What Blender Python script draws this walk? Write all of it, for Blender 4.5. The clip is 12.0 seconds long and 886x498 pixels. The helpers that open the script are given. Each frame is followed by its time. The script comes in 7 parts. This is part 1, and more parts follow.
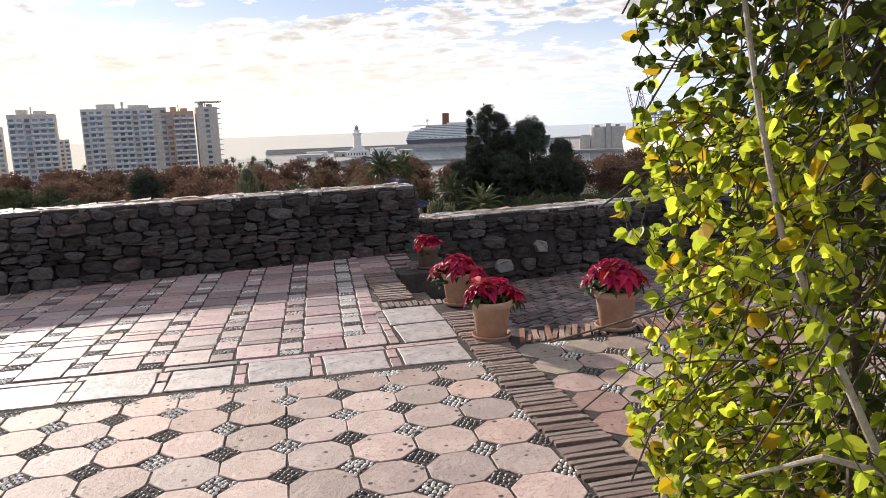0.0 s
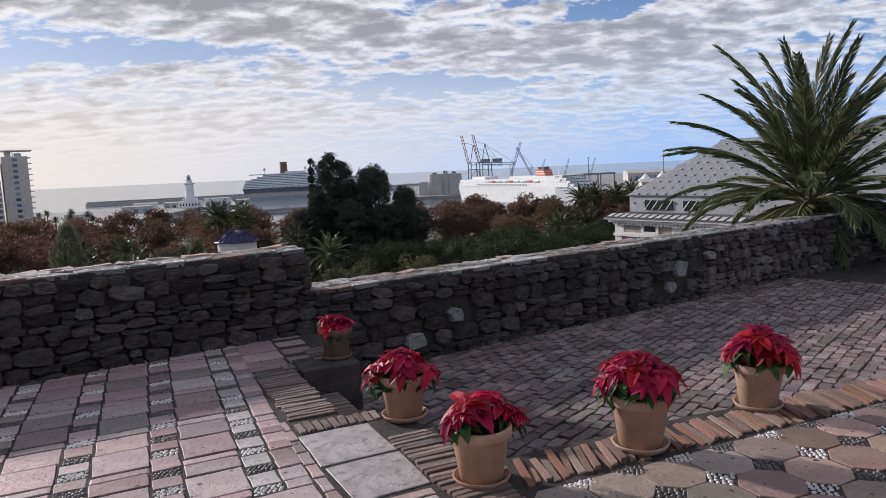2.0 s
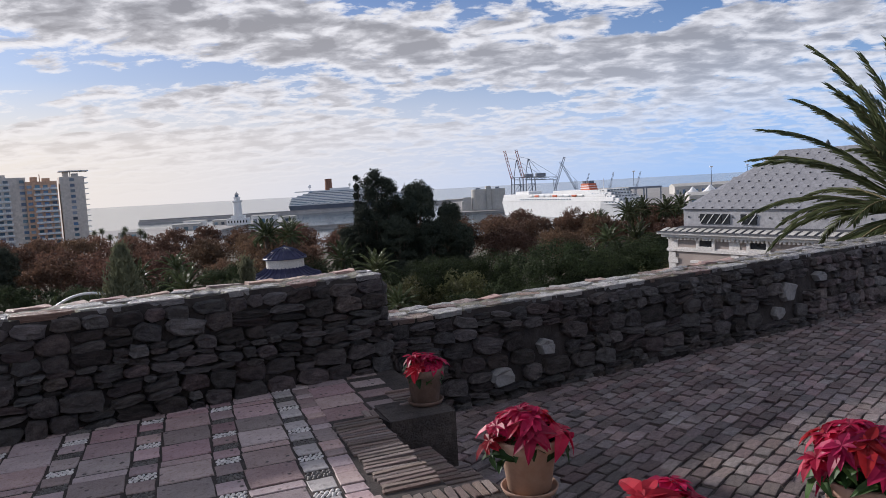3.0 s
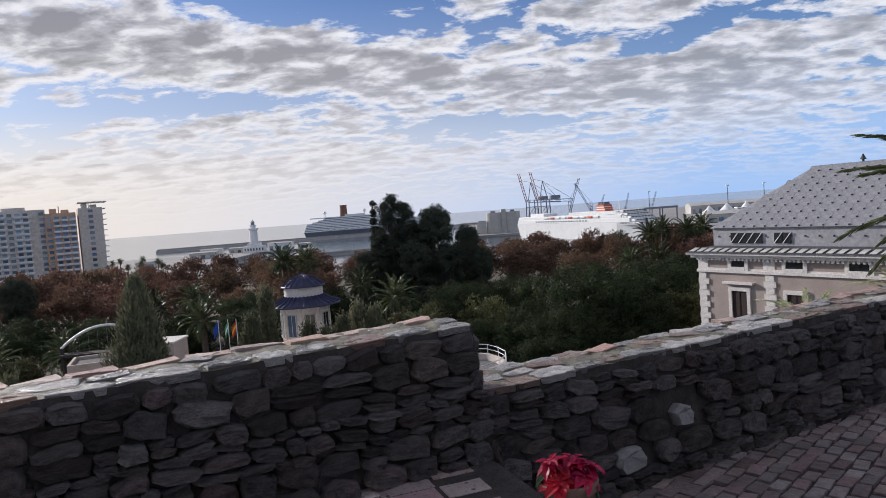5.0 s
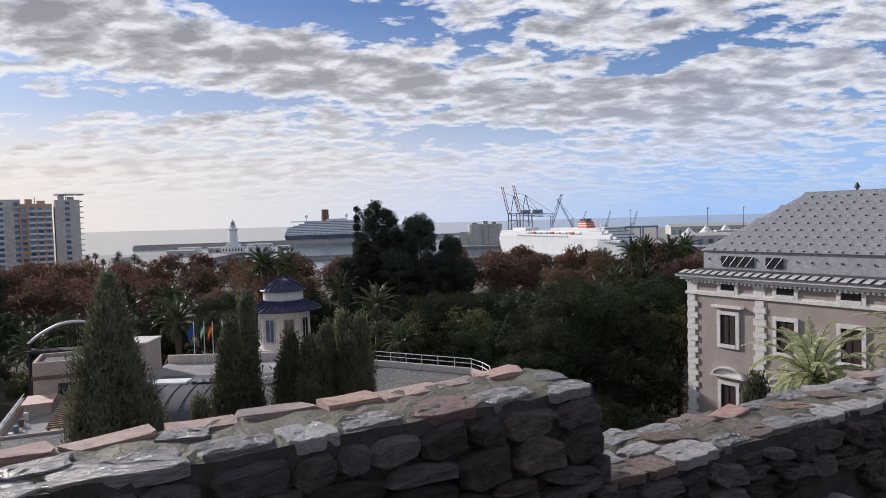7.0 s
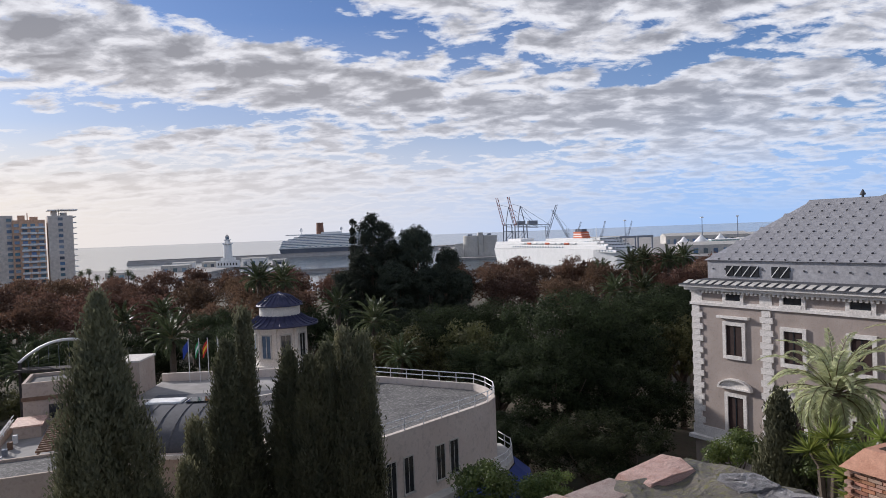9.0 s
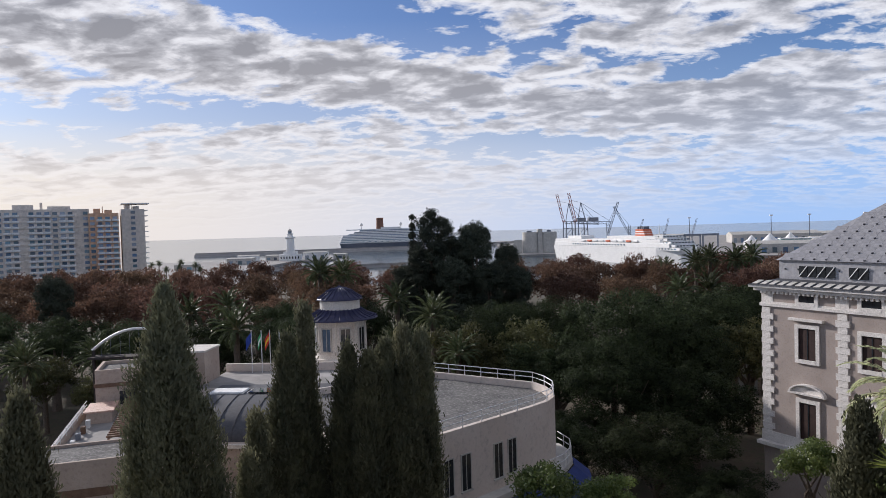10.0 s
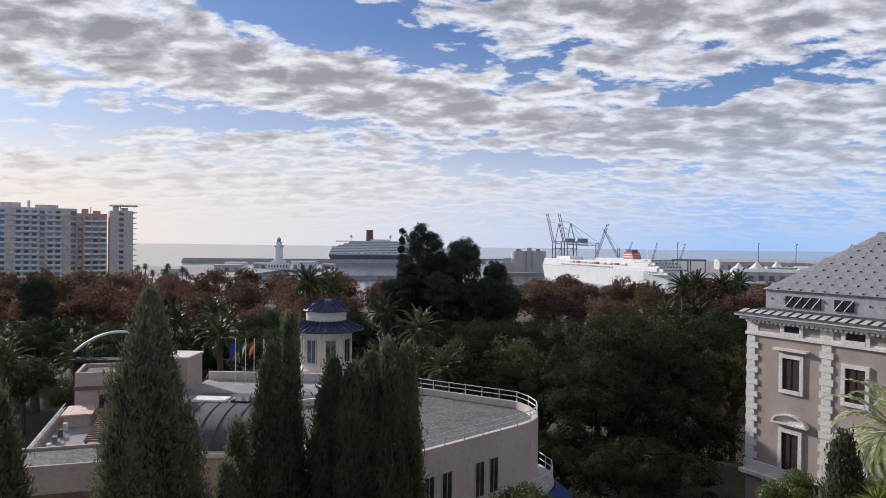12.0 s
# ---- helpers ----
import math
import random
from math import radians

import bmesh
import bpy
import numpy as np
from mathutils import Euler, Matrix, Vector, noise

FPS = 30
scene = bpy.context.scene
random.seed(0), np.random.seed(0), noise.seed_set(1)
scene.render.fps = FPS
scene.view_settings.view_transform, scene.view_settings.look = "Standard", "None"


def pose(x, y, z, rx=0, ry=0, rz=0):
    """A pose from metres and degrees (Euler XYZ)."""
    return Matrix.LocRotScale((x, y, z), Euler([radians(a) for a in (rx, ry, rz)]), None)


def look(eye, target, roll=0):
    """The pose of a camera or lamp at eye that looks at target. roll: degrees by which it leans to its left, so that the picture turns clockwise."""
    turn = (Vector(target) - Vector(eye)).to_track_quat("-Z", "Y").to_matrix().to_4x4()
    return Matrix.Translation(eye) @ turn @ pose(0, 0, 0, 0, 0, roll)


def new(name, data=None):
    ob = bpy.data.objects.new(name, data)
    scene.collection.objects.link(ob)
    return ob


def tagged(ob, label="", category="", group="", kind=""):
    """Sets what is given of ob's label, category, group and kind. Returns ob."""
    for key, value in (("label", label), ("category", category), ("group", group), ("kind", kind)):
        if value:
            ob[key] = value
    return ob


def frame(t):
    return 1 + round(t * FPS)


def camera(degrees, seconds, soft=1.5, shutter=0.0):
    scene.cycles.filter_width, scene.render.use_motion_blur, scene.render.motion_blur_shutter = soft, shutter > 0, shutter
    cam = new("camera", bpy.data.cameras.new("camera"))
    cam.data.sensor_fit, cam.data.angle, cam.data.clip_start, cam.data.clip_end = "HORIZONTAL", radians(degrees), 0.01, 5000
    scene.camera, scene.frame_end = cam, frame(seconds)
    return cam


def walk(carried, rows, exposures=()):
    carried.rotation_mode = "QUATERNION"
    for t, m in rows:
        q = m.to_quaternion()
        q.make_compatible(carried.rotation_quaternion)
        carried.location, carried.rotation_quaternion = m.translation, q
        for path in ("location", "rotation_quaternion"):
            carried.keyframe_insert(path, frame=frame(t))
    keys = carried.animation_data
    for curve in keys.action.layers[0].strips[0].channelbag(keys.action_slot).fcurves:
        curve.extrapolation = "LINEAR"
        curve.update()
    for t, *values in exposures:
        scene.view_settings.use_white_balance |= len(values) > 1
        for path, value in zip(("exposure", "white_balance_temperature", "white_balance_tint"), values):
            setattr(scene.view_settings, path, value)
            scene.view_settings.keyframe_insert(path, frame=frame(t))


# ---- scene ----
cam = camera(63.9, 12.0, soft=0.9)
PATH = [
    (0, (1.223, -0.781, 1.584), (0.91, 1.164, 1.238), -2.2),
    (0.5, (0.924, -0.416, 1.62), (0.749, 1.552, 1.311), -2.3),
    (1, (0.736, 0.029, 1.631), (0.691, 2.012, 1.378), -2.8),
    (1.5, (0.553, 0.446, 1.598), (0.631, 2.432, 1.373), -2.5),
    (2, (0.373, 0.877, 1.603), (0.503, 2.859, 1.37), -2.6),
    (2.5, (0.209, 1.383, 1.603), (0.251, 3.37, 1.382), -2.8),
    (3, (-0.028, 1.794, 1.605), (-0.017, 3.785, 1.421), -3.2),
    (5, (-0.652, 3.588, 1.591), (-0.679, 5.585, 1.477), -4.3),
    (5.5, (-0.871, 3.975, 1.582), (-0.92, 5.972, 1.487), -3.3),
    (6, (-0.977, 4.335, 1.562), (-1.021, 6.332, 1.473), -2.3),
    (6.5, (-1.073, 4.733, 1.562), (-1.081, 6.732, 1.473), -1.7),
    (7, (-1.261, 5.098, 1.583), (-1.231, 7.095, 1.493), -1.6),
    (7.2, (-1.31, 5.225, 1.601), (-1.273, 7.222, 1.509), -1.7),
    (8.8, (-1.674, 6.246, 1.596), (-1.589, 8.243, 1.537), -2.0),
    (9, (-1.643, 6.315, 1.605), (-1.598, 8.313, 1.548), -2.2),
    (9.5, (-1.621, 6.567, 1.624), (-1.708, 8.564, 1.576), -2.5),
    (10, (-1.734, 6.732, 1.608), (-1.854, 8.727, 1.545), -1.7),
    (10.5, (-1.751, 6.771, 1.594), (-1.861, 8.767, 1.514), -0.2),
    (11, (-1.775, 6.777, 1.617), (-1.873, 8.773, 1.539), 0.7),
    (11.5, (-1.791, 6.772, 1.642), (-1.881, 8.769, 1.593), 1.0),
    (12, (-1.795, 6.765, 1.665), (-1.884, 8.763, 1.644), 0.7),
]
walk(cam, [(t, look(eye, goal, roll)) for t, eye, goal, roll in PATH],
     exposures=[(0.0, 0.68, 6650, 10), (0.5, 0.50, 6450, 10), (1.0, 0.26, 6200, 11), (1.5, 0.17, 6060, 12), (5.0, 0.12, 6000, 12), (12.0, 0.14, 6000, 12)])

# ---- light ----
SUN_AZ, SUN_EL = 50.0, 21.0   # degrees to the left of +y, degrees up
sun_dir = Vector((-math.sin(radians(SUN_AZ)) * math.cos(radians(SUN_EL)),
                  math.cos(radians(SUN_AZ)) * math.cos(radians(SUN_EL)), math.sin(radians(SUN_EL))))
sun = new("sun", bpy.data.lights.new("sun", "SUN"))
sun.data.energy, sun.data.angle, sun.data.color = 4.6, radians(2.5), (1.0, 0.90, 0.80)
sun.matrix_world = look(sun_dir * 50, (0, 0, 0))


def link(tree, a, b):
    tree.links.new(a, b)


def node(tree, kind, **values):
    n = tree.nodes.new(kind)
    for key, value in values.items():
        if key in n.inputs:
            n.inputs[key].default_value = value
    return n


def maths(tree, op, a, b=None, c=None, clamp=False):
    n = tree.nodes.new("ShaderNodeMath")
    n.operation, n.use_clamp = op, clamp
    for i, v in enumerate((a, b, c)):
        if v is None:
            continue
        if isinstance(v, (int, float)):
            n.inputs[i].default_value = v
        else:
            tree.links.new(v, n.inputs[i])
    return n.outputs[0]


def ramp(tree, fac, stops):
    n = tree.nodes.new("ShaderNodeValToRGB")
    while len(n.color_ramp.elements) < len(stops):
        n.color_ramp.elements.new(0.5)
    for e, (p, c) in zip(n.color_ramp.elements, stops):
        e.position, e.color = p, (*c, 1) if len(c) == 3 else c
    tree.links.new(fac, n.inputs[0])
    return n.outputs[0]


def mixed(tree, fac, a, b, mode="MIX"):
    n = tree.nodes.new("ShaderNodeMix")
    n.data_type, n.blend_type = "RGBA", mode
    for i, v in ((0, fac), (6, a), (7, b)):
        if isinstance(v, (int, float)):
            n.inputs[i].default_value = v
        elif isinstance(v, tuple):
            n.inputs[i].default_value = (*v, 1)
        else:
            tree.links.new(v, n.inputs[i])
    return n.outputs[2]


def build_sky():
    world = bpy.data.worlds.new("sky")
    scene.world = world
    world.use_nodes = True
    t = world.node_tree
    t.nodes.clear()
    out, bg = t.nodes.new("ShaderNodeOutputWorld"), t.nodes.new("ShaderNodeBackground")
    bg.inputs["Strength"].default_value = 0.1
    sky = t.nodes.new("ShaderNodeTexSky")
    sky.sky_type, sky.sun_disc = "NISHITA", False
    sky.sun_elevation, sky.sun_rotation = radians(SUN_EL), radians(-SUN_AZ)
    sky.air_density, sky.dust_density, sky.ozone_density = 1.0, 0.6, 2.0
    coord = t.nodes.new("ShaderNodeTexCoord")
    sep = t.nodes.new("ShaderNodeSeparateXYZ")
    link(t, coord.outputs["Generated"], sep.inputs[0])
    up = maths(t, "MAXIMUM", sep.outputs[2], 0.0)
    inv = maths(t, "DIVIDE", 1.0, maths(t, "ADD", up, 0.20))
    px, py = maths(t, "MULTIPLY", sep.outputs[0], inv), maths(t, "MULTIPLY", sep.outputs[1], inv)
    # a layer of broken altocumulus, seen in perspective, drifting in bands
    def layer(dx, dy, sx, sy, scale, detail, rough, warp):
        comb = t.nodes.new("ShaderNodeCombineXYZ")
        link(t, maths(t, "MULTIPLY_ADD", px, sx, dx), comb.inputs[0])
        link(t, maths(t, "MULTIPLY_ADD", py, sy, dy), comb.inputs[1])
        n = node(t, "ShaderNodeTexNoise", Scale=scale, Detail=detail, Roughness=rough, Distortion=warp)
        link(t, comb.outputs[0], n.inputs["Vector"])
        return n.outputs[0]
    big = layer(2.4, 0.7, 0.55, 0.95, 1.8, 3.0, 0.5, 0.3)
    fine = layer(3.1, 1.7, 0.95, 1.2, 6.4, 12.0, 0.60, 0.2)
    under = layer(3.1, 1.74, 0.95, 1.2, 6.4, 8.0, 0.55, 0.2)
    # the banks and the gaps between them, by bearing and height
    bearing = maths(t, "ARCTAN2", sep.outputs[0], sep.outputs[1])
    height = maths(t, "ARCSINE", sep.outputs[2])
    banks = maths(t, "MULTIPLY_ADD", big, 0.45, 0.275)
    for a0, h0, wide, tall, tilt, depth in CLOUD_BANKS:
        c, n = math.cos(radians(tilt)), math.sin(radians(tilt))
        da, dh = maths(t, "SUBTRACT", bearing, a0), maths(t, "SUBTRACT", height, h0)
        u = maths(t, "ADD", maths(t, "MULTIPLY", da, c / wide), maths(t, "MULTIPLY", dh, n / wide))
        w = maths(t, "SUBTRACT", maths(t, "MULTIPLY", dh, c / tall), maths(t, "MULTIPLY", da, n / tall))
        r2 = maths(t, "ADD", maths(t, "MULTIPLY", u, u), maths(t, "MULTIPLY", w, w))
        banks = maths(t, "MULTIPLY_ADD", maths(t, "POWER", 0.3679, r2), depth, banks)
    dens = maths(t, "ADD", banks, maths(t, "MULTIPLY_ADD", fine, 1.25, -0.625))
    cover = ramp(t, dens, [(0.43, (0, 0, 0)), (0.50, (0.62, 0.62, 0.62)), (0.58, (1, 1, 1))])
    thick = maths(t, "ADD", banks, maths(t, "MULTIPLY_ADD", under, 1.6, -0.80))
    shade = ramp(t, thick, [(0.48, (8.0, 7.8, 7.7)), (0.58, (6.6, 6.4, 6.4)), (0.69, (4.2, 4.15, 4.3)), (0.84, (2.5, 2.5, 2.7))])
    # the sky under the clouds: the clear sky, whitened by haze towards the horizon and towards the sun
    haze = ramp(t, up, [(0.0, (1, 1, 1)), (0.07, (0.92, 0.92, 0.92)), (0.15, (0.34, 0.34, 0.34)), (0.28, (0.06, 0.07, 0.07)), (0.6, (0.0, 0.0, 0.0))])
    dot = t.nodes.new("ShaderNodeVectorMath")
    dot.operation, dot.inputs[1].default_value = "DOT_PRODUCT", sun_dir
    link(t, coord.outputs["Generated"], dot.inputs[0])
    side = maths(t, "MULTIPLY_ADD", dot.outputs["Value"], 1.7, -0.55, clamp=True)
    glow = mixed(t, side, (3.7, 5.2, 7.7), (8.5, 7.4, 6.2))
    clear = mixed(t, haze, mixed(t, 1.0, sky.outputs[0], (0.36, 0.50, 0.74), "MULTIPLY"), glow)
    fade = ramp(t, up, [(0.0, (0, 0, 0)), (0.04, (0.45, 0.45, 0.45)), (0.10, (0.92, 0.85, 0.85)), (0.2, (1, 1, 1))])
    shade = mixed(t, maths(t, "MULTIPLY", haze, 0.55), shade, mixed(t, side, (6.6, 6.8, 7.4), (9.4, 8.1, 6.8)))
    cloud = mixed(t, maths(t, "MULTIPLY", cover, fade), clear, shade)
    link(t, cloud, bg.inputs[0])
    link(t, bg.outputs[0], out.inputs[0])


# bearing and height in radians, half width and half height, tilt in degrees, how much denser or thinner
CLOUD_BANKS = ((-0.22, 0.298, 0.20, 0.034, -4, -0.30), (0.05, 0.247, 0.12, 0.022, -6, -0.12), (-0.39, 0.155, 0.26, 0.014, 3, -0.24),
               (-0.55, 0.120, 0.10, 0.016, 0, -0.14), (0.10, 0.113, 0.12, 0.017, 0, -0.26), (0.32, 0.200, 0.14, 0.017, 10, -0.26),
               (-0.25, 0.217, 0.44, 0.042, -8, 0.25), (0.30, 0.290, 0.34, 0.060, 0, 0.24), (0.26, 0.148, 0.16, 0.034, 4, 0.22),
               (-0.19, 0.128, 0.26, 0.016, 0, 0.10), (-0.27, 0.073, 0.45, 0.018, 0, 0.12), (0.42, 0.118, 0.14, 0.035, 0, 0.12))
build_sky()

# ---- materials ----
def material(name, c1, c2, scale=6.0, rough=0.85, bump=0.3, bump_scale=None, fine=None, c3=None, random_tint=0.0,
             metal=0.0, spec=0.3, island=False, patch=1.0, world_space=False, coat=0.0, rough2=None, bump_dist=0.02, hue=0.05, grain=0.28):
    """A surface with large patches from c1 to c2, fine grain, optional third tone, and a tint of its own for each piece."""
    m = bpy.data.materials.new(name)
    m.use_nodes = True
    t = m.node_tree
    b = t.nodes["Principled BSDF"]
    coord = t.nodes.new("ShaderNodeTexCoord")
    if world_space:
        geo = t.nodes.new("ShaderNodeNewGeometry")
        vec = geo.outputs["Position"]
    else:
        vec = coord.outputs["Object"]
    big = node(t, "ShaderNodeTexNoise", Scale=scale, Detail=5.0, Roughness=0.6)
    small = node(t, "ShaderNodeTexNoise", Scale=fine or scale * 9, Detail=4.0, Roughness=0.65)
    link(t, vec, big.inputs["Vector"])
    link(t, vec, small.inputs["Vector"])
    f = maths(t, "MULTIPLY_ADD", big.outputs[0], 2.4 * patch, 0.5 - 1.2 * patch, clamp=True)
    col = mixed(t, f, c1, c2)
    if c3:
        f3 = ramp(t, small.outputs[0], [(0.5, (0, 0, 0)), (0.68, (1, 1, 1))])
        col = mixed(t, f3, col, c3)
    g = ramp(t, small.outputs[0], [(0.25, (1 - grain,) * 3), (0.75, (1 + grain,) * 3)])
    col = mixed(t, 1.0, col, g, "MULTIPLY")
    if random_tint:
        if island:
            r = t.nodes.new("ShaderNodeNewGeometry").outputs["Random Per Island"]
        else:
            r = t.nodes.new("ShaderNodeObjectInfo").outputs["Random"]
        hsv = t.nodes.new("ShaderNodeHueSaturation")
        link(t, maths(t, "MULTIPLY_ADD", r, hue * random_tint, 0.5 - hue * 0.5 * random_tint), hsv.inputs["Hue"])
        r2 = maths(t, "FRACT", maths(t, "MULTIPLY", r, 7.31))
        r3 = maths(t, "FRACT", maths(t, "MULTIPLY", r, 13.7))
        link(t, maths(t, "MULTIPLY_ADD", r2, 0.9 * random_tint, 1.0 - 0.45 * random_tint), hsv.inputs["Value"])
        link(t, maths(t, "MULTIPLY_ADD", r3, 0.8 * random_tint, 1.0 - 0.4 * random_tint), hsv.inputs["Saturation"])
        link(t, col, hsv.inputs["Color"])
        col = hsv.outputs[0]
    link(t, col, b.inputs["Base Color"])
    if rough2 is not None:
        link(t, maths(t, "MULTIPLY_ADD", big.outputs[0], rough2 - rough, rough), b.inputs["Roughness"])
    else:
        b.inputs["Roughness"].default_value = rough
    b.inputs["Metallic"].default_value = metal
    b.inputs["Specular IOR Level"].default_value = spec
    b.inputs["Coat Weight"].default_value = coat
    if bump:
        bn = node(t, "ShaderNodeBump", Strength=bump, Distance=bump_dist)
        h = node(t, "ShaderNodeTexNoise", Scale=bump_scale or scale * 5, Detail=6.0, Roughness=0.7)
        link(t, vec, h.inputs["Vector"])
        link(t, h.outputs[0], bn.inputs["Height"])
        link(t, bn.outputs[0], b.inputs["Normal"])
    return m


def leafy(name, c1, c2, trans=0.35, rough=0.5, scale=0.6, spec=0.25, own=0.55):
    """Leaves: each its own tone, light shining through."""
    m = bpy.data.materials.new(name)
    m.use_nodes = True
    t = m.node_tree
    b = t.nodes["Principled BSDF"]
    geo = t.nodes.new("ShaderNodeNewGeometry")
    coord = t.nodes.new("ShaderNodeTexCoord")
    big = node(t, "ShaderNodeTexNoise", Scale=scale, Detail=3.0)
    link(t, coord.outputs["Object"], big.inputs["Vector"])
    f = maths(t, "ADD", maths(t, "MULTIPLY", geo.outputs["Random Per Island"], own), maths(t, "MULTIPLY_ADD", big.outputs[0], 1.6, -0.27 - 0.5 * own), clamp=True)
    col = mixed(t, f, c1, c2)
    info = t.nodes.new("ShaderNodeObjectInfo")
    hsv = t.nodes.new("ShaderNodeHueSaturation")
    link(t, maths(t, "MULTIPLY_ADD", info.outputs["Random"], 0.03, 0.485), hsv.inputs["Hue"])
    link(t, maths(t, "MULTIPLY_ADD", maths(t, "FRACT", maths(t, "MULTIPLY", info.outputs["Random"], 9.7)), 0.6, 0.7), hsv.inputs["Value"])
    link(t, col, hsv.inputs["Color"])
    link(t, hsv.outputs[0], b.inputs["Base Color"])
    b.inputs["Roughness"].default_value = rough
    b.inputs["Specular IOR Level"].default_value = spec
    if trans:
        tr = t.nodes.new("ShaderNodeBsdfTranslucent")
        link(t, hsv.outputs[0], tr.inputs[0])
        ms = t.nodes.new("ShaderNodeMixShader")
        ms.inputs[0].default_value = trans
        link(t, b.outputs[0], ms.inputs[1])
        link(t, tr.outputs[0], ms.inputs[2])
        link(t, ms.outputs[0], t.nodes["Material Output"].inputs[0])
    return m


def pitted(m, scale, share):
    """Small dark pits and chips scattered over a tile."""
    t = m.node_tree
    b = t.nodes["Principled BSDF"]
    old = b.inputs["Base Color"].links[0].from_socket
    geo = t.nodes.new("ShaderNodeNewGeometry")
    cells = node(t, "ShaderNodeTexVoronoi", Scale=scale)
    link(t, geo.outputs["Position"], cells.inputs["Vector"])
    warp = node(t, "ShaderNodeTexNoise", Scale=scale * 2.5, Detail=4.0)
    link(t, geo.outputs["Position"], warp.inputs["Vector"])
    d = maths(t, "MULTIPLY_ADD", warp.outputs[0], 0.35, cells.outputs["Distance"])
    link(t, mixed(t, ramp(t, d, [(share, (1, 1, 1)), (share + 0.07, (0, 0, 0))]), old, (0.05, 0.038, 0.034)), b.inputs["Base Color"])


M_mortar = material("mortar", (0.028, 0.024, 0.023), (0.070, 0.059, 0.055), 5, 0.95, 0.8, 30)
M_stone = material("rubble_stone", (0.060, 0.051, 0.050), (0.200, 0.168, 0.160), 3, 0.75, 1.0, 7, random_tint=1.2, bump_dist=0.12)
M_stone_j = material("rubble_stone_far", (0.060, 0.051, 0.050), (0.200, 0.168, 0.160), 3, 0.75, 1.0, 7, random_tint=1.2, bump_dist=0.12, island=True)
M_stone2 = material("grey_rubble_stone", (0.11, 0.098, 0.096), (0.25, 0.225, 0.22), 3, 0.8, 1.0, 7, random_tint=0.9, bump_dist=0.12)
M_pale = material("pale_stone", (0.22, 0.21, 0.205), (0.31, 0.30, 0.295), 8, 0.85, 0.5, 30)
M_cap = material("cap_slab", (0.07, 0.066, 0.066), (0.46, 0.425, 0.42), 8, 0.22, 0.8, 12, bump_dist=0.10, c3=(0.11, 0.10, 0.085), random_tint=0.7, spec=0.8, rough2=0.45)
M_cappale = material("pale_cap_slab", (0.28, 0.265, 0.26), (0.66, 0.62, 0.60), 8, 0.22, 0.8, 12, bump_dist=0.10, c3=(0.16, 0.14, 0.09), random_tint=0.5, spec=0.8, rough2=0.45)
M_cappink = material("pink_cap_slab", (0.24, 0.14, 0.11), (0.44, 0.31, 0.26), 4, 0.42, 1.0, 12, bump_dist=0.10, random_tint=0.6, spec=0.5)
M_captile = material("cap_tile", (0.38, 0.235, 0.19), (0.58, 0.43, 0.37), 4, 0.5, 0.8, 12, bump_dist=0.06, random_tint=0.6, spec=0.4)
M_moss = material("mossy_bed", (0.08, 0.072, 0.058), (0.23, 0.205, 0.165), 5, 0.55, 1.0, 22, c3=(0.17, 0.165, 0.045), bump_dist=0.06)
M_terra = material("terracotta_tile", (0.30, 0.215, 0.212), (0.46, 0.35, 0.34), 5, 0.48, 0.5, 22, random_tint=0.8, hue=0.07, fine=28, spec=0.4, rough2=0.58, c3=(0.18, 0.12, 0.11))
M_terra_j = material("terracotta_tile_far", (0.30, 0.215, 0.212), (0.46, 0.35, 0.34), 5, 0.48, 0.5, 22, random_tint=0.8, hue=0.07, fine=28, spec=0.4, island=True)
M_oct = material("octagon_tile", (0.38, 0.285, 0.255), (0.53, 0.42, 0.38), 5, 0.55, 0.5, 22, random_tint=0.5, hue=0.035, fine=28, spec=0.3, rough2=0.7, c3=(0.25, 0.17, 0.14))
M_oct_j = material("octagon_tile_far", (0.38, 0.285, 0.255), (0.53, 0.42, 0.38), 5, 0.55, 0.5, 22, random_tint=0.5, hue=0.035, fine=28, spec=0.3, island=True)
M_oct2 = material("mixed_octagon_tile", (0.26, 0.185, 0.145), (0.40, 0.30, 0.245), 5, 0.6, 0.5, 22, random_tint=0.9, hue=0.065, fine=28, spec=0.3, rough2=0.75, c3=(0.18, 0.13, 0.10))
M_oct2_j = material("mixed_octagon_tile_far", (0.26, 0.185, 0.145), (0.40, 0.30, 0.245), 5, 0.6, 0.5, 22, random_tint=0.9, hue=0.065, fine=28, spec=0.3, rough2=0.75, c3=(0.18, 0.13, 0.10), island=True)
for m in (M_terra, M_terra_j, M_oct, M_oct_j, M_oct2, M_oct2_j):
    pitted(m, 11.0, 0.27)
M_slate = material("floor_slab", (0.33, 0.29, 0.28), (0.54, 0.495, 0.475), 5, 0.45, 0.9, 6, grain=0.14, fine=14, random_tint=0.35, spec=0.5, rough2=0.7, c3=(0.18, 0.16, 0.15))
M_joint = material("floor_joint", (0.03, 0.026, 0.025), (0.085, 0.07, 0.064), 6, 0.95, 0.8, 60)
M_pebble_w = material("white_pebble", (0.50, 0.48, 0.46), (0.70, 0.67, 0.64), 20, 0.5, 0.1, random_tint=0.5, island=True, spec=0.45)
M_pebble_d = material("dark_pebble", (0.055, 0.052, 0.050), (0.15, 0.135, 0.12), 20, 0.45, 0.1, random_tint=0.5, island=True, spec=0.5)
M_brick = material("edge_brick", (0.21, 0.150, 0.130), (0.36, 0.285, 0.25), 9, 0.7, 0.8, 40, random_tint=0.6, spec=0.35, rough2=0.9)
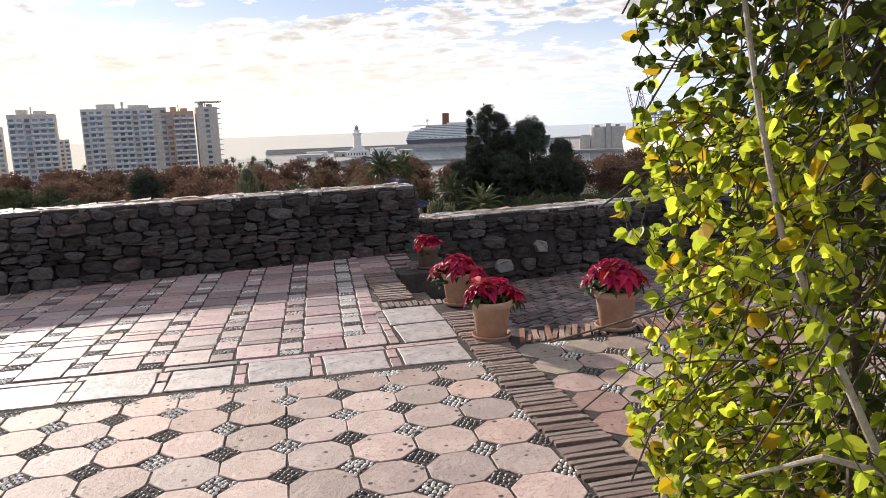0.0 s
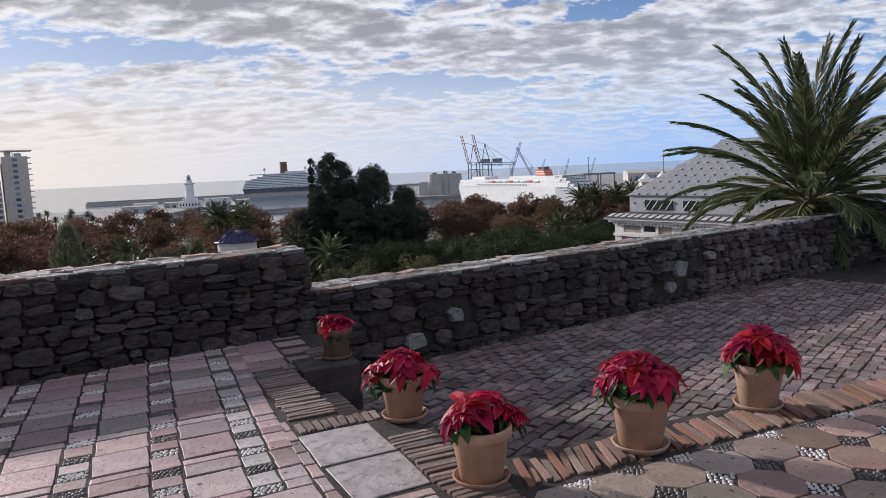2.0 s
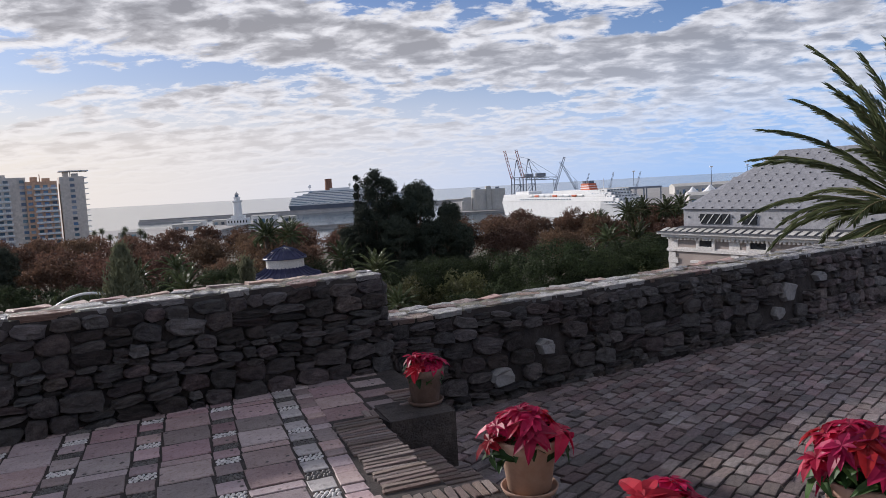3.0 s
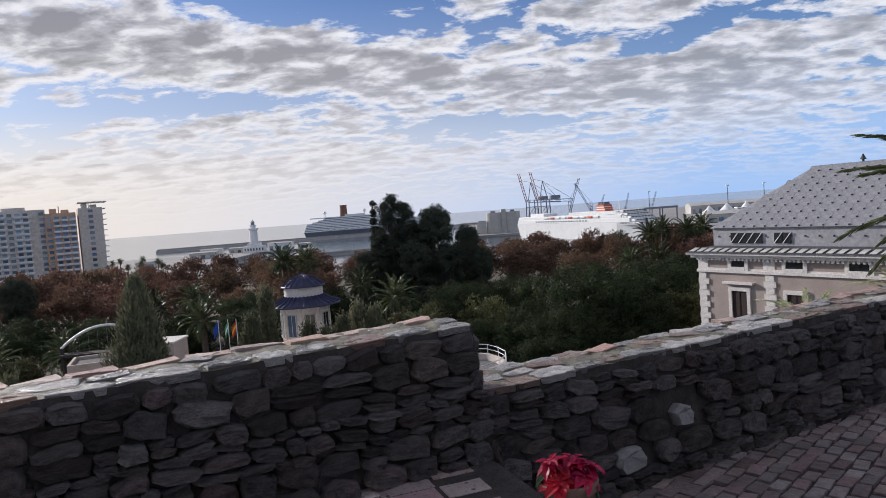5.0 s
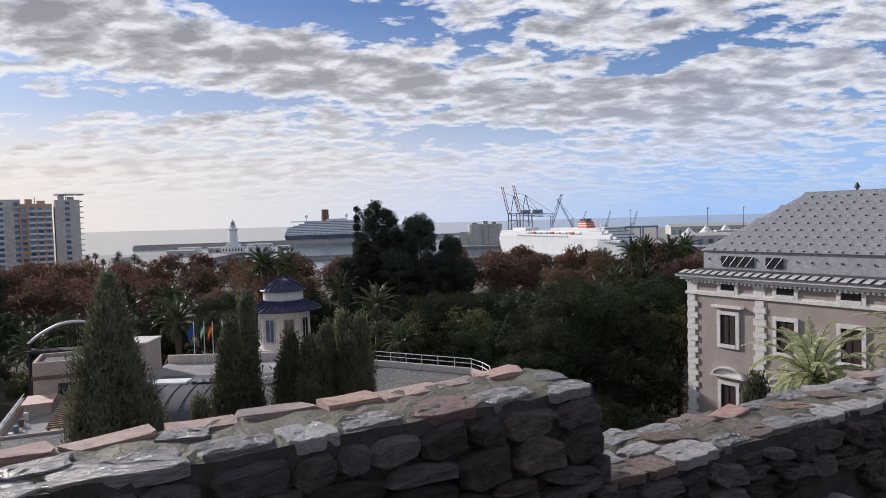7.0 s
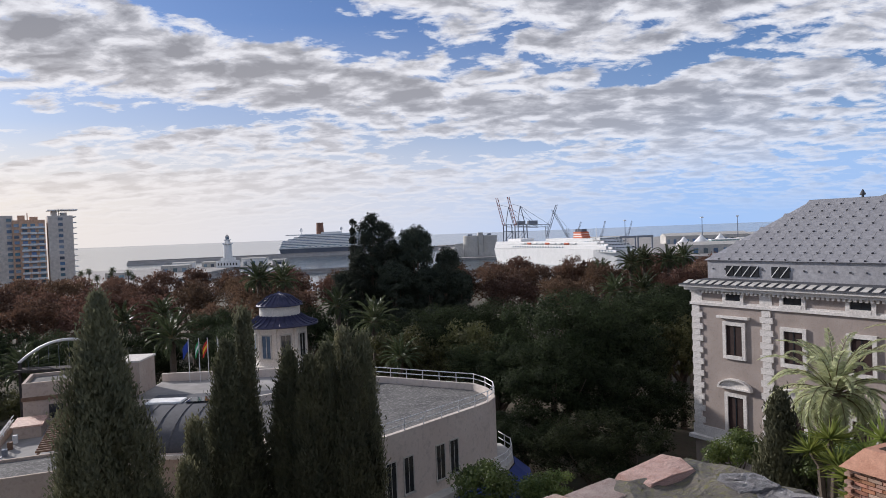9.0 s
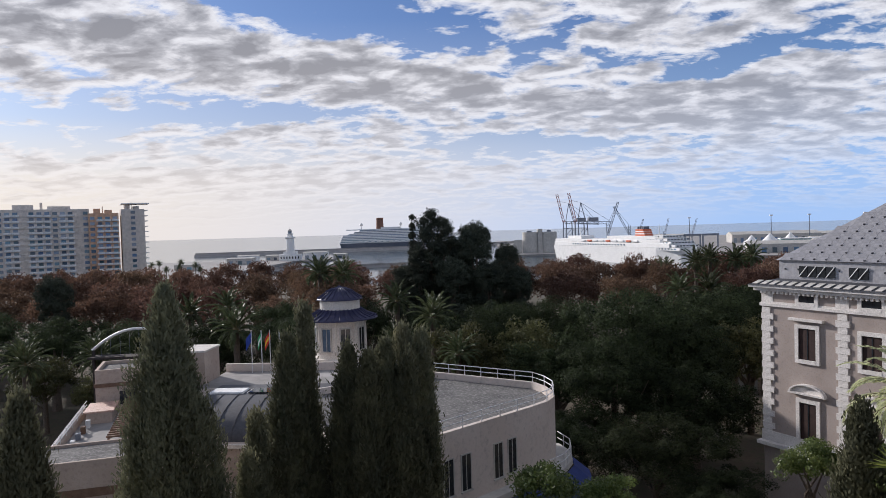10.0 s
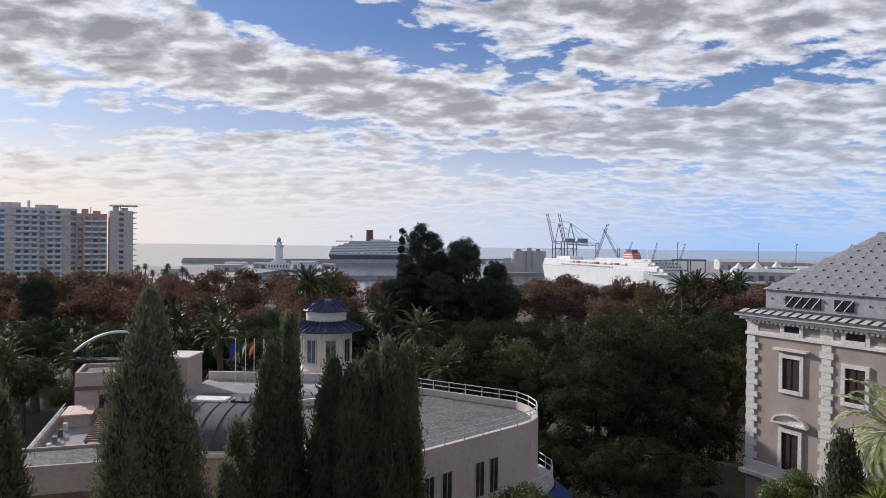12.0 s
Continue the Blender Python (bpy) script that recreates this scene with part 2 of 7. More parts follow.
M_edgebrick = material("red_edge_brick", (0.25, 0.145, 0.112), (0.40, 0.265, 0.21), 9, 0.75, 0.8, 40, random_tint=0.8, spec=0.3, rough2=0.9)
M_sett = material("paving_sett", (0.14, 0.105, 0.102), (0.31, 0.24, 0.23), 3, 0.55, 0.9, 12, bump_dist=0.05, random_tint=0.85, spec=0.4, rough2=0.75)
M_sett_j = material("paving_sett_far", (0.14, 0.105, 0.102), (0.31, 0.24, 0.23), 3, 0.55, 0.9, 12, bump_dist=0.05, random_tint=0.85, island=True, spec=0.4)
M_pot = material("terracotta_pot", (0.36, 0.215, 0.15), (0.50, 0.35, 0.265), 7, 0.8, 0.2, 60, random_tint=0.3, grain=0.08, fine=40)
M_potdark = material("dark_clay_pot", (0.13, 0.085, 0.065), (0.24, 0.16, 0.125), 9, 0.85, 0.3, 50, grain=0.15)
M_soil = material("soil", (0.03, 0.022, 0.016), (0.06, 0.045, 0.03), 30, 1.0, 1.0, 80)
M_red = leafy("red_bract", (0.20, 0.004, 0.025), (0.58, 0.022, 0.075), 0.42, 0.45, 6)
M_green = leafy("plant_leaf", (0.02, 0.055, 0.018), (0.06, 0.12, 0.03), 0.3, 0.45, 6)
M_stalk = material("stalk", (0.12, 0.11, 0.05), (0.2, 0.16, 0.09), 20, 0.8, 0.2)
M_vine = leafy("vine_leaf", (0.14, 0.22, 0.022), (0.52, 0.56, 0.05), 0.66, 0.4, 1.4)
M_vineyellow = leafy("vine_leaf_yellow", (0.55, 0.36, 0.02), (0.75, 0.58, 0.03), 0.6, 0.4, 1.4)
# Darker copy of the vine leaf: shade inside the shrub put into colour.
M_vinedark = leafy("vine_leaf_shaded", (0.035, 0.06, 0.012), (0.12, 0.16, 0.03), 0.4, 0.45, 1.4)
M_bark = material("bark", (0.07, 0.055, 0.042), (0.15, 0.12, 0.095), 6, 0.95, 0.9, 25)
M_twig = material("pale_twig", (0.34, 0.30, 0.24), (0.50, 0.46, 0.38), 12, 0.85, 0.5, 50)
M_plaster = material("garden_plaster", (0.10, 0.085, 0.075), (0.17, 0.145, 0.125), 0.7, 0.9, 0.3, 12)
M_pedestal = material("worn_dark_masonry", (0.045, 0.038, 0.036), (0.13, 0.11, 0.10), 5, 0.9, 1.0, 18, bump_dist=0.05, c3=(0.07, 0.058, 0.05))

# ---- building blocks ----
def mesh_of(name, verts, faces, mats, smooth=False, index=None):
    me = bpy.data.meshes.new(name)
    me.from_pydata([tuple(map(float, v)) for v in verts], [], [tuple(map(int, f)) for f in faces])
    for m in (mats if isinstance(mats, (list, tuple)) else [mats]):
        me.materials.append(m)
    if index is not None:
        me.polygons.foreach_set("material_index", np.asarray(index, dtype=np.int32))
    if smooth:
        me.polygons.foreach_set("use_smooth", np.ones(len(me.polygons), dtype=bool))
    me.update()
    return me


def piece(name, me, parent=None, m=None, label=""):
    ob = new(name, me)
    if parent is not None:
        ob.parent = parent
    if m is not None:
        ob.matrix_basis = m
    return tagged(ob, label)


def part(name, bm, mat, parent=None, label="", smooth=False):
    me = bpy.data.meshes.new(name)
    bm.to_mesh(me)
    bm.free()
    for m in (mat if isinstance(mat, (list, tuple)) else [mat]):
        me.materials.append(m)
    if smooth:
        me.polygons.foreach_set("use_smooth", np.ones(len(me.polygons), dtype=bool))
    return piece(name, me, parent, None, label)


def base(name, m, label, category, group="", kind=""):
    ob = new(name)
    ob.empty_display_size = 0.2
    ob.matrix_basis = m
    return tagged(ob, label, category, group, kind)


def box(bm, x0, y0, z0, x1, y1, z1, bevel=0.0, m=None, mat=0):
    vs = [bm.verts.new(v) for v in ((x0, y0, z0), (x1, y0, z0), (x1, y1, z0), (x0, y1, z0), (x0, y0, z1), (x1, y0, z1), (x1, y1, z1), (x0, y1, z1))]
    fs = [bm.faces.new([vs[i] for i in f]) for f in ((3, 2, 1, 0), (4, 5, 6, 7), (0, 1, 5, 4), (1, 2, 6, 5), (2, 3, 7, 6), (3, 0, 4, 7))]
    for f in fs:
        f.material_index = mat
    if m is not None:
        bmesh.ops.transform(bm, matrix=m, verts=vs)
    if bevel:
        bmesh.ops.bevel(bm, geom=list({e for f in fs for e in f.edges}), offset=bevel, segments=1, affect="EDGES")
    return vs


def boxes(name, specs, mat, parent=None, label="", bevel=0.0):
    bm = bmesh.new()
    for s in specs:
        box(bm, *s, bevel=bevel)
    return part(name, bm, mat, parent, label)


def lathe(bm, profile, segments=24, cap=True, mat=0, centre=(0, 0, 0)):
    rings = []
    for r, z in profile:
        rings.append([bm.verts.new((centre[0] + r * math.cos(2 * math.pi * i / segments), centre[1] + r * math.sin(2 * math.pi * i / segments), centre[2] + z)) for i in range(segments)])
    for a, b in zip(rings, rings[1:]):
        for i in range(segments):
            bm.faces.new((a[i], a[(i + 1) % segments], b[(i + 1) % segments], b[i])).material_index = mat
    if cap:
        bm.faces.new(list(reversed(rings[0]))).material_index = mat
        bm.faces.new(rings[-1]).material_index = mat


def tube(bm, points, radii, sides=6, mat=0):
    rings = []
    for i, p in enumerate(points):
        p = Vector(p)
        a, b = Vector(points[max(i - 1, 0)]), Vector(points[min(i + 1, len(points) - 1)])
        d = (b - a).normalized() if (b - a).length > 1e-6 else Vector((0, 0, 1))
        x = d.orthogonal().normalized()
        y = d.cross(x)
        r = radii[i] if isinstance(radii, (list, tuple)) else radii
        rings.append([bm.verts.new(p + x * (r * math.cos(2 * math.pi * k / sides)) + y * (r * math.sin(2 * math.pi * k / sides))) for k in range(sides)])
    for a, b in zip(rings, rings[1:]):
        for k in range(sides):
            bm.faces.new((a[k], a[(k + 1) % sides], b[(k + 1) % sides], b[k])).material_index = mat
    bm.faces.new(list(reversed(rings[0]))).material_index = mat
    bm.faces.new(rings[-1]).material_index = mat


def stone_data(rng, n=8, square=0.38, inset=0.87, low=0.84):
    """Verts and faces of one rough stone, 1 x 1 across (x, z), its face towards -y at y = -1, its back at 0."""
    ang = [2 * math.pi * (i + rng.uniform(-0.25, 0.25)) / n for i in range(n)]
    pts = []
    for a in ang:
        c, s = math.cos(a), math.sin(a)
        k = (abs(c) ** (2 / square) + abs(s) ** (2 / square)) ** (-square / 2) if square else 1
        r = 0.5 * k * rng.uniform(low, 1.04)
        pts.append((c * r, s * r))
    v = [(x, 0, z) for x, z in pts] + [(x * 1.0, -0.72, z * 1.0) for x, z in pts] + [(x * inset + rng.uniform(-.03, .03), -1 + rng.uniform(-.30, .10), z * (inset - 0.02) + rng.uniform(-.03, .03)) for x, z in pts]
    v.append((rng.uniform(-.15, .15), -1.0 + rng.uniform(-.1, .1), rng.uniform(-.15, .15)))
    f = []
    for k in (0, n):
        for i in range(n):
            j = (i + 1) % n
            f.append((k + i, k + n + i, k + n + j, k + j))
    for i in range(n):
        f.append((2 * n + i, 3 * n, 2 * n + (i + 1) % n))
    return v, f


def joined(name, datas, mat, parent=None, label="", kind="", smooth=False):
    """One mesh from (verts, faces, matrix) triples."""
    V, Fs, off = [], [], 0
    for v, f, m in datas:
        a = np.array(v, dtype=float)
        a = a @ np.array(m.to_3x3()).T + np.array(m.translation)
        V.append(a)
        Fs.extend([tuple(i + off for i in q) for q in f])
        off += len(v)
    me = mesh_of(name, np.concatenate(V), Fs, mat, smooth)
    ob = piece(name, me, parent, None, label)
    return tagged(ob, kind=kind)


def scale_at(x, y, z, sx, sy, sz, rx=0, ry=0, rz=0):
    return pose(x, y, z, rx, ry, rz) @ Matrix.Diagonal((sx, sy, sz, 1))


rng = random.Random(7)
STONES = [stone_data(rng, 9, (0.30, 0.42, 0.36, 0.55)[i % 4], 0.84, 0.78) for i in range(16)]
STONE_MESH = [mesh_of("stone", v, f, M_stone if i % 16 < 10 else M_stone2) for i, (v, f) in enumerate(STONES)]
PALE_MESH = [mesh_of("stone", v, f, M_pale) for v, f in STONES[:4]]


def slate_data(rng, n=20):
    """A flat slab of split slate: ragged outline, a top of uneven layers."""
    pts = []
    for i in range(n):
        a = 2 * math.pi * (i + rng.uniform(-0.3, 0.3)) / n
        c, s = math.cos(a), math.sin(a)
        r = 0.5 * (abs(c) ** 6 + abs(s) ** 6) ** (-1 / 6) * rng.uniform(0.80, 1.04)
        pts.append((c * r, s * r))
    v = [(x, 0, z) for x, z in pts]
    for k, y in ((1.0, -0.80), (0.97, -0.90), (0.74, -0.96), (0.42, -1.0)):
        v += [(x * k + rng.uniform(-.03, .03) * (k < 0.95), y + rng.uniform(-.10, .08) * (k < 0.95), z * k + rng.uniform(-.03, .03) * (k < 0.95)) for x, z in pts]
    v.append((0, -0.95, 0))
    f = []
    for k in range(0, 4 * n, n):
        for i in range(n):
            j = (i + 1) % n
            f += [(k + i, k + n + i, k + n + j), (k + i, k + n + j, k + j)]
    for i in range(n):
        f.append((4 * n + i, 5 * n, 4 * n + (i + 1) % n))
    return v, f


CAPS = [slate_data(rng) for _ in range(14)]
CAP_MESH = [mesh_of("cap_slab", v, f, (M_cap, M_cappale, M_cappink, M_cap, M_cappink, M_cap, M_cappale)[i % 7]) for i, (v, f) in enumerate(CAPS)]
CAPTILE = [stone_data(rng, 8, 0.2, 0.96, 0.93) for _ in range(6)]
CAPTILE_MESH = [mesh_of("cap_tile", v, f, M_captile) for v, f in CAPTILE]

# ---- parapet walls ----
WALL = Matrix.Translation((-0.56, 8.20, 0)) @ pose(0, 0, 0, 0, 0, 30)   # x along the wall, -y towards the terrace


def parapet(name, label, m, x0, x1, z0, z1, batter, thick, near, specials=(), courses=(0.045, 0.06, 0.08, 0.11, 0.14)):
    """A rubble wall: a mortar core, single stones on the inner face, a mortar bed and flat slabs on top."""
    bm = bmesh.new()
    n = max(2, int((x1 - x0) / 0.07))
    rows = []
    for i in range(n + 1):
        x = x0 + (x1 - x0) * i / n
        j = [rng.uniform(-0.012, 0.012) for _ in range(4)]
        edge = 0.0 if i in (0, n) else 1.0
        rows.append([bm.verts.new(v) for v in ((x, -batter, z0 - 0.3), (x, 0.012 + j[0] * edge, z1 - 0.008 + 0.5 * j[1]), *[(x, thick * q, z1 + 0.002 + rng.uniform(-0.012, 0.014)) for q in (0.18, 0.34, 0.5, 0.66, 0.84)], (x, thick, z1 - 0.012 + j[2]), (x, thick + batter, z0 - 4.0))])
    for a, b in zip(rows, rows[1:]):
        for k in range(8):
            bm.faces.new((a[k], b[k], b[k + 1], a[k + 1])).material_index = 1 if 0 < k < 7 else 0
    bm.faces.new(rows[0])
    bm.faces.new(list(reversed(rows[-1])))
    core = part(name, bm, [M_mortar, M_moss])
    core.matrix_basis = m
    tagged(core, label, "wall", kind="structure")
    far = []
    z = z0 - 0.03
    while z < z1 - 0.09:
        h = min(rng.choice(courses), z1 - 0.045 - z)
        if h < 0.035:
            break
        x = x0 + rng.uniform(0, 0.1)
        while x < x1 - 0.04:
            w = min(rng.uniform(0.07, 0.20) + h * rng.uniform(0.2, 1.2), x1 - x)
            split = [(z, h)] if h < 0.11 or rng.random() < 0.68 else [(z, h * 0.45), (z + h * 0.47, h * 0.5)]
            for zz, hh in split:
                zc = zz + hh / 2 + rng.uniform(-0.01, 0.01)
                y = -batter * (1 - (zc - z0) / (z1 - z0)) + 0.03
                k = rng.randrange(len(STONES))
                mm = scale_at(x + w / 2, y, zc, w * rng.uniform(0.98, 1.10), rng.uniform(0.045, 0.095), hh * rng.uniform(0.98, 1.20), rng.uniform(-4, 4), rng.uniform(-9, 9), rng.uniform(-5, 5))
                if any(abs(x + w / 2 - sx) < 0.5 * (w + sw) * 0.9 and abs(zc - sz) < 0.5 * (hh + sh) * 0.9 for sx, sz, sw, sh in specials):
                    continue
                if near[0] < x < near[1]:
                    piece("stone", STONE_MESH[k], core, mm)
                else:
                    far.append((*STONES[k], mm))
            x += w
        z += h
    for i, (sx, sz, sw, sh) in enumerate(specials):
        y = -batter * (1 - (sz - z0) / (z1 - z0)) + 0.03
        piece("stone", PALE_MESH[i % 4], core, scale_at(sx, y, sz, sw * 1.08, 0.085, sh * 1.1), "pale grey rounded block")
    if far:
        joined("stone", far, M_stone_j, core, kind="stuff")
    return core


def caps(core, x0, x1, z1, thick, near, tiles):
    """Slabs on top: large ragged ones over the inner edge, small ones between, a row of flat tiles along the outer edge."""
    far = []

    def put(meshes, datas, x, y, z, w, d, h, rz, name, tilt=2.0):
        k = rng.randrange(len(meshes))
        mm = pose(x, y, z, 0, 0, rz) @ pose(0, 0, 0, rng.uniform(-tilt, tilt) - 90, rng.uniform(-tilt, tilt), 0) @ Matrix.Diagonal((w, h, d, 1))
        if near[0] < x < near[1]:
            piece(name, meshes[k], core, mm)
        else:
            far.append((*datas[k], mm))
    x = x0 + 0.03
    while x < x1 - 0.1:
        w = min(rng.uniform(0.18, 0.46), x1 - x)
        put(CAP_MESH, CAPS, x + w / 2, 0.105 + rng.uniform(-0.02, 0.02), z1 - 0.040, w * 1.06, rng.uniform(0.17, 0.26), rng.uniform(0.046, 0.056), rng.uniform(-8, 8), "cap_slab", 1)
        x += w
    x = x0 + 0.05
    while x < x1 - 0.1:
        w = min(rng.uniform(0.12, 0.32), x1 - x)
        if rng.random() < 0.5:
            put(CAP_MESH, CAPS, x + w / 2, thick * 0.52 + rng.uniform(-0.06, 0.06), z1 - 0.018, w * 1.0, rng.uniform(0.13, 0.22), rng.uniform(0.03, 0.04), rng.uniform(-25, 25), "cap_slab", 1.5)
        x += w
    x = x0 + 0.05
    while x < x1 - 0.12:
        w = min(rng.uniform(0.2, 0.36), x1 - x)
        if tiles and rng.random() < 0.92:
            put(CAPTILE_MESH, CAPTILE, x + w / 2, thick - 0.07 + rng.uniform(-0.02, 0.02), z1 - 0.035, w * 0.98, rng.uniform(0.14, 0.19), rng.uniform(0.035, 0.05), rng.uniform(-6, 6), "cap_tile")
        elif not tiles:
            use = (CAPTILE_MESH, CAPTILE) if rng.random() < 0.4 else (CAP_MESH, CAPS)
            put(*use, x + w / 2, thick - 0.09 + rng.uniform(-0.04, 0.03), z1 - 0.035, w, rng.uniform(0.14, 0.22), rng.uniform(0.042, 0.052), rng.uniform(-20, 20), "cap_slab")
        x += w
    if far:
        joined("cap_slab", far, M_cap, core, kind="stuff")


TOP_L, TOP_R, LOW = 0.82, 0.365, -0.56
wall_left = parapet("wall_upper", "dark rubble stone parapet wall with flat slabs on top", WALL, -13.0, 0.0, 0.0, TOP_L, 0.20, 0.50, (-5.2, 0.1))
caps(wall_left, -13.0, 0.0, TOP_L, 0.50, (-4.5, 0.1), True)
wall_right = parapet("wall_lower", "lower rubble stone parapet wall with pale blocks and slab top", WALL, 0.004, 11.6, LOW, TOP_R, 0.12, 0.52, (0.0, 6.2),
                     [(1.78, -0.13, 0.20, 0.17), (5.87, -0.08, 0.28, 0.24), (1.2, -0.34, 0.27, 0.18), (5.6, -0.32, 0.2, 0.16), (6.6, 0.05, 0.25, 0.14)], (0.06, 0.09, 0.12, 0.15, 0.18))
caps(wall_right, 0.02, 11.6, TOP_R, 0.52, (0.0, 6.0), False)
# the end face of the upper wall, above the lower one
for zz in (0.36, 0.50, 0.62):
    for yy in (-0.13, 0.10):
        piece("stone", STONE_MESH[rng.randrange(16)], wall_left, pose(0.0, 0.25 + yy, zz + 0.06, 0, 0, 90) @ Matrix.Diagonal((0.24, 0.05, 0.14, 1)))
RET = WALL @ pose(11.6, 0, 0, 0, 0, -62)
wall_return = parapet("wall_return", "rubble stone parapet wall turning the corner", RET, 0.0, 9.0, LOW, TOP_R + 0.12, 0.05, 0.5, (50, 51))
caps(wall_return, 0.02, 9.0, TOP_R + 0.12, 0.5, (50, 51), False)

# ---- terrace floors ----
AX = 21.3
FLOOR = Matrix.Translation((0.61, 3.59, 0)) @ pose(0, 0, 0, 0, 0, AX)   # u to the right, v ahead


def outline(name, pts, z0, z1, mat, label, m=FLOOR, kind="structure", category="floor"):
    bm = bmesh.new()
    lo, hi = [bm.verts.new((*p, z0)) for p in pts], [bm.verts.new((*p, z1)) for p in pts]
    bm.faces.new(hi)
    bm.faces.new(list(reversed(lo)))
    for i in range(len(pts)):
        j = (i + 1) % len(pts)
        bm.faces.new((lo[i], lo[j], hi[j], hi[i]))
    ob = part(name, bm, mat)
    ob.matrix_basis = m
    return tagged(ob, label, category, kind=kind)


# the upper platform, cut by its edge towards the lower path
floor_upper = outline("floor_upper", [(-14, -9), (9, -9), (9, 0.25), (4.2, 0.58), (3.1, 0.62), (1.96, 0.78), (0.56, 0.82), (0.5, 1.46), (0.28, 1.92), (0.06, 1.96), (0.06, 3.30), (0.10, 3.12), (0.56, 3.12), (0.56, 4.6), (-14, 3.2)],
                      -1.2, -0.006, M_joint, "upper terrace floor of terracotta, pebbles and stone slabs")
floor_lower = outline("floor_lower", [(-1, -1.0), (16, -3.0), (16, 9.0), (-1, 6.0)], -1.3, LOW - 0.02, M_joint, "lower path paved with dark brick setts")


def slab_mesh(name, pts, h, mat, bev=0.003, drop=0.03):
    """A flat tile with a worn edge from an outline; its top at z = h."""
    n = len(pts)
    cx, cy = sum(p[0] for p in pts) / n, sum(p[1] for p in pts) / n
    k = 1 - bev / max(0.02, min(math.hypot(p[0] - cx, p[1] - cy) for p in pts))
    v = [(x, y, -drop) for x, y in pts] + [(x, y, h - bev) for x, y in pts] + [(cx + (x - cx) * k, cy + (y - cy) * k, h) for x, y in pts]
    f = [tuple(range(2 * n, 3 * n))]
    for q in (0, n):
        for i in range(n):
            j = (i + 1) % n
            f.append((q + i, q + j, q + n + j, q + n + i))
    return v, f


PITCH = 0.318


def octagon(r, jit):
    return [(r / math.cos(math.pi / 8) * math.cos(math.pi / 8 + i * math.pi / 4) + rng.uniform(-jit, jit), r / math.cos(math.pi / 8) * math.sin(math.pi / 8 + i * math.pi / 4) + rng.uniform(-jit, jit)) for i in range(8)]


OCT = [slab_mesh("octagon_tile", octagon(0.1535, 0.005), 0.0, M_oct) for _ in range(6)]
OCT_MESH = [mesh_of("octagon_tile", v, f, M_oct) for v, f in OCT]
OCT_MIXED = [mesh_of("octagon_tile", v, f, M_oct2) for v, f in OCT]
pebbles = {0: [], 1: []}


def pebble_data():
    v, f = [], []
    for r, z in ((1.0, 0.0), (0.72, 0.62)):
        v += [(r * math.cos(2 * math.pi * i / 6), r * math.sin(2 * math.pi * i / 6), z) for i in range(6)]
    v.append((0, 0, 0.9))
    for i in range(6):
        j = (i + 1) % 6
        f += [(i, j, 6 + j, 6 + i), (6 + i, 6 + j, 12)]
    return v, f


PEB = pebble_data()


def pebble_patch(u0, v0, u1, v1, tone, diamond=False, z=-0.011):
    step = 0.026 if not diamond else 0.031
    v = v0 + step / 2
    row = 0
    turn = rng.choice((0, 90, 45))
    while v < v1:
        u = u0 + step / 2 + (step / 2 if row % 2 else 0)
        while u < u1:
            uu, vv = u + rng.uniform(-.004, .004), v + rng.uniform(-.004, .004)
            if not diamond or abs(uu - (u0 + u1) / 2) + abs(vv - (v0 + v1) / 2) < (u1 - u0) / 2 * 0.98:
                pebbles[tone].append((*PEB, scale_at(uu, vv, z, rng.uniform(.012, .020), rng.uniform(.010, .015), rng.uniform(.012, .020), 0, 0, turn + rng.uniform(-40, 40))))
            u += step * 1.12
        v += step * 0.86
        row += 1




def octagons(i0, i1, j0, j1, ok, meshes, far_mat, du=0.0, dv=0.0, lean=0.0):
    oct_far = []
    for i in range(i0, i1):
        for j in range(j0, j1):
            u = i * PITCH + du
            v = j * PITCH + dv - lean * u
            if not ok(u, v):
                continue
            k = rng.randrange(6)
            mm = scale_at(u, v, rng.uniform(-0.003, 0.003), 1, 1, 1, rng.uniform(-0.5, 0.5), rng.uniform(-0.5, 0.5), rng.choice((0, 90, 180, 270)))
            if -9.5 <= i <= 12 and -9 <= j:
                piece("octagon_tile", meshes[k], floor_upper, mm)
            else:
                oct_far.append((*OCT[k], mm))
            if -12 <= i <= 14 and -10 <= j:
                c = PITCH / 2
                if j == j1 - 1:
                    pebble_patch(u + c - 0.092, v + c - 0.092, u + c + 0.092, v + c - 0.01, i % 2)
                pebble_patch(u + c - 0.092, v - c - 0.092, u + c + 0.092, v - c + 0.092, (i + j) % 2, True)

    joined("octagon_tile", oct_far, far_mat, floor_upper, kind="stuff")


octagons(-40, 1, -26, 1, lambda u, v: True, OCT_MESH, M_oct_j)
octagons(2, 26, -26, 1, lambda u, v: True, OCT_MIXED, M_oct2_j, -0.006, 0.245, 0.03)

# brick-on-edge bands
BR = [slab_mesh("edge_brick", [(-0.5, -0.5), (0.5, -0.5 + rng.uniform(0, .1)), (0.5, 0.5), (-0.5, 0.5 - rng.uniform(0, .1))], 0.0, M_brick, 0.05, 1.0) for _ in range(5)]
BR_MESH = [mesh_of("edge_brick", v, f, M_brick) for v, f in BR]
RED_MESH = [mesh_of("edge_brick", v, f, M_edgebrick) for v, f in BR]
brick_far = []


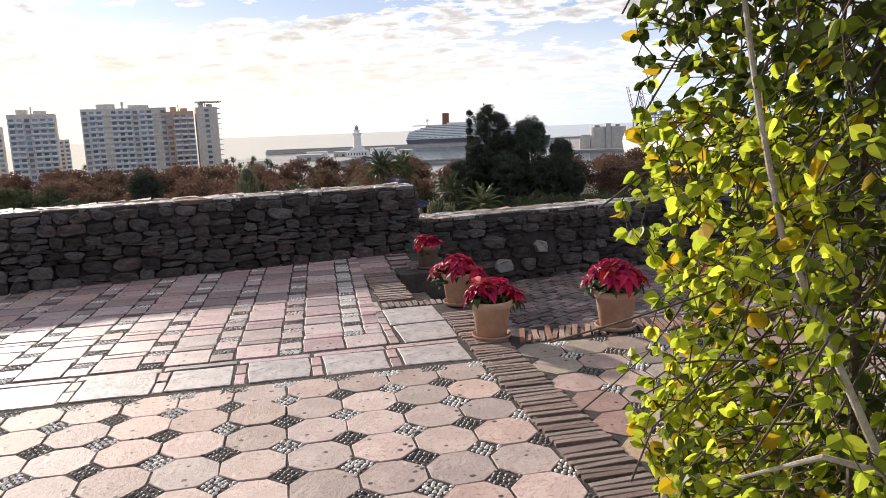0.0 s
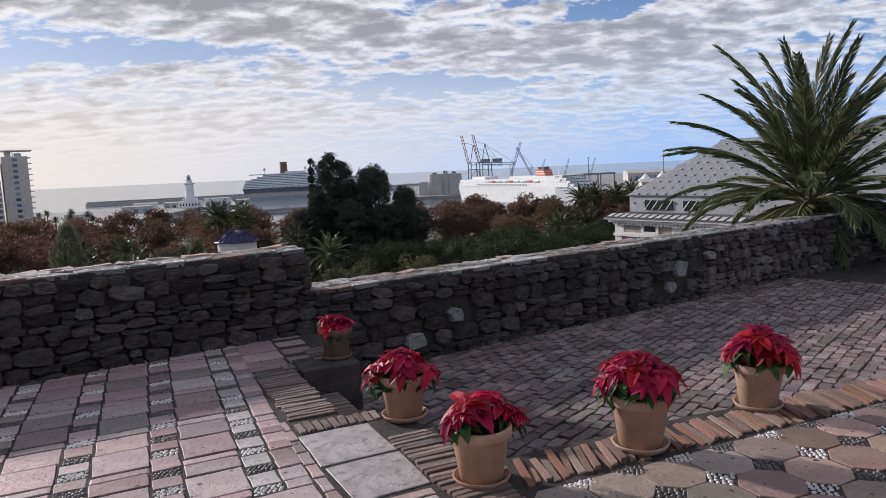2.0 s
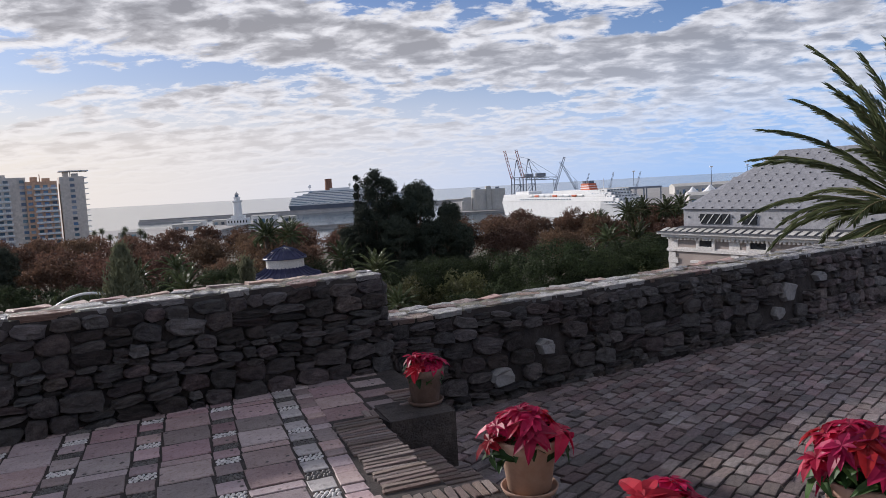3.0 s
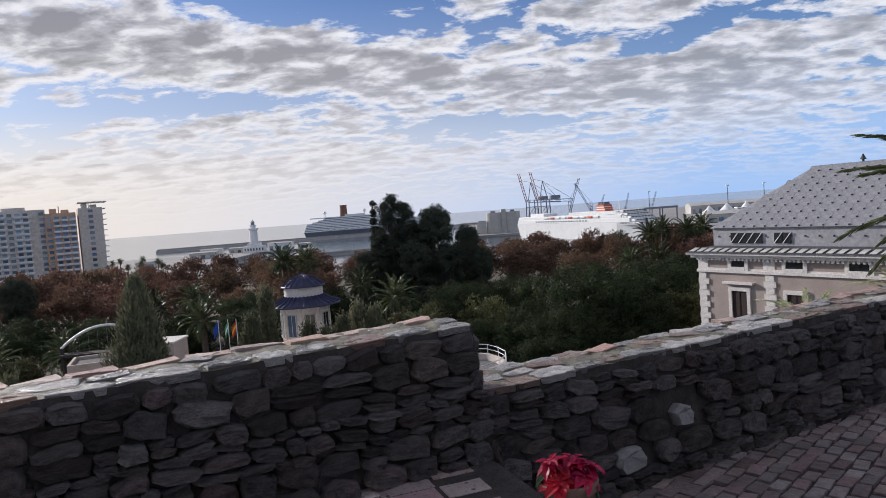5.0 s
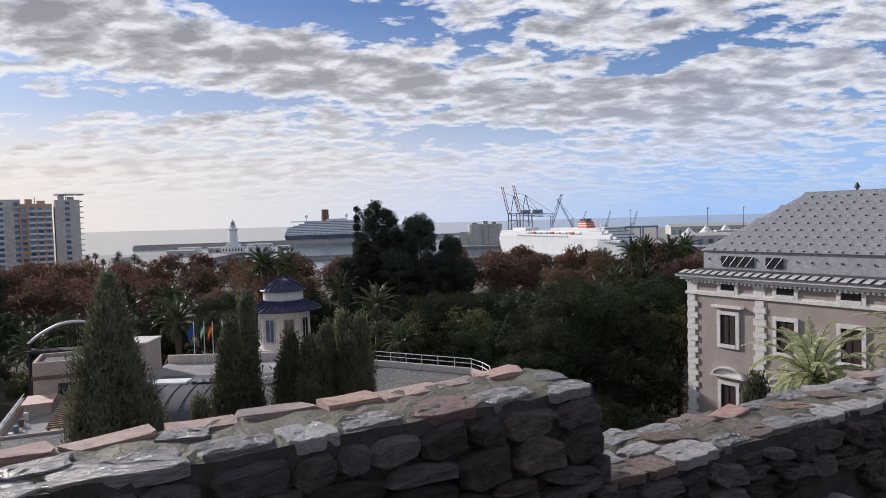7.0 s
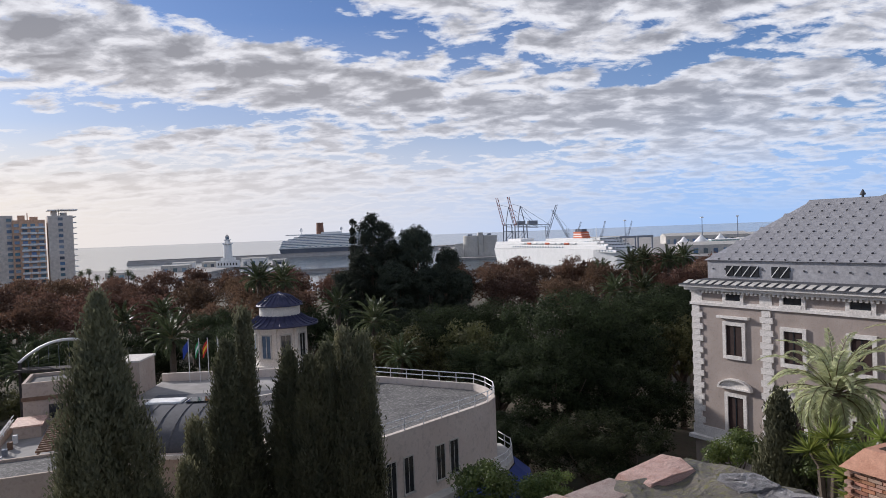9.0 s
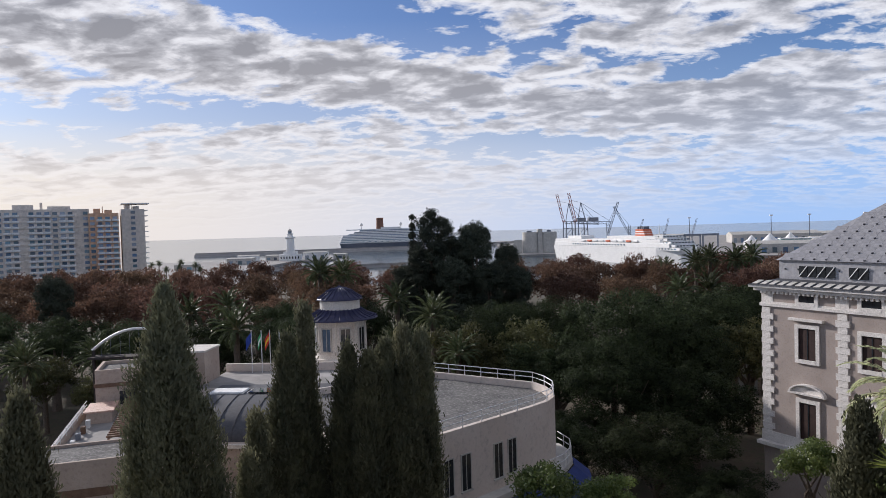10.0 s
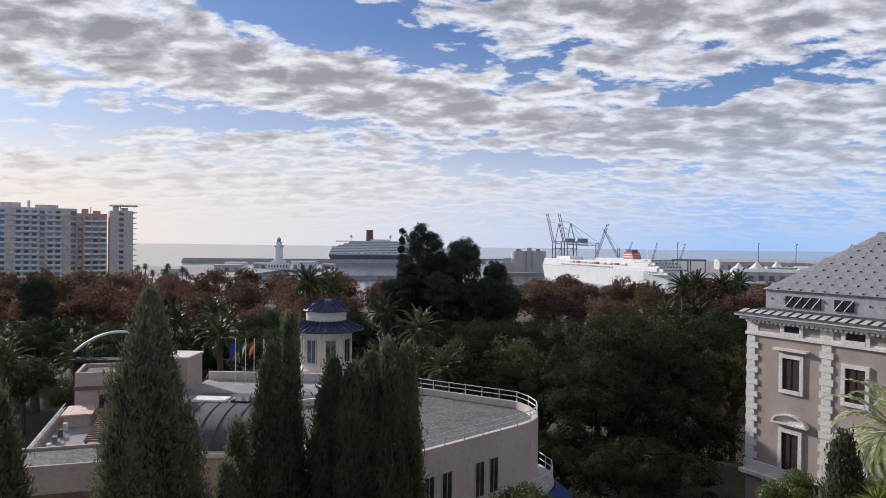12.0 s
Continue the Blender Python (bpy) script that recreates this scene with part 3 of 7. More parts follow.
def brick(u, v, du, dv, rz=0.0, z=0.0, near=True, h=0.05, red=False):
    k = rng.randrange(5)
    mm = scale_at(u, v, z + rng.uniform(0.002, 0.016), du, dv, h, rng.uniform(-3, 3), rng.uniform(-1.5, 1.5), rz + rng.uniform(-2.0, 2.0))
    if near:
        piece("edge_brick", (RED_MESH if red else BR_MESH)[k], floor_upper, mm)
    else:
        brick_far.append((*BR[k], mm))


v = -7.0
while v < 1.42:
    brick(0.325 + rng.uniform(-.012, .012), v, 0.30, 0.036, near=v > -3.2)
    v += 0.051
v = 2.06
while v < 3.28:
    brick(-0.11 + rng.uniform(-.012, .012), v, 0.32, 0.034)
    v += 0.05
u = 0.62
while u < 8.8:
    brick(u, 0.60 - 0.05 * max(0, u - 0.8), 0.040, 0.34 + rng.uniform(-.05, .03), -18 + rng.uniform(-8, 8), z=rng.uniform(-0.012, 0.008), near=u < 4.6, red=True)
    u += 0.052
u = -0.24
while u < 0.26:
    brick(u, 1.86, 0.04, 0.17, rng.uniform(-4, 4))
    u += 0.055
u = 0.0
while u < 0.10:
    brick(u + 0.0, 3.36, 0.04, 0.17)
    u += 0.055
joined("edge_brick", brick_far, M_brick, floor_upper, kind="stuff")


def tile(u0, v0, u1, v1, mat, name, gap=0.008, ragged=0.004, z=0.0, shear=True, label=""):
    c = (u0 + u1) / 2, (v0 + v1) / 2
    du, dv = (u1 - u0) / 2 - gap, (v1 - v0) / 2 - gap
    pts = []
    for sx, sy in ((-1, -1), (0, -1), (1, -1), (1, 0), (1, 1), (0, 1), (-1, 1), (-1, 0)):
        pts.append((sx * du + rng.uniform(-ragged, ragged), sy * dv + rng.uniform(-ragged, ragged)))
    vv, ff = slab_mesh(name, pts, 0.0, mat, 0.003)
    s = 0.045 * (c[1] - 0.8) if shear else 0
    ob = piece(name, mesh_of(name, vv, ff, mat), floor_upper, pose(c[0] + s, c[1], z + rng.uniform(-.003, .003), rng.uniform(-.4, .4), rng.uniform(-.4, .4), 0), label)
    return ob


# the row of stone slabs before the tiles, and two slabs beside the band
cuts = [0.13, -0.42, -0.95, -1.45, -1.95, -2.5, -3.05, -3.6, -4.15, -4.7, -5.3]
for a, b in zip(cuts, cuts[1:]):
    tile(b + 0.085, 0.215, a, 0.62, M_slate, "stone_slab", 0.008, 0.012, shear=False)
    tile(b, 0.225, b + 0.08, 0.42, M_terra, "small_tile", 0.006, shear=False)
    tile(b, 0.425, b + 0.08, 0.61, M_terra, "small_tile", 0.006, shear=False)
    tile(b + 0.02, 0.63, a + 0.01, 0.71, M_terra, "narrow_tile", 0.005, 0.006, shear=False)
tile(-0.26, 0.74, 0.17, 1.22, M_slate, "stone_slab", 0.005, 0.012, shear=False)
tile(-0.28, 1.24, 0.17, 1.74, M_slate, "stone_slab", 0.005, 0.012, shear=False)
for q in range(7):
    tile(-0.36, 0.74 + q * 0.19, -0.285, 0.92 + q * 0.19, M_terra, "small_tile", 0.006, shear=False)

rows = [0.74, 1.06, 1.16, 1.48, 1.66, 1.75, 2.08, 2.35, 2.46, 2.77, 3.06, 3.16, 3.46, 3.76, 4.06, 4.16, 4.46, 4.76]
for c in range(10):
    left = -1.00 - 0.48 * c
    for a, b in zip(rows, rows[1:]):
        if b > 4.8 + 0.14 * left:
            continue
        tile(left, a, left + 0.315, b, M_terra, "floor_tile", 0.010)
    v = 0.74
    k = c
    while v < 4.6 + 0.14 * left:
        n = left - 0.165
        if k % 2 == 0:
            s = 0.045 * (v - 0.8)
            pebble_patch(n + 0.01 + s, v + 0.005, n + 0.155 + s, v + 0.10, (k // 2) % 2)
            v += 0.11
        else:
            d = rng.choice((0.14, 0.17, 0.2))
            tile(n, v, n + 0.165, v + d, M_terra, "small_tile", 0.006)
            v += d
        k += 1
v, k = 1.06, 0
while v < 4.5:
    if k % 2 == 0:
        s = 0.045 * (v - 0.8)
        pebble_patch(-0.68 + s, v + 0.005, -0.53 + s, v + 0.10, (k // 2) % 2)
        tile(-0.52, v, -0.38, v + 0.11, M_terra, "small_tile", 0.005)
        v += 0.11
    else:
        d = rng.choice((0.14, 0.17))
        tile(-0.685, v, -0.53, v + d, M_slate, "small_tile", 0.006)
        tile(-0.525, v, -0.38, v + d, M_terra, "small_tile", 0.006)
        v += d
    k += 1
tile(-0.685, 0.74, -0.375, 1.05, M_terra, "floor_tile", 0.006)
for a in (3.36, 3.66, 3.96, 4.26):
    tile(-0.40, a, -0.06, a + 0.29, M_terra, "floor_tile", 0.008)
    tile(-0.05, a + 0.1, 0.22, a + 0.29, M_terra, "floor_tile", 0.008)
for q in range(8):
    brick(0.40, 3.42 + q * 0.05, 0.26, 0.036)
for tone, mat in ((0, M_pebble_w), (1, M_pebble_d)):
    joined("pebbles", pebbles[tone], mat, floor_upper, "set river pebbles", "stuff", True)

# steps from the platform down to the lower path, beside the pedestal
for i, (u0, u1) in enumerate(((0.07, 0.36), (0.36, 0.64))):
    z = -0.19 * (i + 1)
    st = outline("step", [(u0, 1.95 - 0.15 * i), (u1, 1.95 - 0.15 * i), (u1, 3.10), (u0, 3.10)], -0.75, z - 0.03, M_mortar, "worn brick step down to the lower path", category="step")
    w = 1.98 - 0.15 * i
    while w < 3.08:
        piece("edge_brick", BR_MESH[rng.randrange(5)], st, scale_at((u0 + u1) / 2, w, z + rng.uniform(-.006, .004), u1 - u0 - 0.01, 0.042, 0.05, 0, 0, rng.uniform(-2, 2)))
        w += 0.055
ped = outline("pedestal", [(0.10, 3.10), (0.58, 3.10), (0.58, 3.52), (0.10, 3.52)], -0.62, 0.004, M_pedestal, "low plastered masonry pedestal at the end of the steps", category="pedestal")

# setts of the lower path
SETT = [slab_mesh("sett", [(-0.5, -0.5), (0.5, -0.47), (0.48, 0.5), (-0.47, 0.5)], 0.0, M_sett, 0.05, 1.0) for _ in range(4)]
SETT_MESH = [mesh_of("sett", v, f, M_sett) for v, f in SETT]
setts = []
PAVE = pose(1.2, 5.0, LOW, 0, 0, 47)
count = 0
for r in range(-30, 90):
    c = -26
    while c < 46:
        x, y = c * 0.205 + (0.1 if r % 2 else 0) + rng.uniform(-.01, .01), r * 0.118 + 0.06 * math.sin(c * 0.205 * 0.5)
        w = PAVE @ Vector((x, y, 0))
        q = FLOOR.inverted() @ w
        p = WALL.inverted() @ w
        inside = p.y < -0.05 and q.y > 0.2 - 0.03 * q.x and q.x > 0.0 and p.x < 13 and not (q.x < 0.65 and q.y > 1.7 and q.y < 3.1)
        if inside:
            mm = scale_at(x, y, rng.uniform(-.010, .006), 0.205 * rng.uniform(0.80, 0.99), 0.118 * rng.uniform(0.80, 0.97), 0.05, rng.uniform(-4, 4), rng.uniform(-3, 3), rng.uniform(-6, 6))
            if 1.0 < q.x < 3.6 and 0.9 < q.y < 3.2 and count < 300:
                piece("sett", SETT_MESH[count % 4], floor_lower, FLOOR.inverted() @ PAVE @ mm)
                count += 1
            else:
                setts.append((*SETT[count % 4], FLOOR.inverted() @ PAVE @ mm))
        c += 1
joined("sett", setts, M_sett_j, floor_lower, kind="stuff")

# ---- plants: tools ----
def leaf_arrays(points, dirs, length, width, gen, spread=1.0, flat=0.5, facing=None):
    """Diamond leaves at points, growing along dirs, each a quad with its own turn."""
    n = len(points)
    d = dirs / np.maximum(np.linalg.norm(dirs, axis=1, keepdims=True), 1e-6)
    r = gen.normal(size=(n, 3)) * spread
    d = d + r * 0.5
    d /= np.linalg.norm(d, axis=1, keepdims=True)
    s = np.cross(d, gen.normal(size=(n, 3)) if facing is None else facing + gen.normal(size=(n, 3)) * 0.38)
    s /= np.maximum(np.linalg.norm(s, axis=1, keepdims=True), 1e-6)
    L = length * gen.uniform(0.7, 1.3, (n, 1))
    W = width * gen.uniform(0.7, 1.3, (n, 1))
    v = np.stack([points, points + d * L * flat + s * W / 2, points + d * L, points + d * L * flat - s * W / 2], 1).reshape(-1, 3)
    f = np.arange(4 * n).reshape(-1, 4)
    return v, f


def quads_mesh(name, v, f, mat):
    me = bpy.data.meshes.new(name)
    me.vertices.add(len(v))
    me.vertices.foreach_set("co", np.asarray(v, dtype=np.float32).ravel())
    me.loops.add(f.size)
    me.loops.foreach_set("vertex_index", f.astype(np.int32).ravel())
    me.polygons.add(len(f))
    me.polygons.foreach_set("loop_start", np.arange(0, f.size, f.shape[1], dtype=np.int32))
    me.materials.append(mat)
    me.update(calc_edges=True)
    me.validate()
    return me


def crown_mesh(name, blobs, clumps, leaves, leaf, mat, seed, clump_r=0.9, aspect=0.6, droop=0.0, hollow=0.3, facing=True):
    """A crown of leaf clumps over ellipsoids (x, y, z, rx, ry, rz); the leaves of a clump face away from its heart."""
    gen = np.random.default_rng(seed)
    P, Dn, Nn = [], [], []
    vol = np.array([b[3] * b[4] + b[4] * b[5] + b[3] * b[5] for b in blobs])
    for b, k in zip(blobs, np.maximum(3, (clumps * vol / vol.sum()).astype(int))):
        u = gen.normal(size=(k, 3))
        u /= np.linalg.norm(u, axis=1, keepdims=True)
        u[:, 2] = np.where(u[:, 2] < -0.35, -u[:, 2], u[:, 2])
        rad = gen.uniform(0.72, 1.05, (k, 1))
        c = np.array(b[:3]) + u * rad * np.array(b[3:])
        size = clump_r * gen.uniform(0.5, 1.4, (k, 1, 1))
        q = gen.normal(size=(k, leaves, 3))
        q /= np.linalg.norm(q, axis=2, keepdims=True)
        pts = c[:, None, :] + q * size * gen.uniform(hollow, 1.0, (k, leaves, 1)) * np.array((1, 1, 0.72))
        P.append(pts.reshape(-1, 3))
        Nn.append((q + u[:, None, :] * 0.5 + np.array((0, 0, 0.2))).reshape(-1, 3))
        if facing:
            Dn.append((np.cross(q, gen.normal(size=q.shape)) + q * 0.25 - np.array((0, 0, droop))).reshape(-1, 3))
        else:
            Dn.append((q + u[:, None, :] * 0.6 + np.array((0, 0, 0.25 - droop))).reshape(-1, 3))
    v, f = leaf_arrays(np.concatenate(P), np.concatenate(Dn), leaf, leaf * aspect, gen, 0.7 if not facing else 0.35, 0.5, np.concatenate(Nn) if facing else None)
    return quads_mesh(name, v, f, mat)


def trunk_mesh(name, height, r, limbs, spread, mat, seed, lean=0.3, sides=7):
    g = random.Random(seed)
    bm = bmesh.new()
    x, y = g.uniform(-lean, lean), g.uniform(-lean, lean)
    fork = height * 0.45
    tube(bm, [(0, 0, -0.6), (x * 0.3, y * 0.3, fork * 0.5), (x, y, fork), (x * 1.3, y * 1.2, height * 0.85)], [r * 1.25, r, r * 0.8, r * 0.2], sides)
    for i in range(limbs):
        a = 2 * math.pi * (i + g.uniform(-.3, .3)) / limbs
        z0 = fork * g.uniform(0.75, 1.25)
        rr = spread * g.uniform(0.6, 1.0)
        z1 = height * g.uniform(0.75, 1.0)
        tube(bm, [(x, y, z0), (x + math.cos(a) * rr * 0.5, y + math.sin(a) * rr * 0.5, z0 + (z1 - z0) * 0.45), (x + math.cos(a) * rr, y + math.sin(a) * rr, z1)], [r * 0.5, r * 0.3, r * 0.06], 5)
    me = bpy.data.meshes.new(name)
    bm.to_mesh(me)
    bm.free()
    me.materials.append(mat)
    return me


def tree(name, m, crown, trunk, label, category="tree", group=""):
    ob = base(name, m, label, category, group)
    piece("trunk", trunk, ob)
    piece("crown", crown, ob)
    return ob


# ---- materials of the distance ----
M_sea = material("sea", (0.03, 0.05, 0.065), (0.04, 0.065, 0.08), 0.01, 0.13, 0.01, 0.3, world_space=True, spec=0.5)
M_ground = material("park_ground", (0.05, 0.045, 0.03), (0.11, 0.085, 0.06), 0.15, 0.95, 0.5, 2, c3=(0.04, 0.05, 0.025))
M_quay = material("quay_concrete", (0.22, 0.21, 0.20), (0.32, 0.31, 0.30), 0.05, 0.9, 0.2, 1)
M_rock = material("breakwater_rock", (0.22, 0.215, 0.21), (0.36, 0.345, 0.33), 0.2, 0.95, 0.6, 0.5)
M_white = material("white_paint", (0.70, 0.70, 0.69), (0.80, 0.80, 0.79), 0.3, 0.6, 0.05)
M_hull = material("ship_hull_dark", (0.10, 0.115, 0.15), (0.14, 0.155, 0.19), 0.05, 0.5, 0.05)
M_glass = material("dark_window_glass", (0.015, 0.018, 0.022), (0.03, 0.034, 0.04), 0.5, 0.08, 0.0, spec=0.6)
M_bluewin = material("bluish_window_glass", (0.10, 0.15, 0.20), (0.18, 0.24, 0.30), 0.3, 0.15, 0.0, spec=0.6, random_tint=1.3)
M_orange = material("funnel_red", (0.45, 0.10, 0.05), (0.55, 0.16, 0.08), 0.4, 0.6, 0.05)
M_brownfunnel = material("funnel_brown", (0.18, 0.09, 0.06), (0.24, 0.12, 0.08), 0.4, 0.6, 0.05)
M_steel = material("crane_steel", (0.16, 0.18, 0.22), (0.24, 0.26, 0.30), 0.5, 0.6, 0.05, metal=0.1)
M_cranered = material("crane_red", (0.26, 0.09, 0.07), (0.34, 0.13, 0.10), 0.5, 0.6, 0.05)
M_silo = material("silo_concrete", (0.40, 0.39, 0.36), (0.50, 0.48, 0.45), 0.08, 0.9, 0.1)
M_towerA = material("tower_beige", (0.56, 0.50, 0.44), (0.66, 0.60, 0.54), 0.08, 0.85, 0.1)
M_towerB = material("tower_orange", (0.52, 0.32, 0.21), (0.60, 0.40, 0.28), 0.1, 0.85, 0.1)
M_balcony = material("balcony_white", (0.62, 0.62, 0.61), (0.74, 0.74, 0.73), 0.2, 0.8, 0.1)
M_stucco = material("tan_stucco", (0.40, 0.32, 0.27), (0.50, 0.42, 0.36), 0.35, 0.92, 0.25, 8, c3=(0.34, 0.28, 0.23))
M_pink = material("pale_render", (0.52, 0.45, 0.40), (0.62, 0.56, 0.51), 0.3, 0.92, 0.2, 8, c3=(0.44, 0.38, 0.34))
M_trim = material("pale_trim", (0.56, 0.52, 0.47), (0.66, 0.63, 0.58), 0.8, 0.85, 0.2, 10)
M_palacewall = material("palace_wall_brick", (0.31, 0.262, 0.235), (0.40, 0.345, 0.315), 0.5, 0.92, 0.35, 9, c3=(0.25, 0.20, 0.17))
M_palacetrim = material("palace_pale_stone", (0.56, 0.53, 0.50), (0.70, 0.67, 0.64), 0.9, 0.85, 0.3, 7)
M_zinc = material("grey_roof_plate", (0.26, 0.26, 0.28), (0.36, 0.36, 0.38), 0.4, 0.5, 0.1, spec=0.45, random_tint=0.25)
M_zincdark = material("dark_curved_roof", (0.035, 0.037, 0.045), (0.06, 0.062, 0.072), 0.6, 0.65, 0.1, spec=0.5)
M_gravel = material("roof_gravel", (0.075, 0.075, 0.075), (0.15, 0.145, 0.14), 0.6, 0.95, 1.0, 9, fine=5, c3=(0.20, 0.195, 0.19))
M_bluetile = material("blue_glazed_tile", (0.016, 0.018, 0.055), (0.032, 0.034, 0.09), 1.5, 0.5, 0.3, 6, spec=0.5)
M_rail = material("white_metal_rail", (0.55, 0.55, 0.55), (0.68, 0.68, 0.68), 2, 0.5, 0.0)
M_wood = material("brown_timber", (0.13, 0.08, 0.055), (0.20, 0.13, 0.09), 3, 0.8, 0.3)
M_shutter = material("dark_shutter", (0.022, 0.012, 0.011), (0.045, 0.024, 0.02), 2, 0.7, 0.3)
M_plate = material("roof_plate", (0.20, 0.20, 0.215), (0.26, 0.26, 0.275), 0.4, 0.55, 0.1, spec=0.3, random_tint=0.07)
M_awning = material("blue_awning", (0.02, 0.035, 0.14), (0.03, 0.05, 0.19), 2, 0.8, 0.1)
M_redbrick = material("red_brick", (0.30, 0.16, 0.11), (0.40, 0.24, 0.17), 5, 0.9, 0.5, 30, random_tint=0.6)
M_flagblue = material("flag_blue", (0.03, 0.06, 0.30), (0.04, 0.08, 0.36), 3, 0.9, 0.0)
M_flaggreen = material("flag_green", (0.06, 0.36, 0.14), (0.08, 0.42, 0.18), 3, 0.9, 0.0)
M_flagred = material("flag_red", (0.55, 0.04, 0.03), (0.6, 0.06, 0.04), 3, 0.9, 0.0)
M_flagyellow = material("flag_yellow", (0.75, 0.45, 0.03), (0.8, 0.5, 0.05), 3, 0.9, 0.0)
M_hill = material("far_hill", (0.12, 0.13, 0.13), (0.17, 0.175, 0.17), 0.003, 1.0, 0.0)
L_plane = leafy("plane_leaf_autumn", (0.075, 0.050, 0.038), (0.185, 0.108, 0.072), 0.35, 0.7, 0.25)
L_ficus = leafy("ficus_leaf", (0.008, 0.012, 0.009), (0.060, 0.078, 0.036), 0.36, 0.7, 0.65, 0.06, 0.4)
L_dark = leafy("conifer_leaf", (0.030, 0.038, 0.031), (0.078, 0.088, 0.062), 0.15, 0.8, 0.3, 0.08)
L_olive = leafy("park_leaf_olive", (0.045, 0.052, 0.022), (0.13, 0.125, 0.05), 0.3, 0.6, 0.3)
L_cyp = leafy("cypress_leaf", (0.068, 0.076, 0.054), (0.20, 0.192, 0.112), 0.25, 0.7, 0.7, 0.1, 0.22)
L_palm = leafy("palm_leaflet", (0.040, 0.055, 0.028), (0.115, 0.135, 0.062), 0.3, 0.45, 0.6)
# Lighter copy of the palm leaflet: sunlight put into the base colour.
L_palmlit = leafy("palm_leaflet_lit", (0.32, 0.34, 0.20), (0.60, 0.60, 0.38), 0.62, 0.4, 0.6)
L_bush = leafy("bush_leaf", (0.04, 0.075, 0.02), (0.16, 0.20, 0.06), 0.35, 0.45, 1.0)
L_yucca = leafy("spiky_leaf", (0.09, 0.14, 0.03), (0.26, 0.30, 0.07), 0.4, 0.45, 1.0)

# ---- ground, sea and port land ----
SEA = -37.0


def ground_height(x, y):
    p = WALL.inverted() @ Vector((x, y, 0))
    d = max(0.0, p.y - 0.6)
    s = min(1.0, d / 40.0)
    s = s * s * (3 - 2 * s)
    far = max(0.0, min(1.0, (y - 150) / 320.0))
    return -3.2 - 21.0 * s - 11.0 * far + 0.5 * noise.noise(Vector((x * 0.07, y * 0.07, 3.3)))


def build_ground():
    xs = [-420 + 12 * i for i in range(72)]
    ys = [2, 6, 9, 12, 15, 19, 23, 28, 34, 40, 48, 58, 70, 85, 105, 130, 160, 200, 250, 310, 380, 450, 470]
    xs = sorted(set(xs + [-60 + 3 * i for i in range(41)]))
    V, Fc = [], []
    for y in ys:
        for x in xs:
            z = ground_height(x, y)
            if (WALL.inverted() @ Vector((x, y, 0))).y < 0.55:
                z = -3.3
            V.append((x, y, z if y < 470 else -50))
    n = len(xs)
    for j in range(len(ys) - 1):
        for i in range(n - 1):
            Fc.append((j * n + i, j * n + i + 1, (j + 1) * n + i + 1, (j + 1) * n + i))
    return tagged(piece("ground", mesh_of("ground", V, Fc, M_ground, True)), "dark earth of the hillside park below the wall", "ground", kind="structure")


build_ground()
tagged(boxes("sea", [(-7000, 440, -80, 7000, 9500, SEA)], M_sea), "calm pale sea reaching the horizon", "sea", kind="structure")
tagged(boxes("quay_east", [(-900, 470, -45, -150, 600, SEA + 2.2), (-420, 600, -45, -235, 905, SEA + 2.0), (-330, 870, -45, -195, 930, SEA + 1.8)], M_quay), "grey concrete quay", "quay", kind="structure")
tagged(boxes("quay_west", [(40, 470, -45, 900, 560, SEA + 2.0), (230, 700, -45, 1500, 860, SEA + 2.2), (20, 860, -45, 2200, 1600, SEA + 2.4)], M_quay), "grey concrete port area", "quay", kind="structure")


def rubble_mole(name, pts, width, top, label):
    bm = bmesh.new()
    rows = []
    for i, (x, y) in enumerate(pts):
        a, b = pts[max(0, i - 1)], pts[min(len(pts) - 1, i + 1)]
        d = Vector((b[0] - a[0], b[1] - a[1], 0)).normalized()
        s = Vector((-d.y, d.x, 0))
        p = Vector((x, y, 0))
        rows.append([bm.verts.new(p + s * w * width + Vector((0, 0, z))) for w, z in ((-1.0, SEA - 3), (-0.45, top), (0.3, top), (0.32, top + 2.2), (0.45, top + 2.2), (1.0, SEA - 3))])
    for a, b in zip(rows, rows[1:]):
        for k in range(5):
            bm.faces.new((a[k], b[k], b[k + 1], a[k + 1]))
    bm.faces.new(rows[0])
    bm.faces.new(list(reversed(rows[-1])))
    return tagged(part(name, bm, M_rock), label, "breakwater", kind="structure")


rubble_mole("breakwater_outer", [(-480, 1150), (-330, 1190), (-140, 1250), (100, 1400)], 14, SEA + 4.2, "long grey stone breakwater")
rubble_mole("breakwater_inner", [(-230, 690), (-130, 700), (-40, 730)], 4, SEA + 1.8, "low stone jetty in the harbour")


def hill(name, x, y, wx, wy, h, seed):
    n = 26
    V, Fc = [], []
    for j in range(n + 1):
        for i in range(n + 1):
            u, w = 2 * i / n - 1, 2 * j / n - 1
            r = max(0, 1 - u * u) * max(0, 1 - w * w)
            z = SEA - 4 + h * r * (0.75 + 0.5 * noise.noise(Vector((u * 2.1 + seed, w * 2.0, seed))))
            V.append((x + u * wx, y + w * wy, z))
    for j in range(n):
        for i in range(n):
            Fc.append((j * (n + 1) + i, j * (n + 1) + i + 1, (j + 1) * (n + 1) + i + 1, (j + 1) * (n + 1) + i))
    tagged(piece(name, mesh_of(name, V, Fc, M_hill, True)), "hazy grey mountain beyond the port", "mountain", kind="structure")


hill("mountain", 2520, 3350, 800, 240, 200, 1.3)

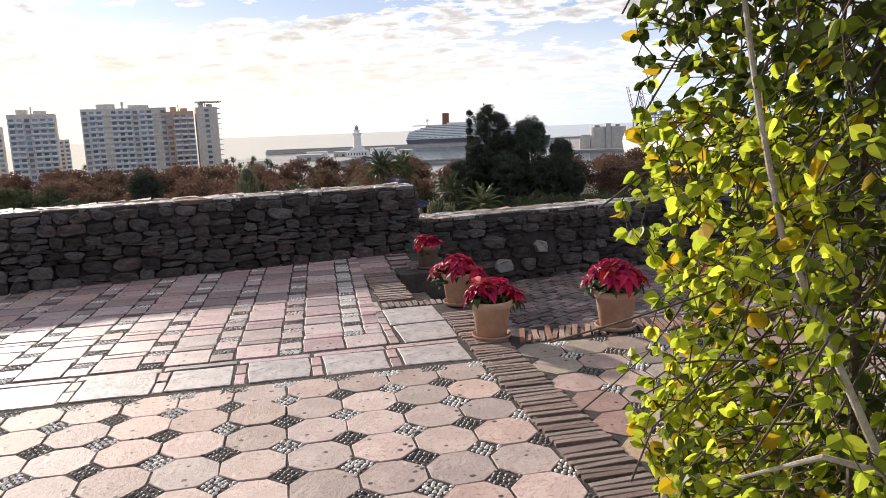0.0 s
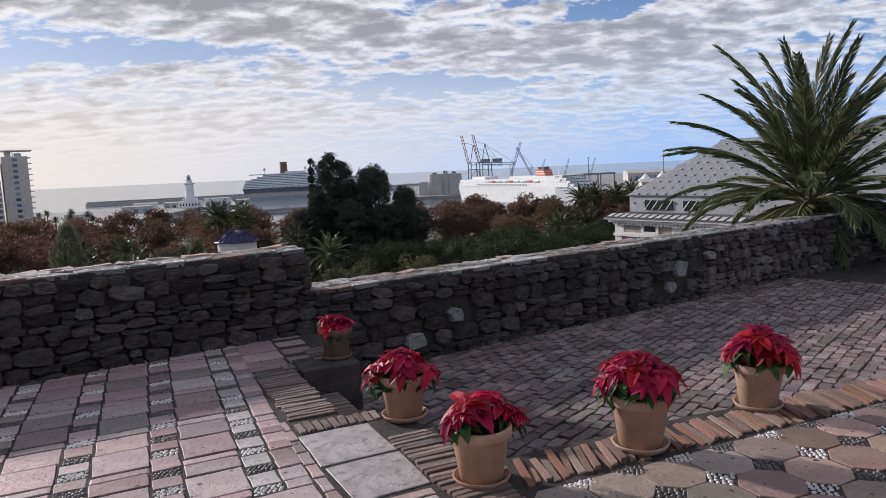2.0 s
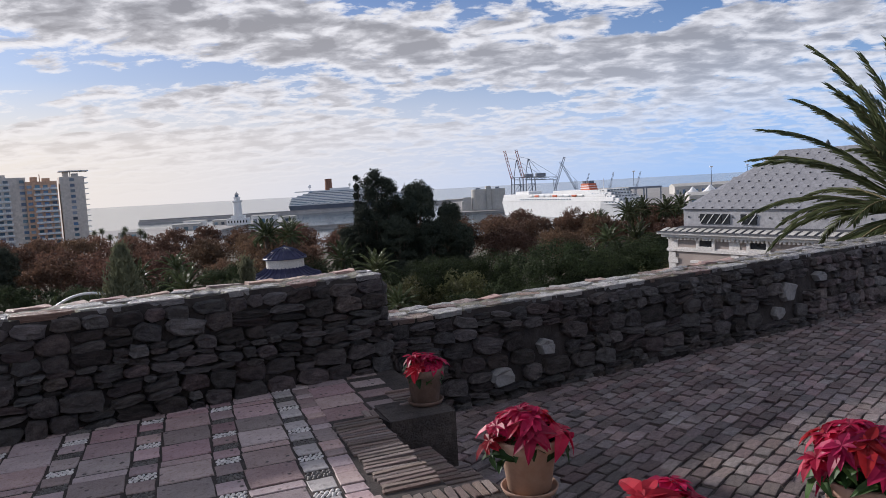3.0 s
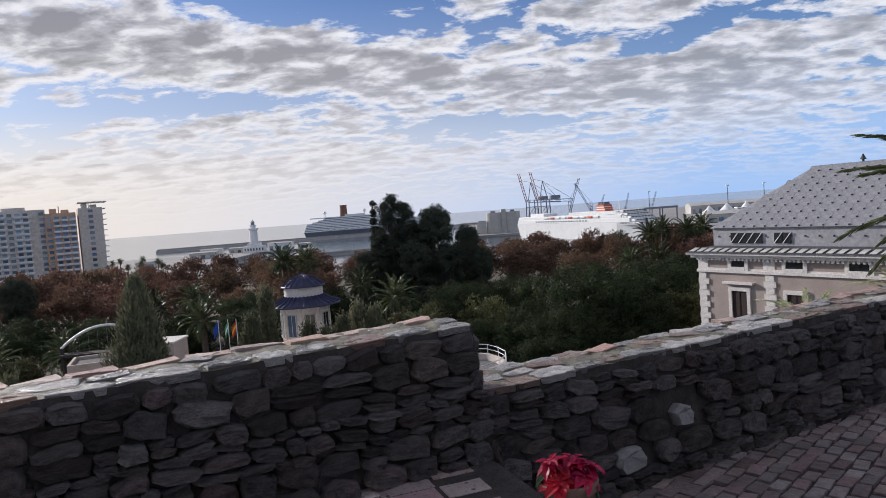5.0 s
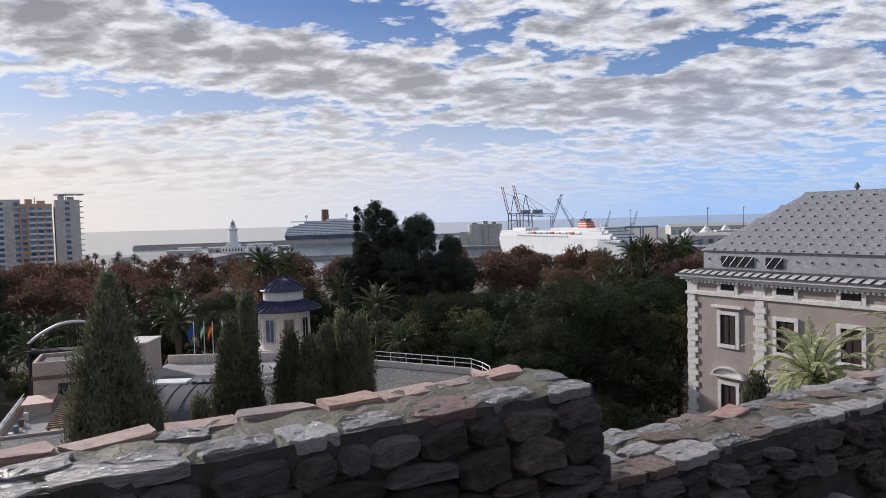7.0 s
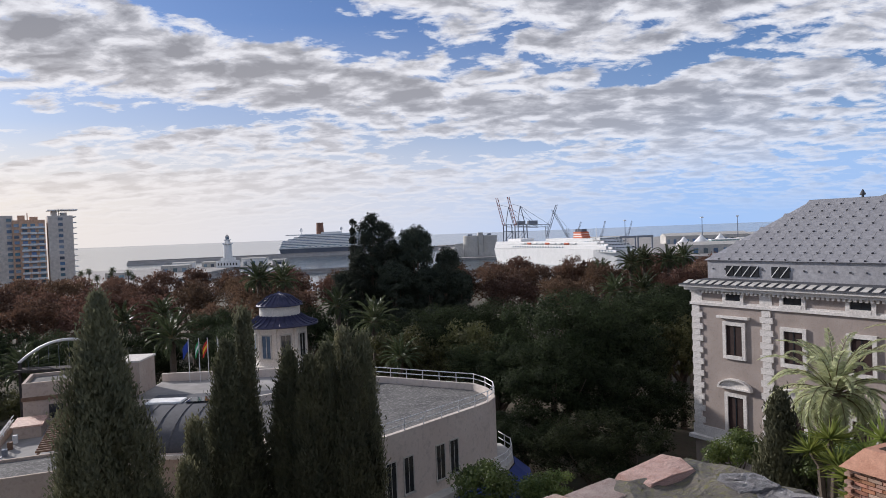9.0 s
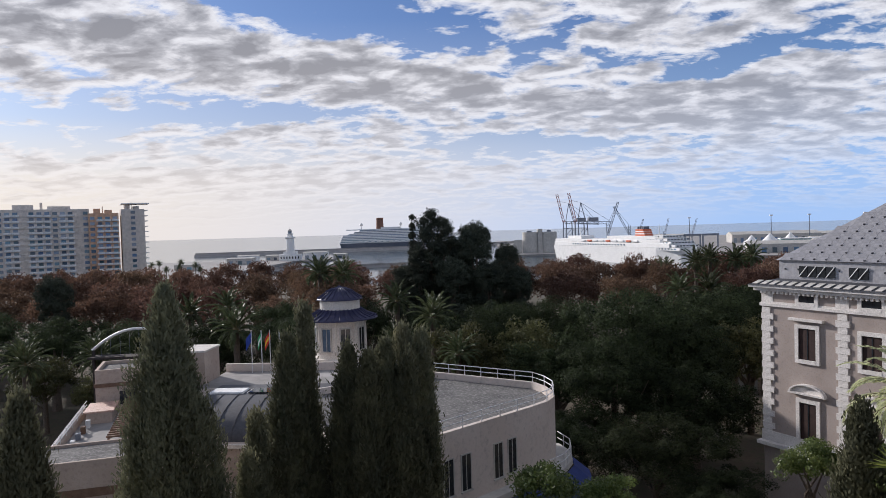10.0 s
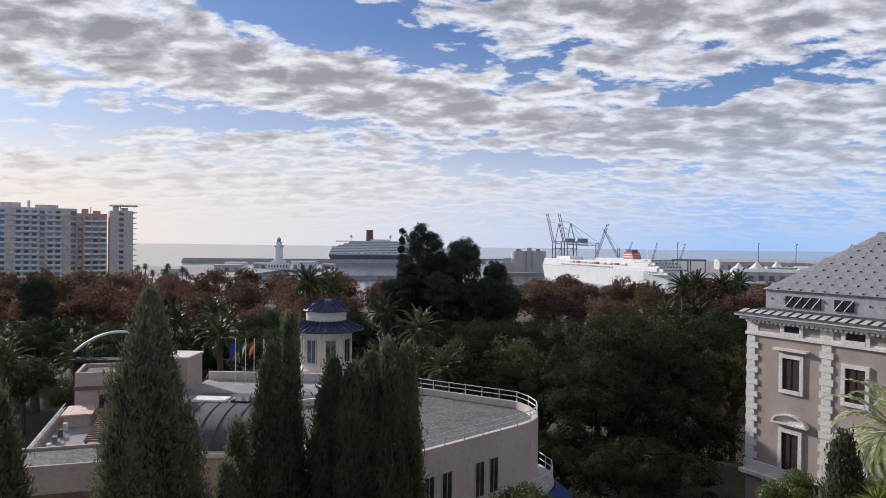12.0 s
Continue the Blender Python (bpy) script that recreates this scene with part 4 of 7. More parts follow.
# ---- port and city things ----
def lighthouse():
    ob = base("lighthouse", pose(-243, 873, SEA + 2.0), "white lighthouse tower with a gallery and lantern", "lighthouse")
    boxes("house", [(-13, -6, 0, 13, 6, 8), (-8, -4, 8, 8, 4, 11.5)], M_white, ob, "white keeper's house", 0.15)
    for i in range(7):
        boxes("window", [(-11 + 3.6 * i, -6.1, 2.5, -9.6 + 3.6 * i, -5.95, 5.5)], M_glass, ob)
    bm = bmesh.new()
    lathe(bm, [(5.4, 8), (4.7, 27.5)], 20)
    part("tower", bm, M_white, ob)
    bm = bmesh.new()
    lathe(bm, [(4.8, 27.3), (6.4, 28.2), (6.4, 29.6), (6.1, 29.6), (6.1, 28.6), (3.6, 28.6), (3.4, 32.5), (4.2, 32.8), (4.2, 33.6)], 20)
    part("gallery", bm, M_white, ob)
    bm = bmesh.new()
    lathe(bm, [(2.3, 33.5), (2.3, 36.6)], 14)
    part("lantern", bm, M_bluewin, ob, "glazed lantern room")
    bm = bmesh.new()
    lathe(bm, [(2.7, 36.6), (2.0, 38.0), (0.6, 39.2), (0.15, 39.6), (0.12, 41.5)], 14)
    part("cupola", bm, M_silo, ob)


def cruise_ship():
    ob = base("cruise_ship", pose(-135, 1292, SEA), "large white cruise ship with a dark hull and brown funnel", "ship")
    L, B = 130.0, 16.0
    bm = bmesh.new()
    prof = [(-L, 0.80), (-L * 0.9, 1.0), (L * 0.55, 1.0), (L * 0.8, 0.75), (L, 0.05)]
    lo = [bm.verts.new((x * 0.97, -B * w * 0.9, -1)) for x, w in prof] + [bm.verts.new((x * 0.97, B * w * 0.9, -1)) for x, w in reversed(prof)]
    hi = [bm.verts.new((x, -B * w, 13)) for x, w in prof] + [bm.verts.new((x, B * w, 13)) for x, w in reversed(prof)]
    bm.faces.new(hi)
    for i in range(len(lo)):
        bm.faces.new((lo[i], lo[(i + 1) % len(lo)], hi[(i + 1) % len(lo)], hi[i]))
    part("hull", bm, M_hull, ob, "dark blue-grey hull")
    for i in range(8):
        z = 13 + i * 2.9
        a, b = -L + 1 + 1.2 * i + 9 * max(0, i - 4), L * 0.72 - i * 6
        boxes("deck", [(a, -B + 0.4 + 0.4 * i, z, b, B - 0.4 - 0.4 * i, z + 1.9)], M_white, ob)
        boxes("window_band", [(a + 1, -B + 1.0 + 0.4 * i, z + 1.9, b - 1, B - 1.0 - 0.4 * i, z + 2.9)], M_bluewin, ob)
    boxes("top_deck", [(-L + 12, -10, 36.2, 60, 10, 38), (-55, -9, 38, -20, 9, 41), (10, -9, 38, 50, 9, 42)], M_white, ob)
    bm = bmesh.new()
    lathe(bm, [(7, 38), (6.2, 56), (6.6, 56), (6.4, 58)], 14, centre=(-58, 0, 0))
    part("funnel", bm, M_brownfunnel, ob, "brown funnel")
    for x in (-92, -20, 0):
        bm = bmesh.new()
        lathe(bm, [(0.8, 38), (0.8, 43), (2.4, 44), (2.9, 46.5), (1.8, 48.6), (0.2, 49.2)], 12, centre=(x, 0, 0))
        part("dome", bm, M_white, ob)
    bm = bmesh.new()
    tube(bm, [(38, 0, 42), (38, 0, 55)], [0.5, 0.2])
    part("mast", bm, M_white, ob)
    for i in range(14):
        boxes("lifeboat", [(-95 + 11 * i, -B - 0.8, 13.6, -88 + 11 * i, -B + 1.0, 16.2)], M_orange if i % 7 == 9 else M_balcony, ob, "", 0.6)


def ferry():
    ob = base("ferry", Matrix.Translation((128, 690, SEA)) @ pose(0, 0, 0, 0, 0, -66) @ Matrix.Diagonal((1.2, 1, 1, 1)), "white passenger ferry with a red and white funnel", "ship")
    L, B = 92.0, 12.5
    bm = bmesh.new()
    prof = [(-L, 0.95), (L * 0.6, 1.0), (L * 0.85, 0.6), (L, 0.08)]
    lo = [bm.verts.new((x * 0.96, -B * w * 0.9, -1)) for x, w in prof] + [bm.verts.new((x * 0.96, B * w * 0.9, -1)) for x, w in reversed(prof)]
    hi = [bm.verts.new((x, -B * w, 15)) for x, w in prof] + [bm.verts.new((x, B * w, 15)) for x, w in reversed(prof)]
    bm.faces.new(hi)
    for i in range(len(lo)):
        bm.faces.new((lo[i], lo[(i + 1) % len(lo)], hi[(i + 1) % len(lo)], hi[i]))
    part("hull", bm, M_white, ob)
    boxes("superstructure", [(-L + 2, -B + 0.3, 15, 70, B - 0.3, 19), (-L + 3, -B + 0.8, 19, 60, B - 0.8, 22), (-8, -B + 1.4, 22, 54, B - 1.4, 25), (-72, -8, 22, -50, 8, 25)], M_white, ob, "", 0.3)
    for i in range(5):
        boxes("bridge_front", [(52, -B + 0.9 + 0.2 * i, 13 + 2.6 * i, 80 - 4.6 * i, B - 0.9 - 0.2 * i, 15.2 + 2.6 * i)], M_white, ob)
        for k in range(7):
            y = -B + 2.4 + 3.3 * k
            boxes("window", [(80 - 4.6 * i - 0.1, y, 13.7 + 2.6 * i, 80.15 - 4.6 * i, y + 2.0, 14.7 + 2.6 * i)], M_glass, ob)
        for k in range(6):
            x = 76 - 4.6 * i - 3.4 * k
            boxes("window", [(x - 1.6, -B + 0.75 + 0.2 * i, 13.7 + 2.6 * i, x, -B + 0.95 + 0.2 * i, 14.7 + 2.6 * i)], M_bluewin, ob)
    for i in range(9):
        boxes("lifeboat", [(-44 + 9 * i, -B - 0.3, 19.4, -38 + 9 * i, -B + 1.2, 21.2)], M_orange if i % 3 == 1 else M_balcony, ob, "", 0.4)
    for i in range(20):
        boxes("window", [(-58 + 3.9 * i, -B - 0.08, 16.4, -56.6 + 3.9 * i, -B + 0.4, 17.6)], M_bluewin, ob)
    bm = bmesh.new()
    vs = box(bm, 22, -4.5, 25, 34, 4.5, 31)
    for q in vs[4:]:
        q.co.x = 27 + (q.co.x - 28) * 0.75
    part("funnel", bm, M_orange, ob, "red funnel with pale bands")
    boxes("funnel_band", [(22.0, -4.62, 26.4, 33.2, 4.62, 27.2), (22.2, -4.62, 28.4, 32.4, 4.62, 29.2)], M_white, ob)
    boxes("funnel_top", [(23 + 2.2 * i, -3, 31, 24.4 + 2.2 * i, 3, 33.4) for i in range(4)], M_hull, ob, "black exhaust pipes")
    bm = bmesh.new()
    tube(bm, [(46, 0, 25), (46, 0, 35)], [0.4, 0.15])
    part("mast", bm, M_white, ob)
    bm = bmesh.new()
    tube(bm, [(-62, 0, 25), (-62, 0, 34)], [0.4, 0.15])
    part("mast", bm, M_white, ob)


def lattice(bm, p, q, w, bays, r=0.35):
    """A girder between p and q with two chords and zigzag bracing."""
    p, q = Vector(p), Vector(q)
    side = Vector((0, 0, 1)) if abs((q - p).normalized().z) < 0.8 else Vector((1, 0, 0))
    s = side * w / 2
    tube(bm, [p - s, q - s], r, 4)
    tube(bm, [p + s, q + s], r, 4)
    for i in range(bays):
        a, b = p.lerp(q, i / bays), p.lerp(q, (i + 1) / bays)
        tube(bm, [a - s, b + s] if i % 2 else [a + s, b - s], r * 0.6, 3)


def gantry_crane(x, y, s, boom_up, mat):
    ob = base("gantry_crane", pose(x, y, SEA + 2.4, 0, 0, 8) @ Matrix.Diagonal((s, s, s, 1)), "tall steel ship-to-shore crane with raised boom", "crane", "port cranes")
    for px in (-9, 9):
        for py in (-10, 10):
            bm = bmesh.new()
            tube(bm, [(px, py, 0), (px * 0.8, py, 46)], 1.1, 4)
            part("leg", bm, M_steel, ob)
    for py in (-10, 10):
        bm = bmesh.new()
        tube(bm, [(-9, py, 14), (9, py, 14)], 0.9, 4)
        tube(bm, [(-8, py, 34), (8, py, 34)], 0.8, 4)
        tube(bm, [(-9, py, 14), (8, py, 34)], 0.6, 4)
        part("brace", bm, M_steel, ob)
    bm = bmesh.new()
    lattice(bm, (-7, 0, 44), (52, 0, 41), 4, 9, 0.6)
    part("jib", bm, M_steel, ob)
    bm = bmesh.new()
    if boom_up:
        lattice(bm, (-9, 0, 44), (-20, 0, 92), 3.5, 9, 0.6)
    else:
        lattice(bm, (-9, 0, 44), (-62, 0, 44), 4, 9, 0.6)
    part("boom", bm, mat, ob, "dull red raised boom")
    bm = bmesh.new()
    tube(bm, [(-6, 0, 44), (0, 0, 76)], 0.8, 4)
    tube(bm, [(8, 0, 44), (0, 0, 76)], 0.8, 4)
    tube(bm, [(0, 0, 76), (50, 0, 43)], 0.35, 4)
    tube(bm, [(0, 0, 76), (26, 0, 44)], 0.35, 4)
    tube(bm, [(0, 0, 76), (-16, 0, 80)], 0.3, 4)
    part("apex_frame", bm, M_steel, ob)
    boxes("machine_house", [(12, -5, 45, 28, 5, 51)], M_steel, ob, "", 0.3)


def jib_crane(x, y, s, reach, mat):
    ob = base("harbour_crane", pose(x, y, SEA + 2.4) @ Matrix.Diagonal((s, s, s, 1)), "grey mobile harbour crane with a lattice jib", "crane", "harbour cranes")
    boxes("undercarriage", [(-8, -6, 0, 8, 6, 4)], M_steel, ob, "", 0.3)
    boxes("cab", [(-6, -4, 4, 6, 4, 10)], M_balcony, ob, "", 0.3)
    bm = bmesh.new()
    lattice(bm, (0, 0, 8), (0, 0, 34), 3, 6, 0.5)
    part("tower", bm, M_steel, ob)
    bm = bmesh.new()
    lattice(bm, (0, 0, 20), (reach, 0, 62), 2.4, 10, 0.45)
    tube(bm, [(0, 0, 34), (reach, 0, 62)], 0.2, 3)
    part("jib", bm, mat, ob)


def silos():
    ob = base("silo_group", pose(66, 902, SEA + 2.2), "pale grey concrete port silos with a lift tower", "silo")
    for x in (-11, 11):
        bm = bmesh.new()
        lathe(bm, [(10.4, 0), (10.4, 25), (10.0, 26.2)], 28, centre=(x, 0, 0))
        part("silo", bm, M_silo, ob)
    boxes("lift_tower", [(-3.0, -8, 0, 3.0, 4, 30)], M_silo, ob, "", 0.3)
    boxes("rooftop_plant", [(-16, -3, 26.2, -10, 3, 28)], M_steel, ob)
    boxes("rooftop_plant", [(9, -2, 26.2, 14, 2, 28.5)], M_steel, ob)
    boxes("annex", [(-34, -4, 0, -22, 8, 12), (-32, -3, 12, -22, -1, 17)], M_silo, ob)


def tower_block(name, x, y, rz, w, d, z0, top, mat, label, balcony_side=0, panels=()):
    ob = base(name, pose(x, y, z0, 0, 0, rz), label, "tower block")
    h = top - z0
    boxes("wall", [(-w / 2, -d / 2, 0, w / 2, d / 2, h)], mat, ob)
    boxes("roof_room", [(-w * 0.32, -d * 0.25, h, -w * 0.1, d * 0.3, h + 2.6), (w * 0.05, -d * 0.2, h, w * 0.3, d * 0.3, h + 1.8), (-w * 0.03, -0.2, h, w * 0.0, 0.2, h + 4)], mat, ob)
    if balcony_side:
        boxes("roof_slab", [(-w * 0.5, -d * 0.5 - 0.4, h + 2.8, w / 2 + balcony_side + 0.8, d / 2, h + 3.3)], M_balcony, ob)
    n = int(h / 3.0)
    bay = 3.6
    k = int(w / bay)
    glass = mesh_of("window", *unit_box(bay * 0.62, 0.3, 1.6), M_bluewin)
    ledge = mesh_of("balcony", *unit_box(bay * 0.98, 1.3, 1.05), M_balcony)
    for i in range(n):
        for j in range(k):
            px = -w / 2 + (j + 0.5) * w / k
            cat = panels[j % len(panels)] if panels else 1
            if cat == 0:
                continue
            piece("window", glass, ob, pose(px, -d / 2 - 0.05, 1.75 + i * 3.0))
            if cat == 2:
                piece("balcony", ledge, ob, pose(px, -d / 2 - 0.66, 0.55 + i * 3.0))
        if balcony_side:
            boxes("side_balcony", [(w / 2, -d / 2, i * 3.0 + 2.6, w / 2 + balcony_side, d / 2, i * 3.0 + 3.0)], M_balcony, ob)
    return ob


def unit_box(w, d, h):
    x, y, z = w / 2, d / 2, h / 2
    return [(-x, -y, -z), (x, -y, -z), (x, y, -z), (-x, y, -z), (-x, -y, z), (x, -y, z), (x, y, z), (-x, y, z)], [(3, 2, 1, 0), (4, 5, 6, 7), (0, 1, 5, 4), (1, 2, 6, 5), (2, 3, 7, 6), (3, 0, 4, 7)]


lighthouse()
cruise_ship()
ferry()
silos()
gantry_crane(131, 1000, 0.84, True, M_cranered)
gantry_crane(118, 1030, 0.84, True, M_cranered)
jib_crane(158, 945, 1.0, 14, M_steel)
jib_crane(185, 940, 0.9, -22, M_steel)
for x, y, s, r in ((205, 990, 0.62, 14), (240, 985, 0.62, 10), (275, 980, 0.60, 12)):
    jib_crane(x, y, s, r, M_steel)
tower_block("apartment_tower", -241, 379, 33, 44, 18, -26, 17.0, M_towerA, "beige high-rise apartment slab with many windows", 0, (1, 2, 2, 0, 2, 2, 2, 1, 2, 2, 0, 1))
tower_block("apartment_tower", -214, 391, 31, 15, 15, -26, 14.5, M_towerB, "orange-brown apartment tower with white balconies", 0, (1, 2, 2, 2))
tower_block("apartment_tower", -201.5, 399, 31, 12, 14, -26, 16.5, M_towerA, "grey apartment tower with stacked side balconies", 1.8, (0, 1, 0, 0))
tower_block("apartment_tower", -278, 352, 33, 22, 18, -26, 15.0, M_towerA, "beige apartment slab beside the towers", 0, (2, 2, 1, 2))
tower_block("apartment_tower", -366, 474, 38, 30, 16, -30, 1.0, M_towerA, "low grey apartment block by the shore", 0, (2, 2, 1, 2))
tower_block("apartment_tower", -345, 390, 38, 24, 16, -30, 10.0, M_towerA, "pale apartment block by the shore", 0, (2, 1, 2, 2))


def shed(x, y, w, d, h, rz, mat, gable, label):
    ob = base("port_shed", pose(x, y, SEA + 2.2, 0, 0, rz), label, "warehouse", "port sheds")
    boxes("wall", [(-w / 2, -d / 2, 0, w / 2, d / 2, h)], mat, ob)
    bm = bmesh.new()
    a = [bm.verts.new(p) for p in ((-w / 2 - .5, -d / 2 - .5, h), (w / 2 + .5, -d / 2 - .5, h), (w / 2 + .5, d / 2 + .5, h), (-w / 2 - .5, d / 2 + .5, h), (-w / 2 - .5, 0, h + gable), (w / 2 + .5, 0, h + gable))]
    for f in ((0, 1, 5, 4), (2, 3, 4, 5), (1, 2, 5), (3, 0, 4), (3, 2, 1, 0)):
        bm.faces.new([a[i] for i in f])
    part("roof", bm, M_silo, ob)
    n = int(w / 9)
    for i in range(n):
        boxes("door", [(-w / 2 + (i + 0.25) * w / n, -d / 2 - 0.2, 0.2, -w / 2 + (i + 0.7) * w / n, -d / 2, h * 0.6)], M_bluewin, ob)


g = random.Random(21)
for x, y, w, d, h in ((300, 760, 60, 26, 9), (390, 800, 70, 30, 8), (470, 780, 50, 24, 10), (450, 930, 80, 30, 9), (560, 900, 90, 40, 12), (640, 820, 70, 30, 9), (420, 1080, 120, 40, 12), (560, 1120, 130, 40, 10), (250, 1010, 50, 30, 14), (720, 1000, 120, 40, 12), (820, 880, 80, 30, 9)):
    shed(x, y, w, d, h, g.uniform(-14, -4), g.choice((M_balcony, M_towerA, M_silo, M_silo)), g.uniform(1.5, 4), "pale port warehouse with a low gabled roof")
for x, y, w, d, h in ((-300, 885, 26, 12, 7), (-272, 900, 18, 12, 6), (-215, 890, 30, 12, 9), (-185, 895, 16, 10, 6), (-395, 640, 40, 14, 7), (-330, 640, 30, 12, 6), (-300, 700, 22, 12, 6), (-280, 800, 30, 12, 7)):
    shed(x, y, w, d, h, g.uniform(-10, 10), g.choice((M_white, M_balcony, M_silo)), 1.0, "low white harbour building")
M_aqua = material("aqua_glass_front", (0.22, 0.36, 0.36), (0.34, 0.46, 0.45), 0.2, 0.3, 0.0, spec=0.5)
hall = base("glass_hall", pose(392, 905, SEA + 2.2, 0, 0, -12), "long low port hall with an aqua glass front", "port hall")
boxes("glass_front", [(-30, -8, 0, 30, 8, 9)], M_aqua, hall)
boxes("roof", [(-31, -9, 9, 31, 9, 9.8)], M_white, hall)
for i in range(13):
    boxes("mullion", [(-30 + 5 * i - 0.2, -8.3, 0, -30 + 5 * i + 0.2, -8.0, 9)], M_white, hall)
for x, y, r, h in ((372, 965, 12, 15), (396, 960, 11, 16), (350, 970, 10, 13)):
    ob = base("salt_tent", pose(x, y, SEA + 2.4), "white conical tent roof in the port", "tent", "port tents")
    bm = bmesh.new()
    lathe(bm, [(r, 0), (r, 4), (r * 0.55, h * 0.55), (0.3, h)], 14)
    part("canopy", bm, M_white, ob)
for x in (262, 284):
    ob = base("portal_frame", pose(x, 930, SEA + 2.4, 0, 0, -8), "dark steel portal frame on the quay", "portal crane", "portal cranes")
    for px in (-9, 9):
        boxes("leg", [(px - 0.9, -1, 0, px + 0.9, 1, 15)], M_steel, ob)
    boxes("beam", [(-10.5, -1.2, 15, 10.5, 1.2, 17.5)], M_steel, ob)
for i in range(9):
    ob = base("light_mast", pose(300 + 75 * i, 1020 + g.uniform(-60, 60), SEA + 2.4), "tall thin port lighting mast", "light mast", "port light masts")
    bm = bmesh.new()
    tube(bm, [(0, 0, 0), (0, 0, 38)], [0.7, 0.4], 5)
    part("pole", bm, M_steel, ob)
    boxes("lamp_head", [(-2, -1, 37.5, 2, 1, 39.2)], M_balcony, ob)

# ---- buildings below the wall ----
def rail(parent, pts, z, h=0.9, posts=1.6, r=0.035):
    bm = bmesh.new()
    for k in (0.5, 1.0):
        tube(bm, [(x, y, z + h * k) for x, y in pts], r, 5)
    part("rail", bm, M_rail, parent, "white metal handrail")
    for (x0, y0), (x1, y1) in zip(pts, pts[1:]):
        n = max(1, int(math.hypot(x1 - x0, y1 - y0) / posts))
        for i in range(n):
            bm = bmesh.new()
            tube(bm, [(x0 + (x1 - x0) * i / n, y0 + (y1 - y0) * i / n, z), (x0 + (x1 - x0) * i / n, y0 + (y1 - y0) * i / n, z + h)], r, 5)
            part("rail_post", bm, M_rail, parent)


def prism(bm, pts, z0, z1, mat=0, top=None):
    lo, hi = [bm.verts.new((*p, z0)) for p in pts], [bm.verts.new((*p, z1)) for p in pts]
    bm.faces.new(hi).material_index = mat if top is None else top
    for i in range(len(pts)):
        j = (i + 1) % len(pts)
        bm.faces.new((lo[i], lo[j], hi[j], hi[i])).material_index = mat


def ring_wall(bm, pts, t, z0, z1):
    """A parapet of thickness t inside a closed outline (counter-clockwise)."""
    n = len(pts)
    inner = []
    for i in range(n):
        a, b, c = Vector(pts[i - 1]), Vector(pts[i]), Vector(pts[(i + 1) % n])
        d1, d2 = (b - a).normalized(), (c - b).normalized()
        s = (Vector((-d1.y, d1.x)) + Vector((-d2.y, d2.x)))
        s = s / max(0.3, s.length) * t * 1.05
        inner.append(b + s)
    for i in range(n):
        j = (i + 1) % n
        q = [bm.verts.new((*p, z)) for z in (z0, z1) for p in (pts[i], pts[j], inner[j], inner[i])]
        for f in ((0, 1, 5, 4), (2, 3, 7, 6), (4, 5, 6, 7)):
            bm.faces.new([q[k] for k in f])


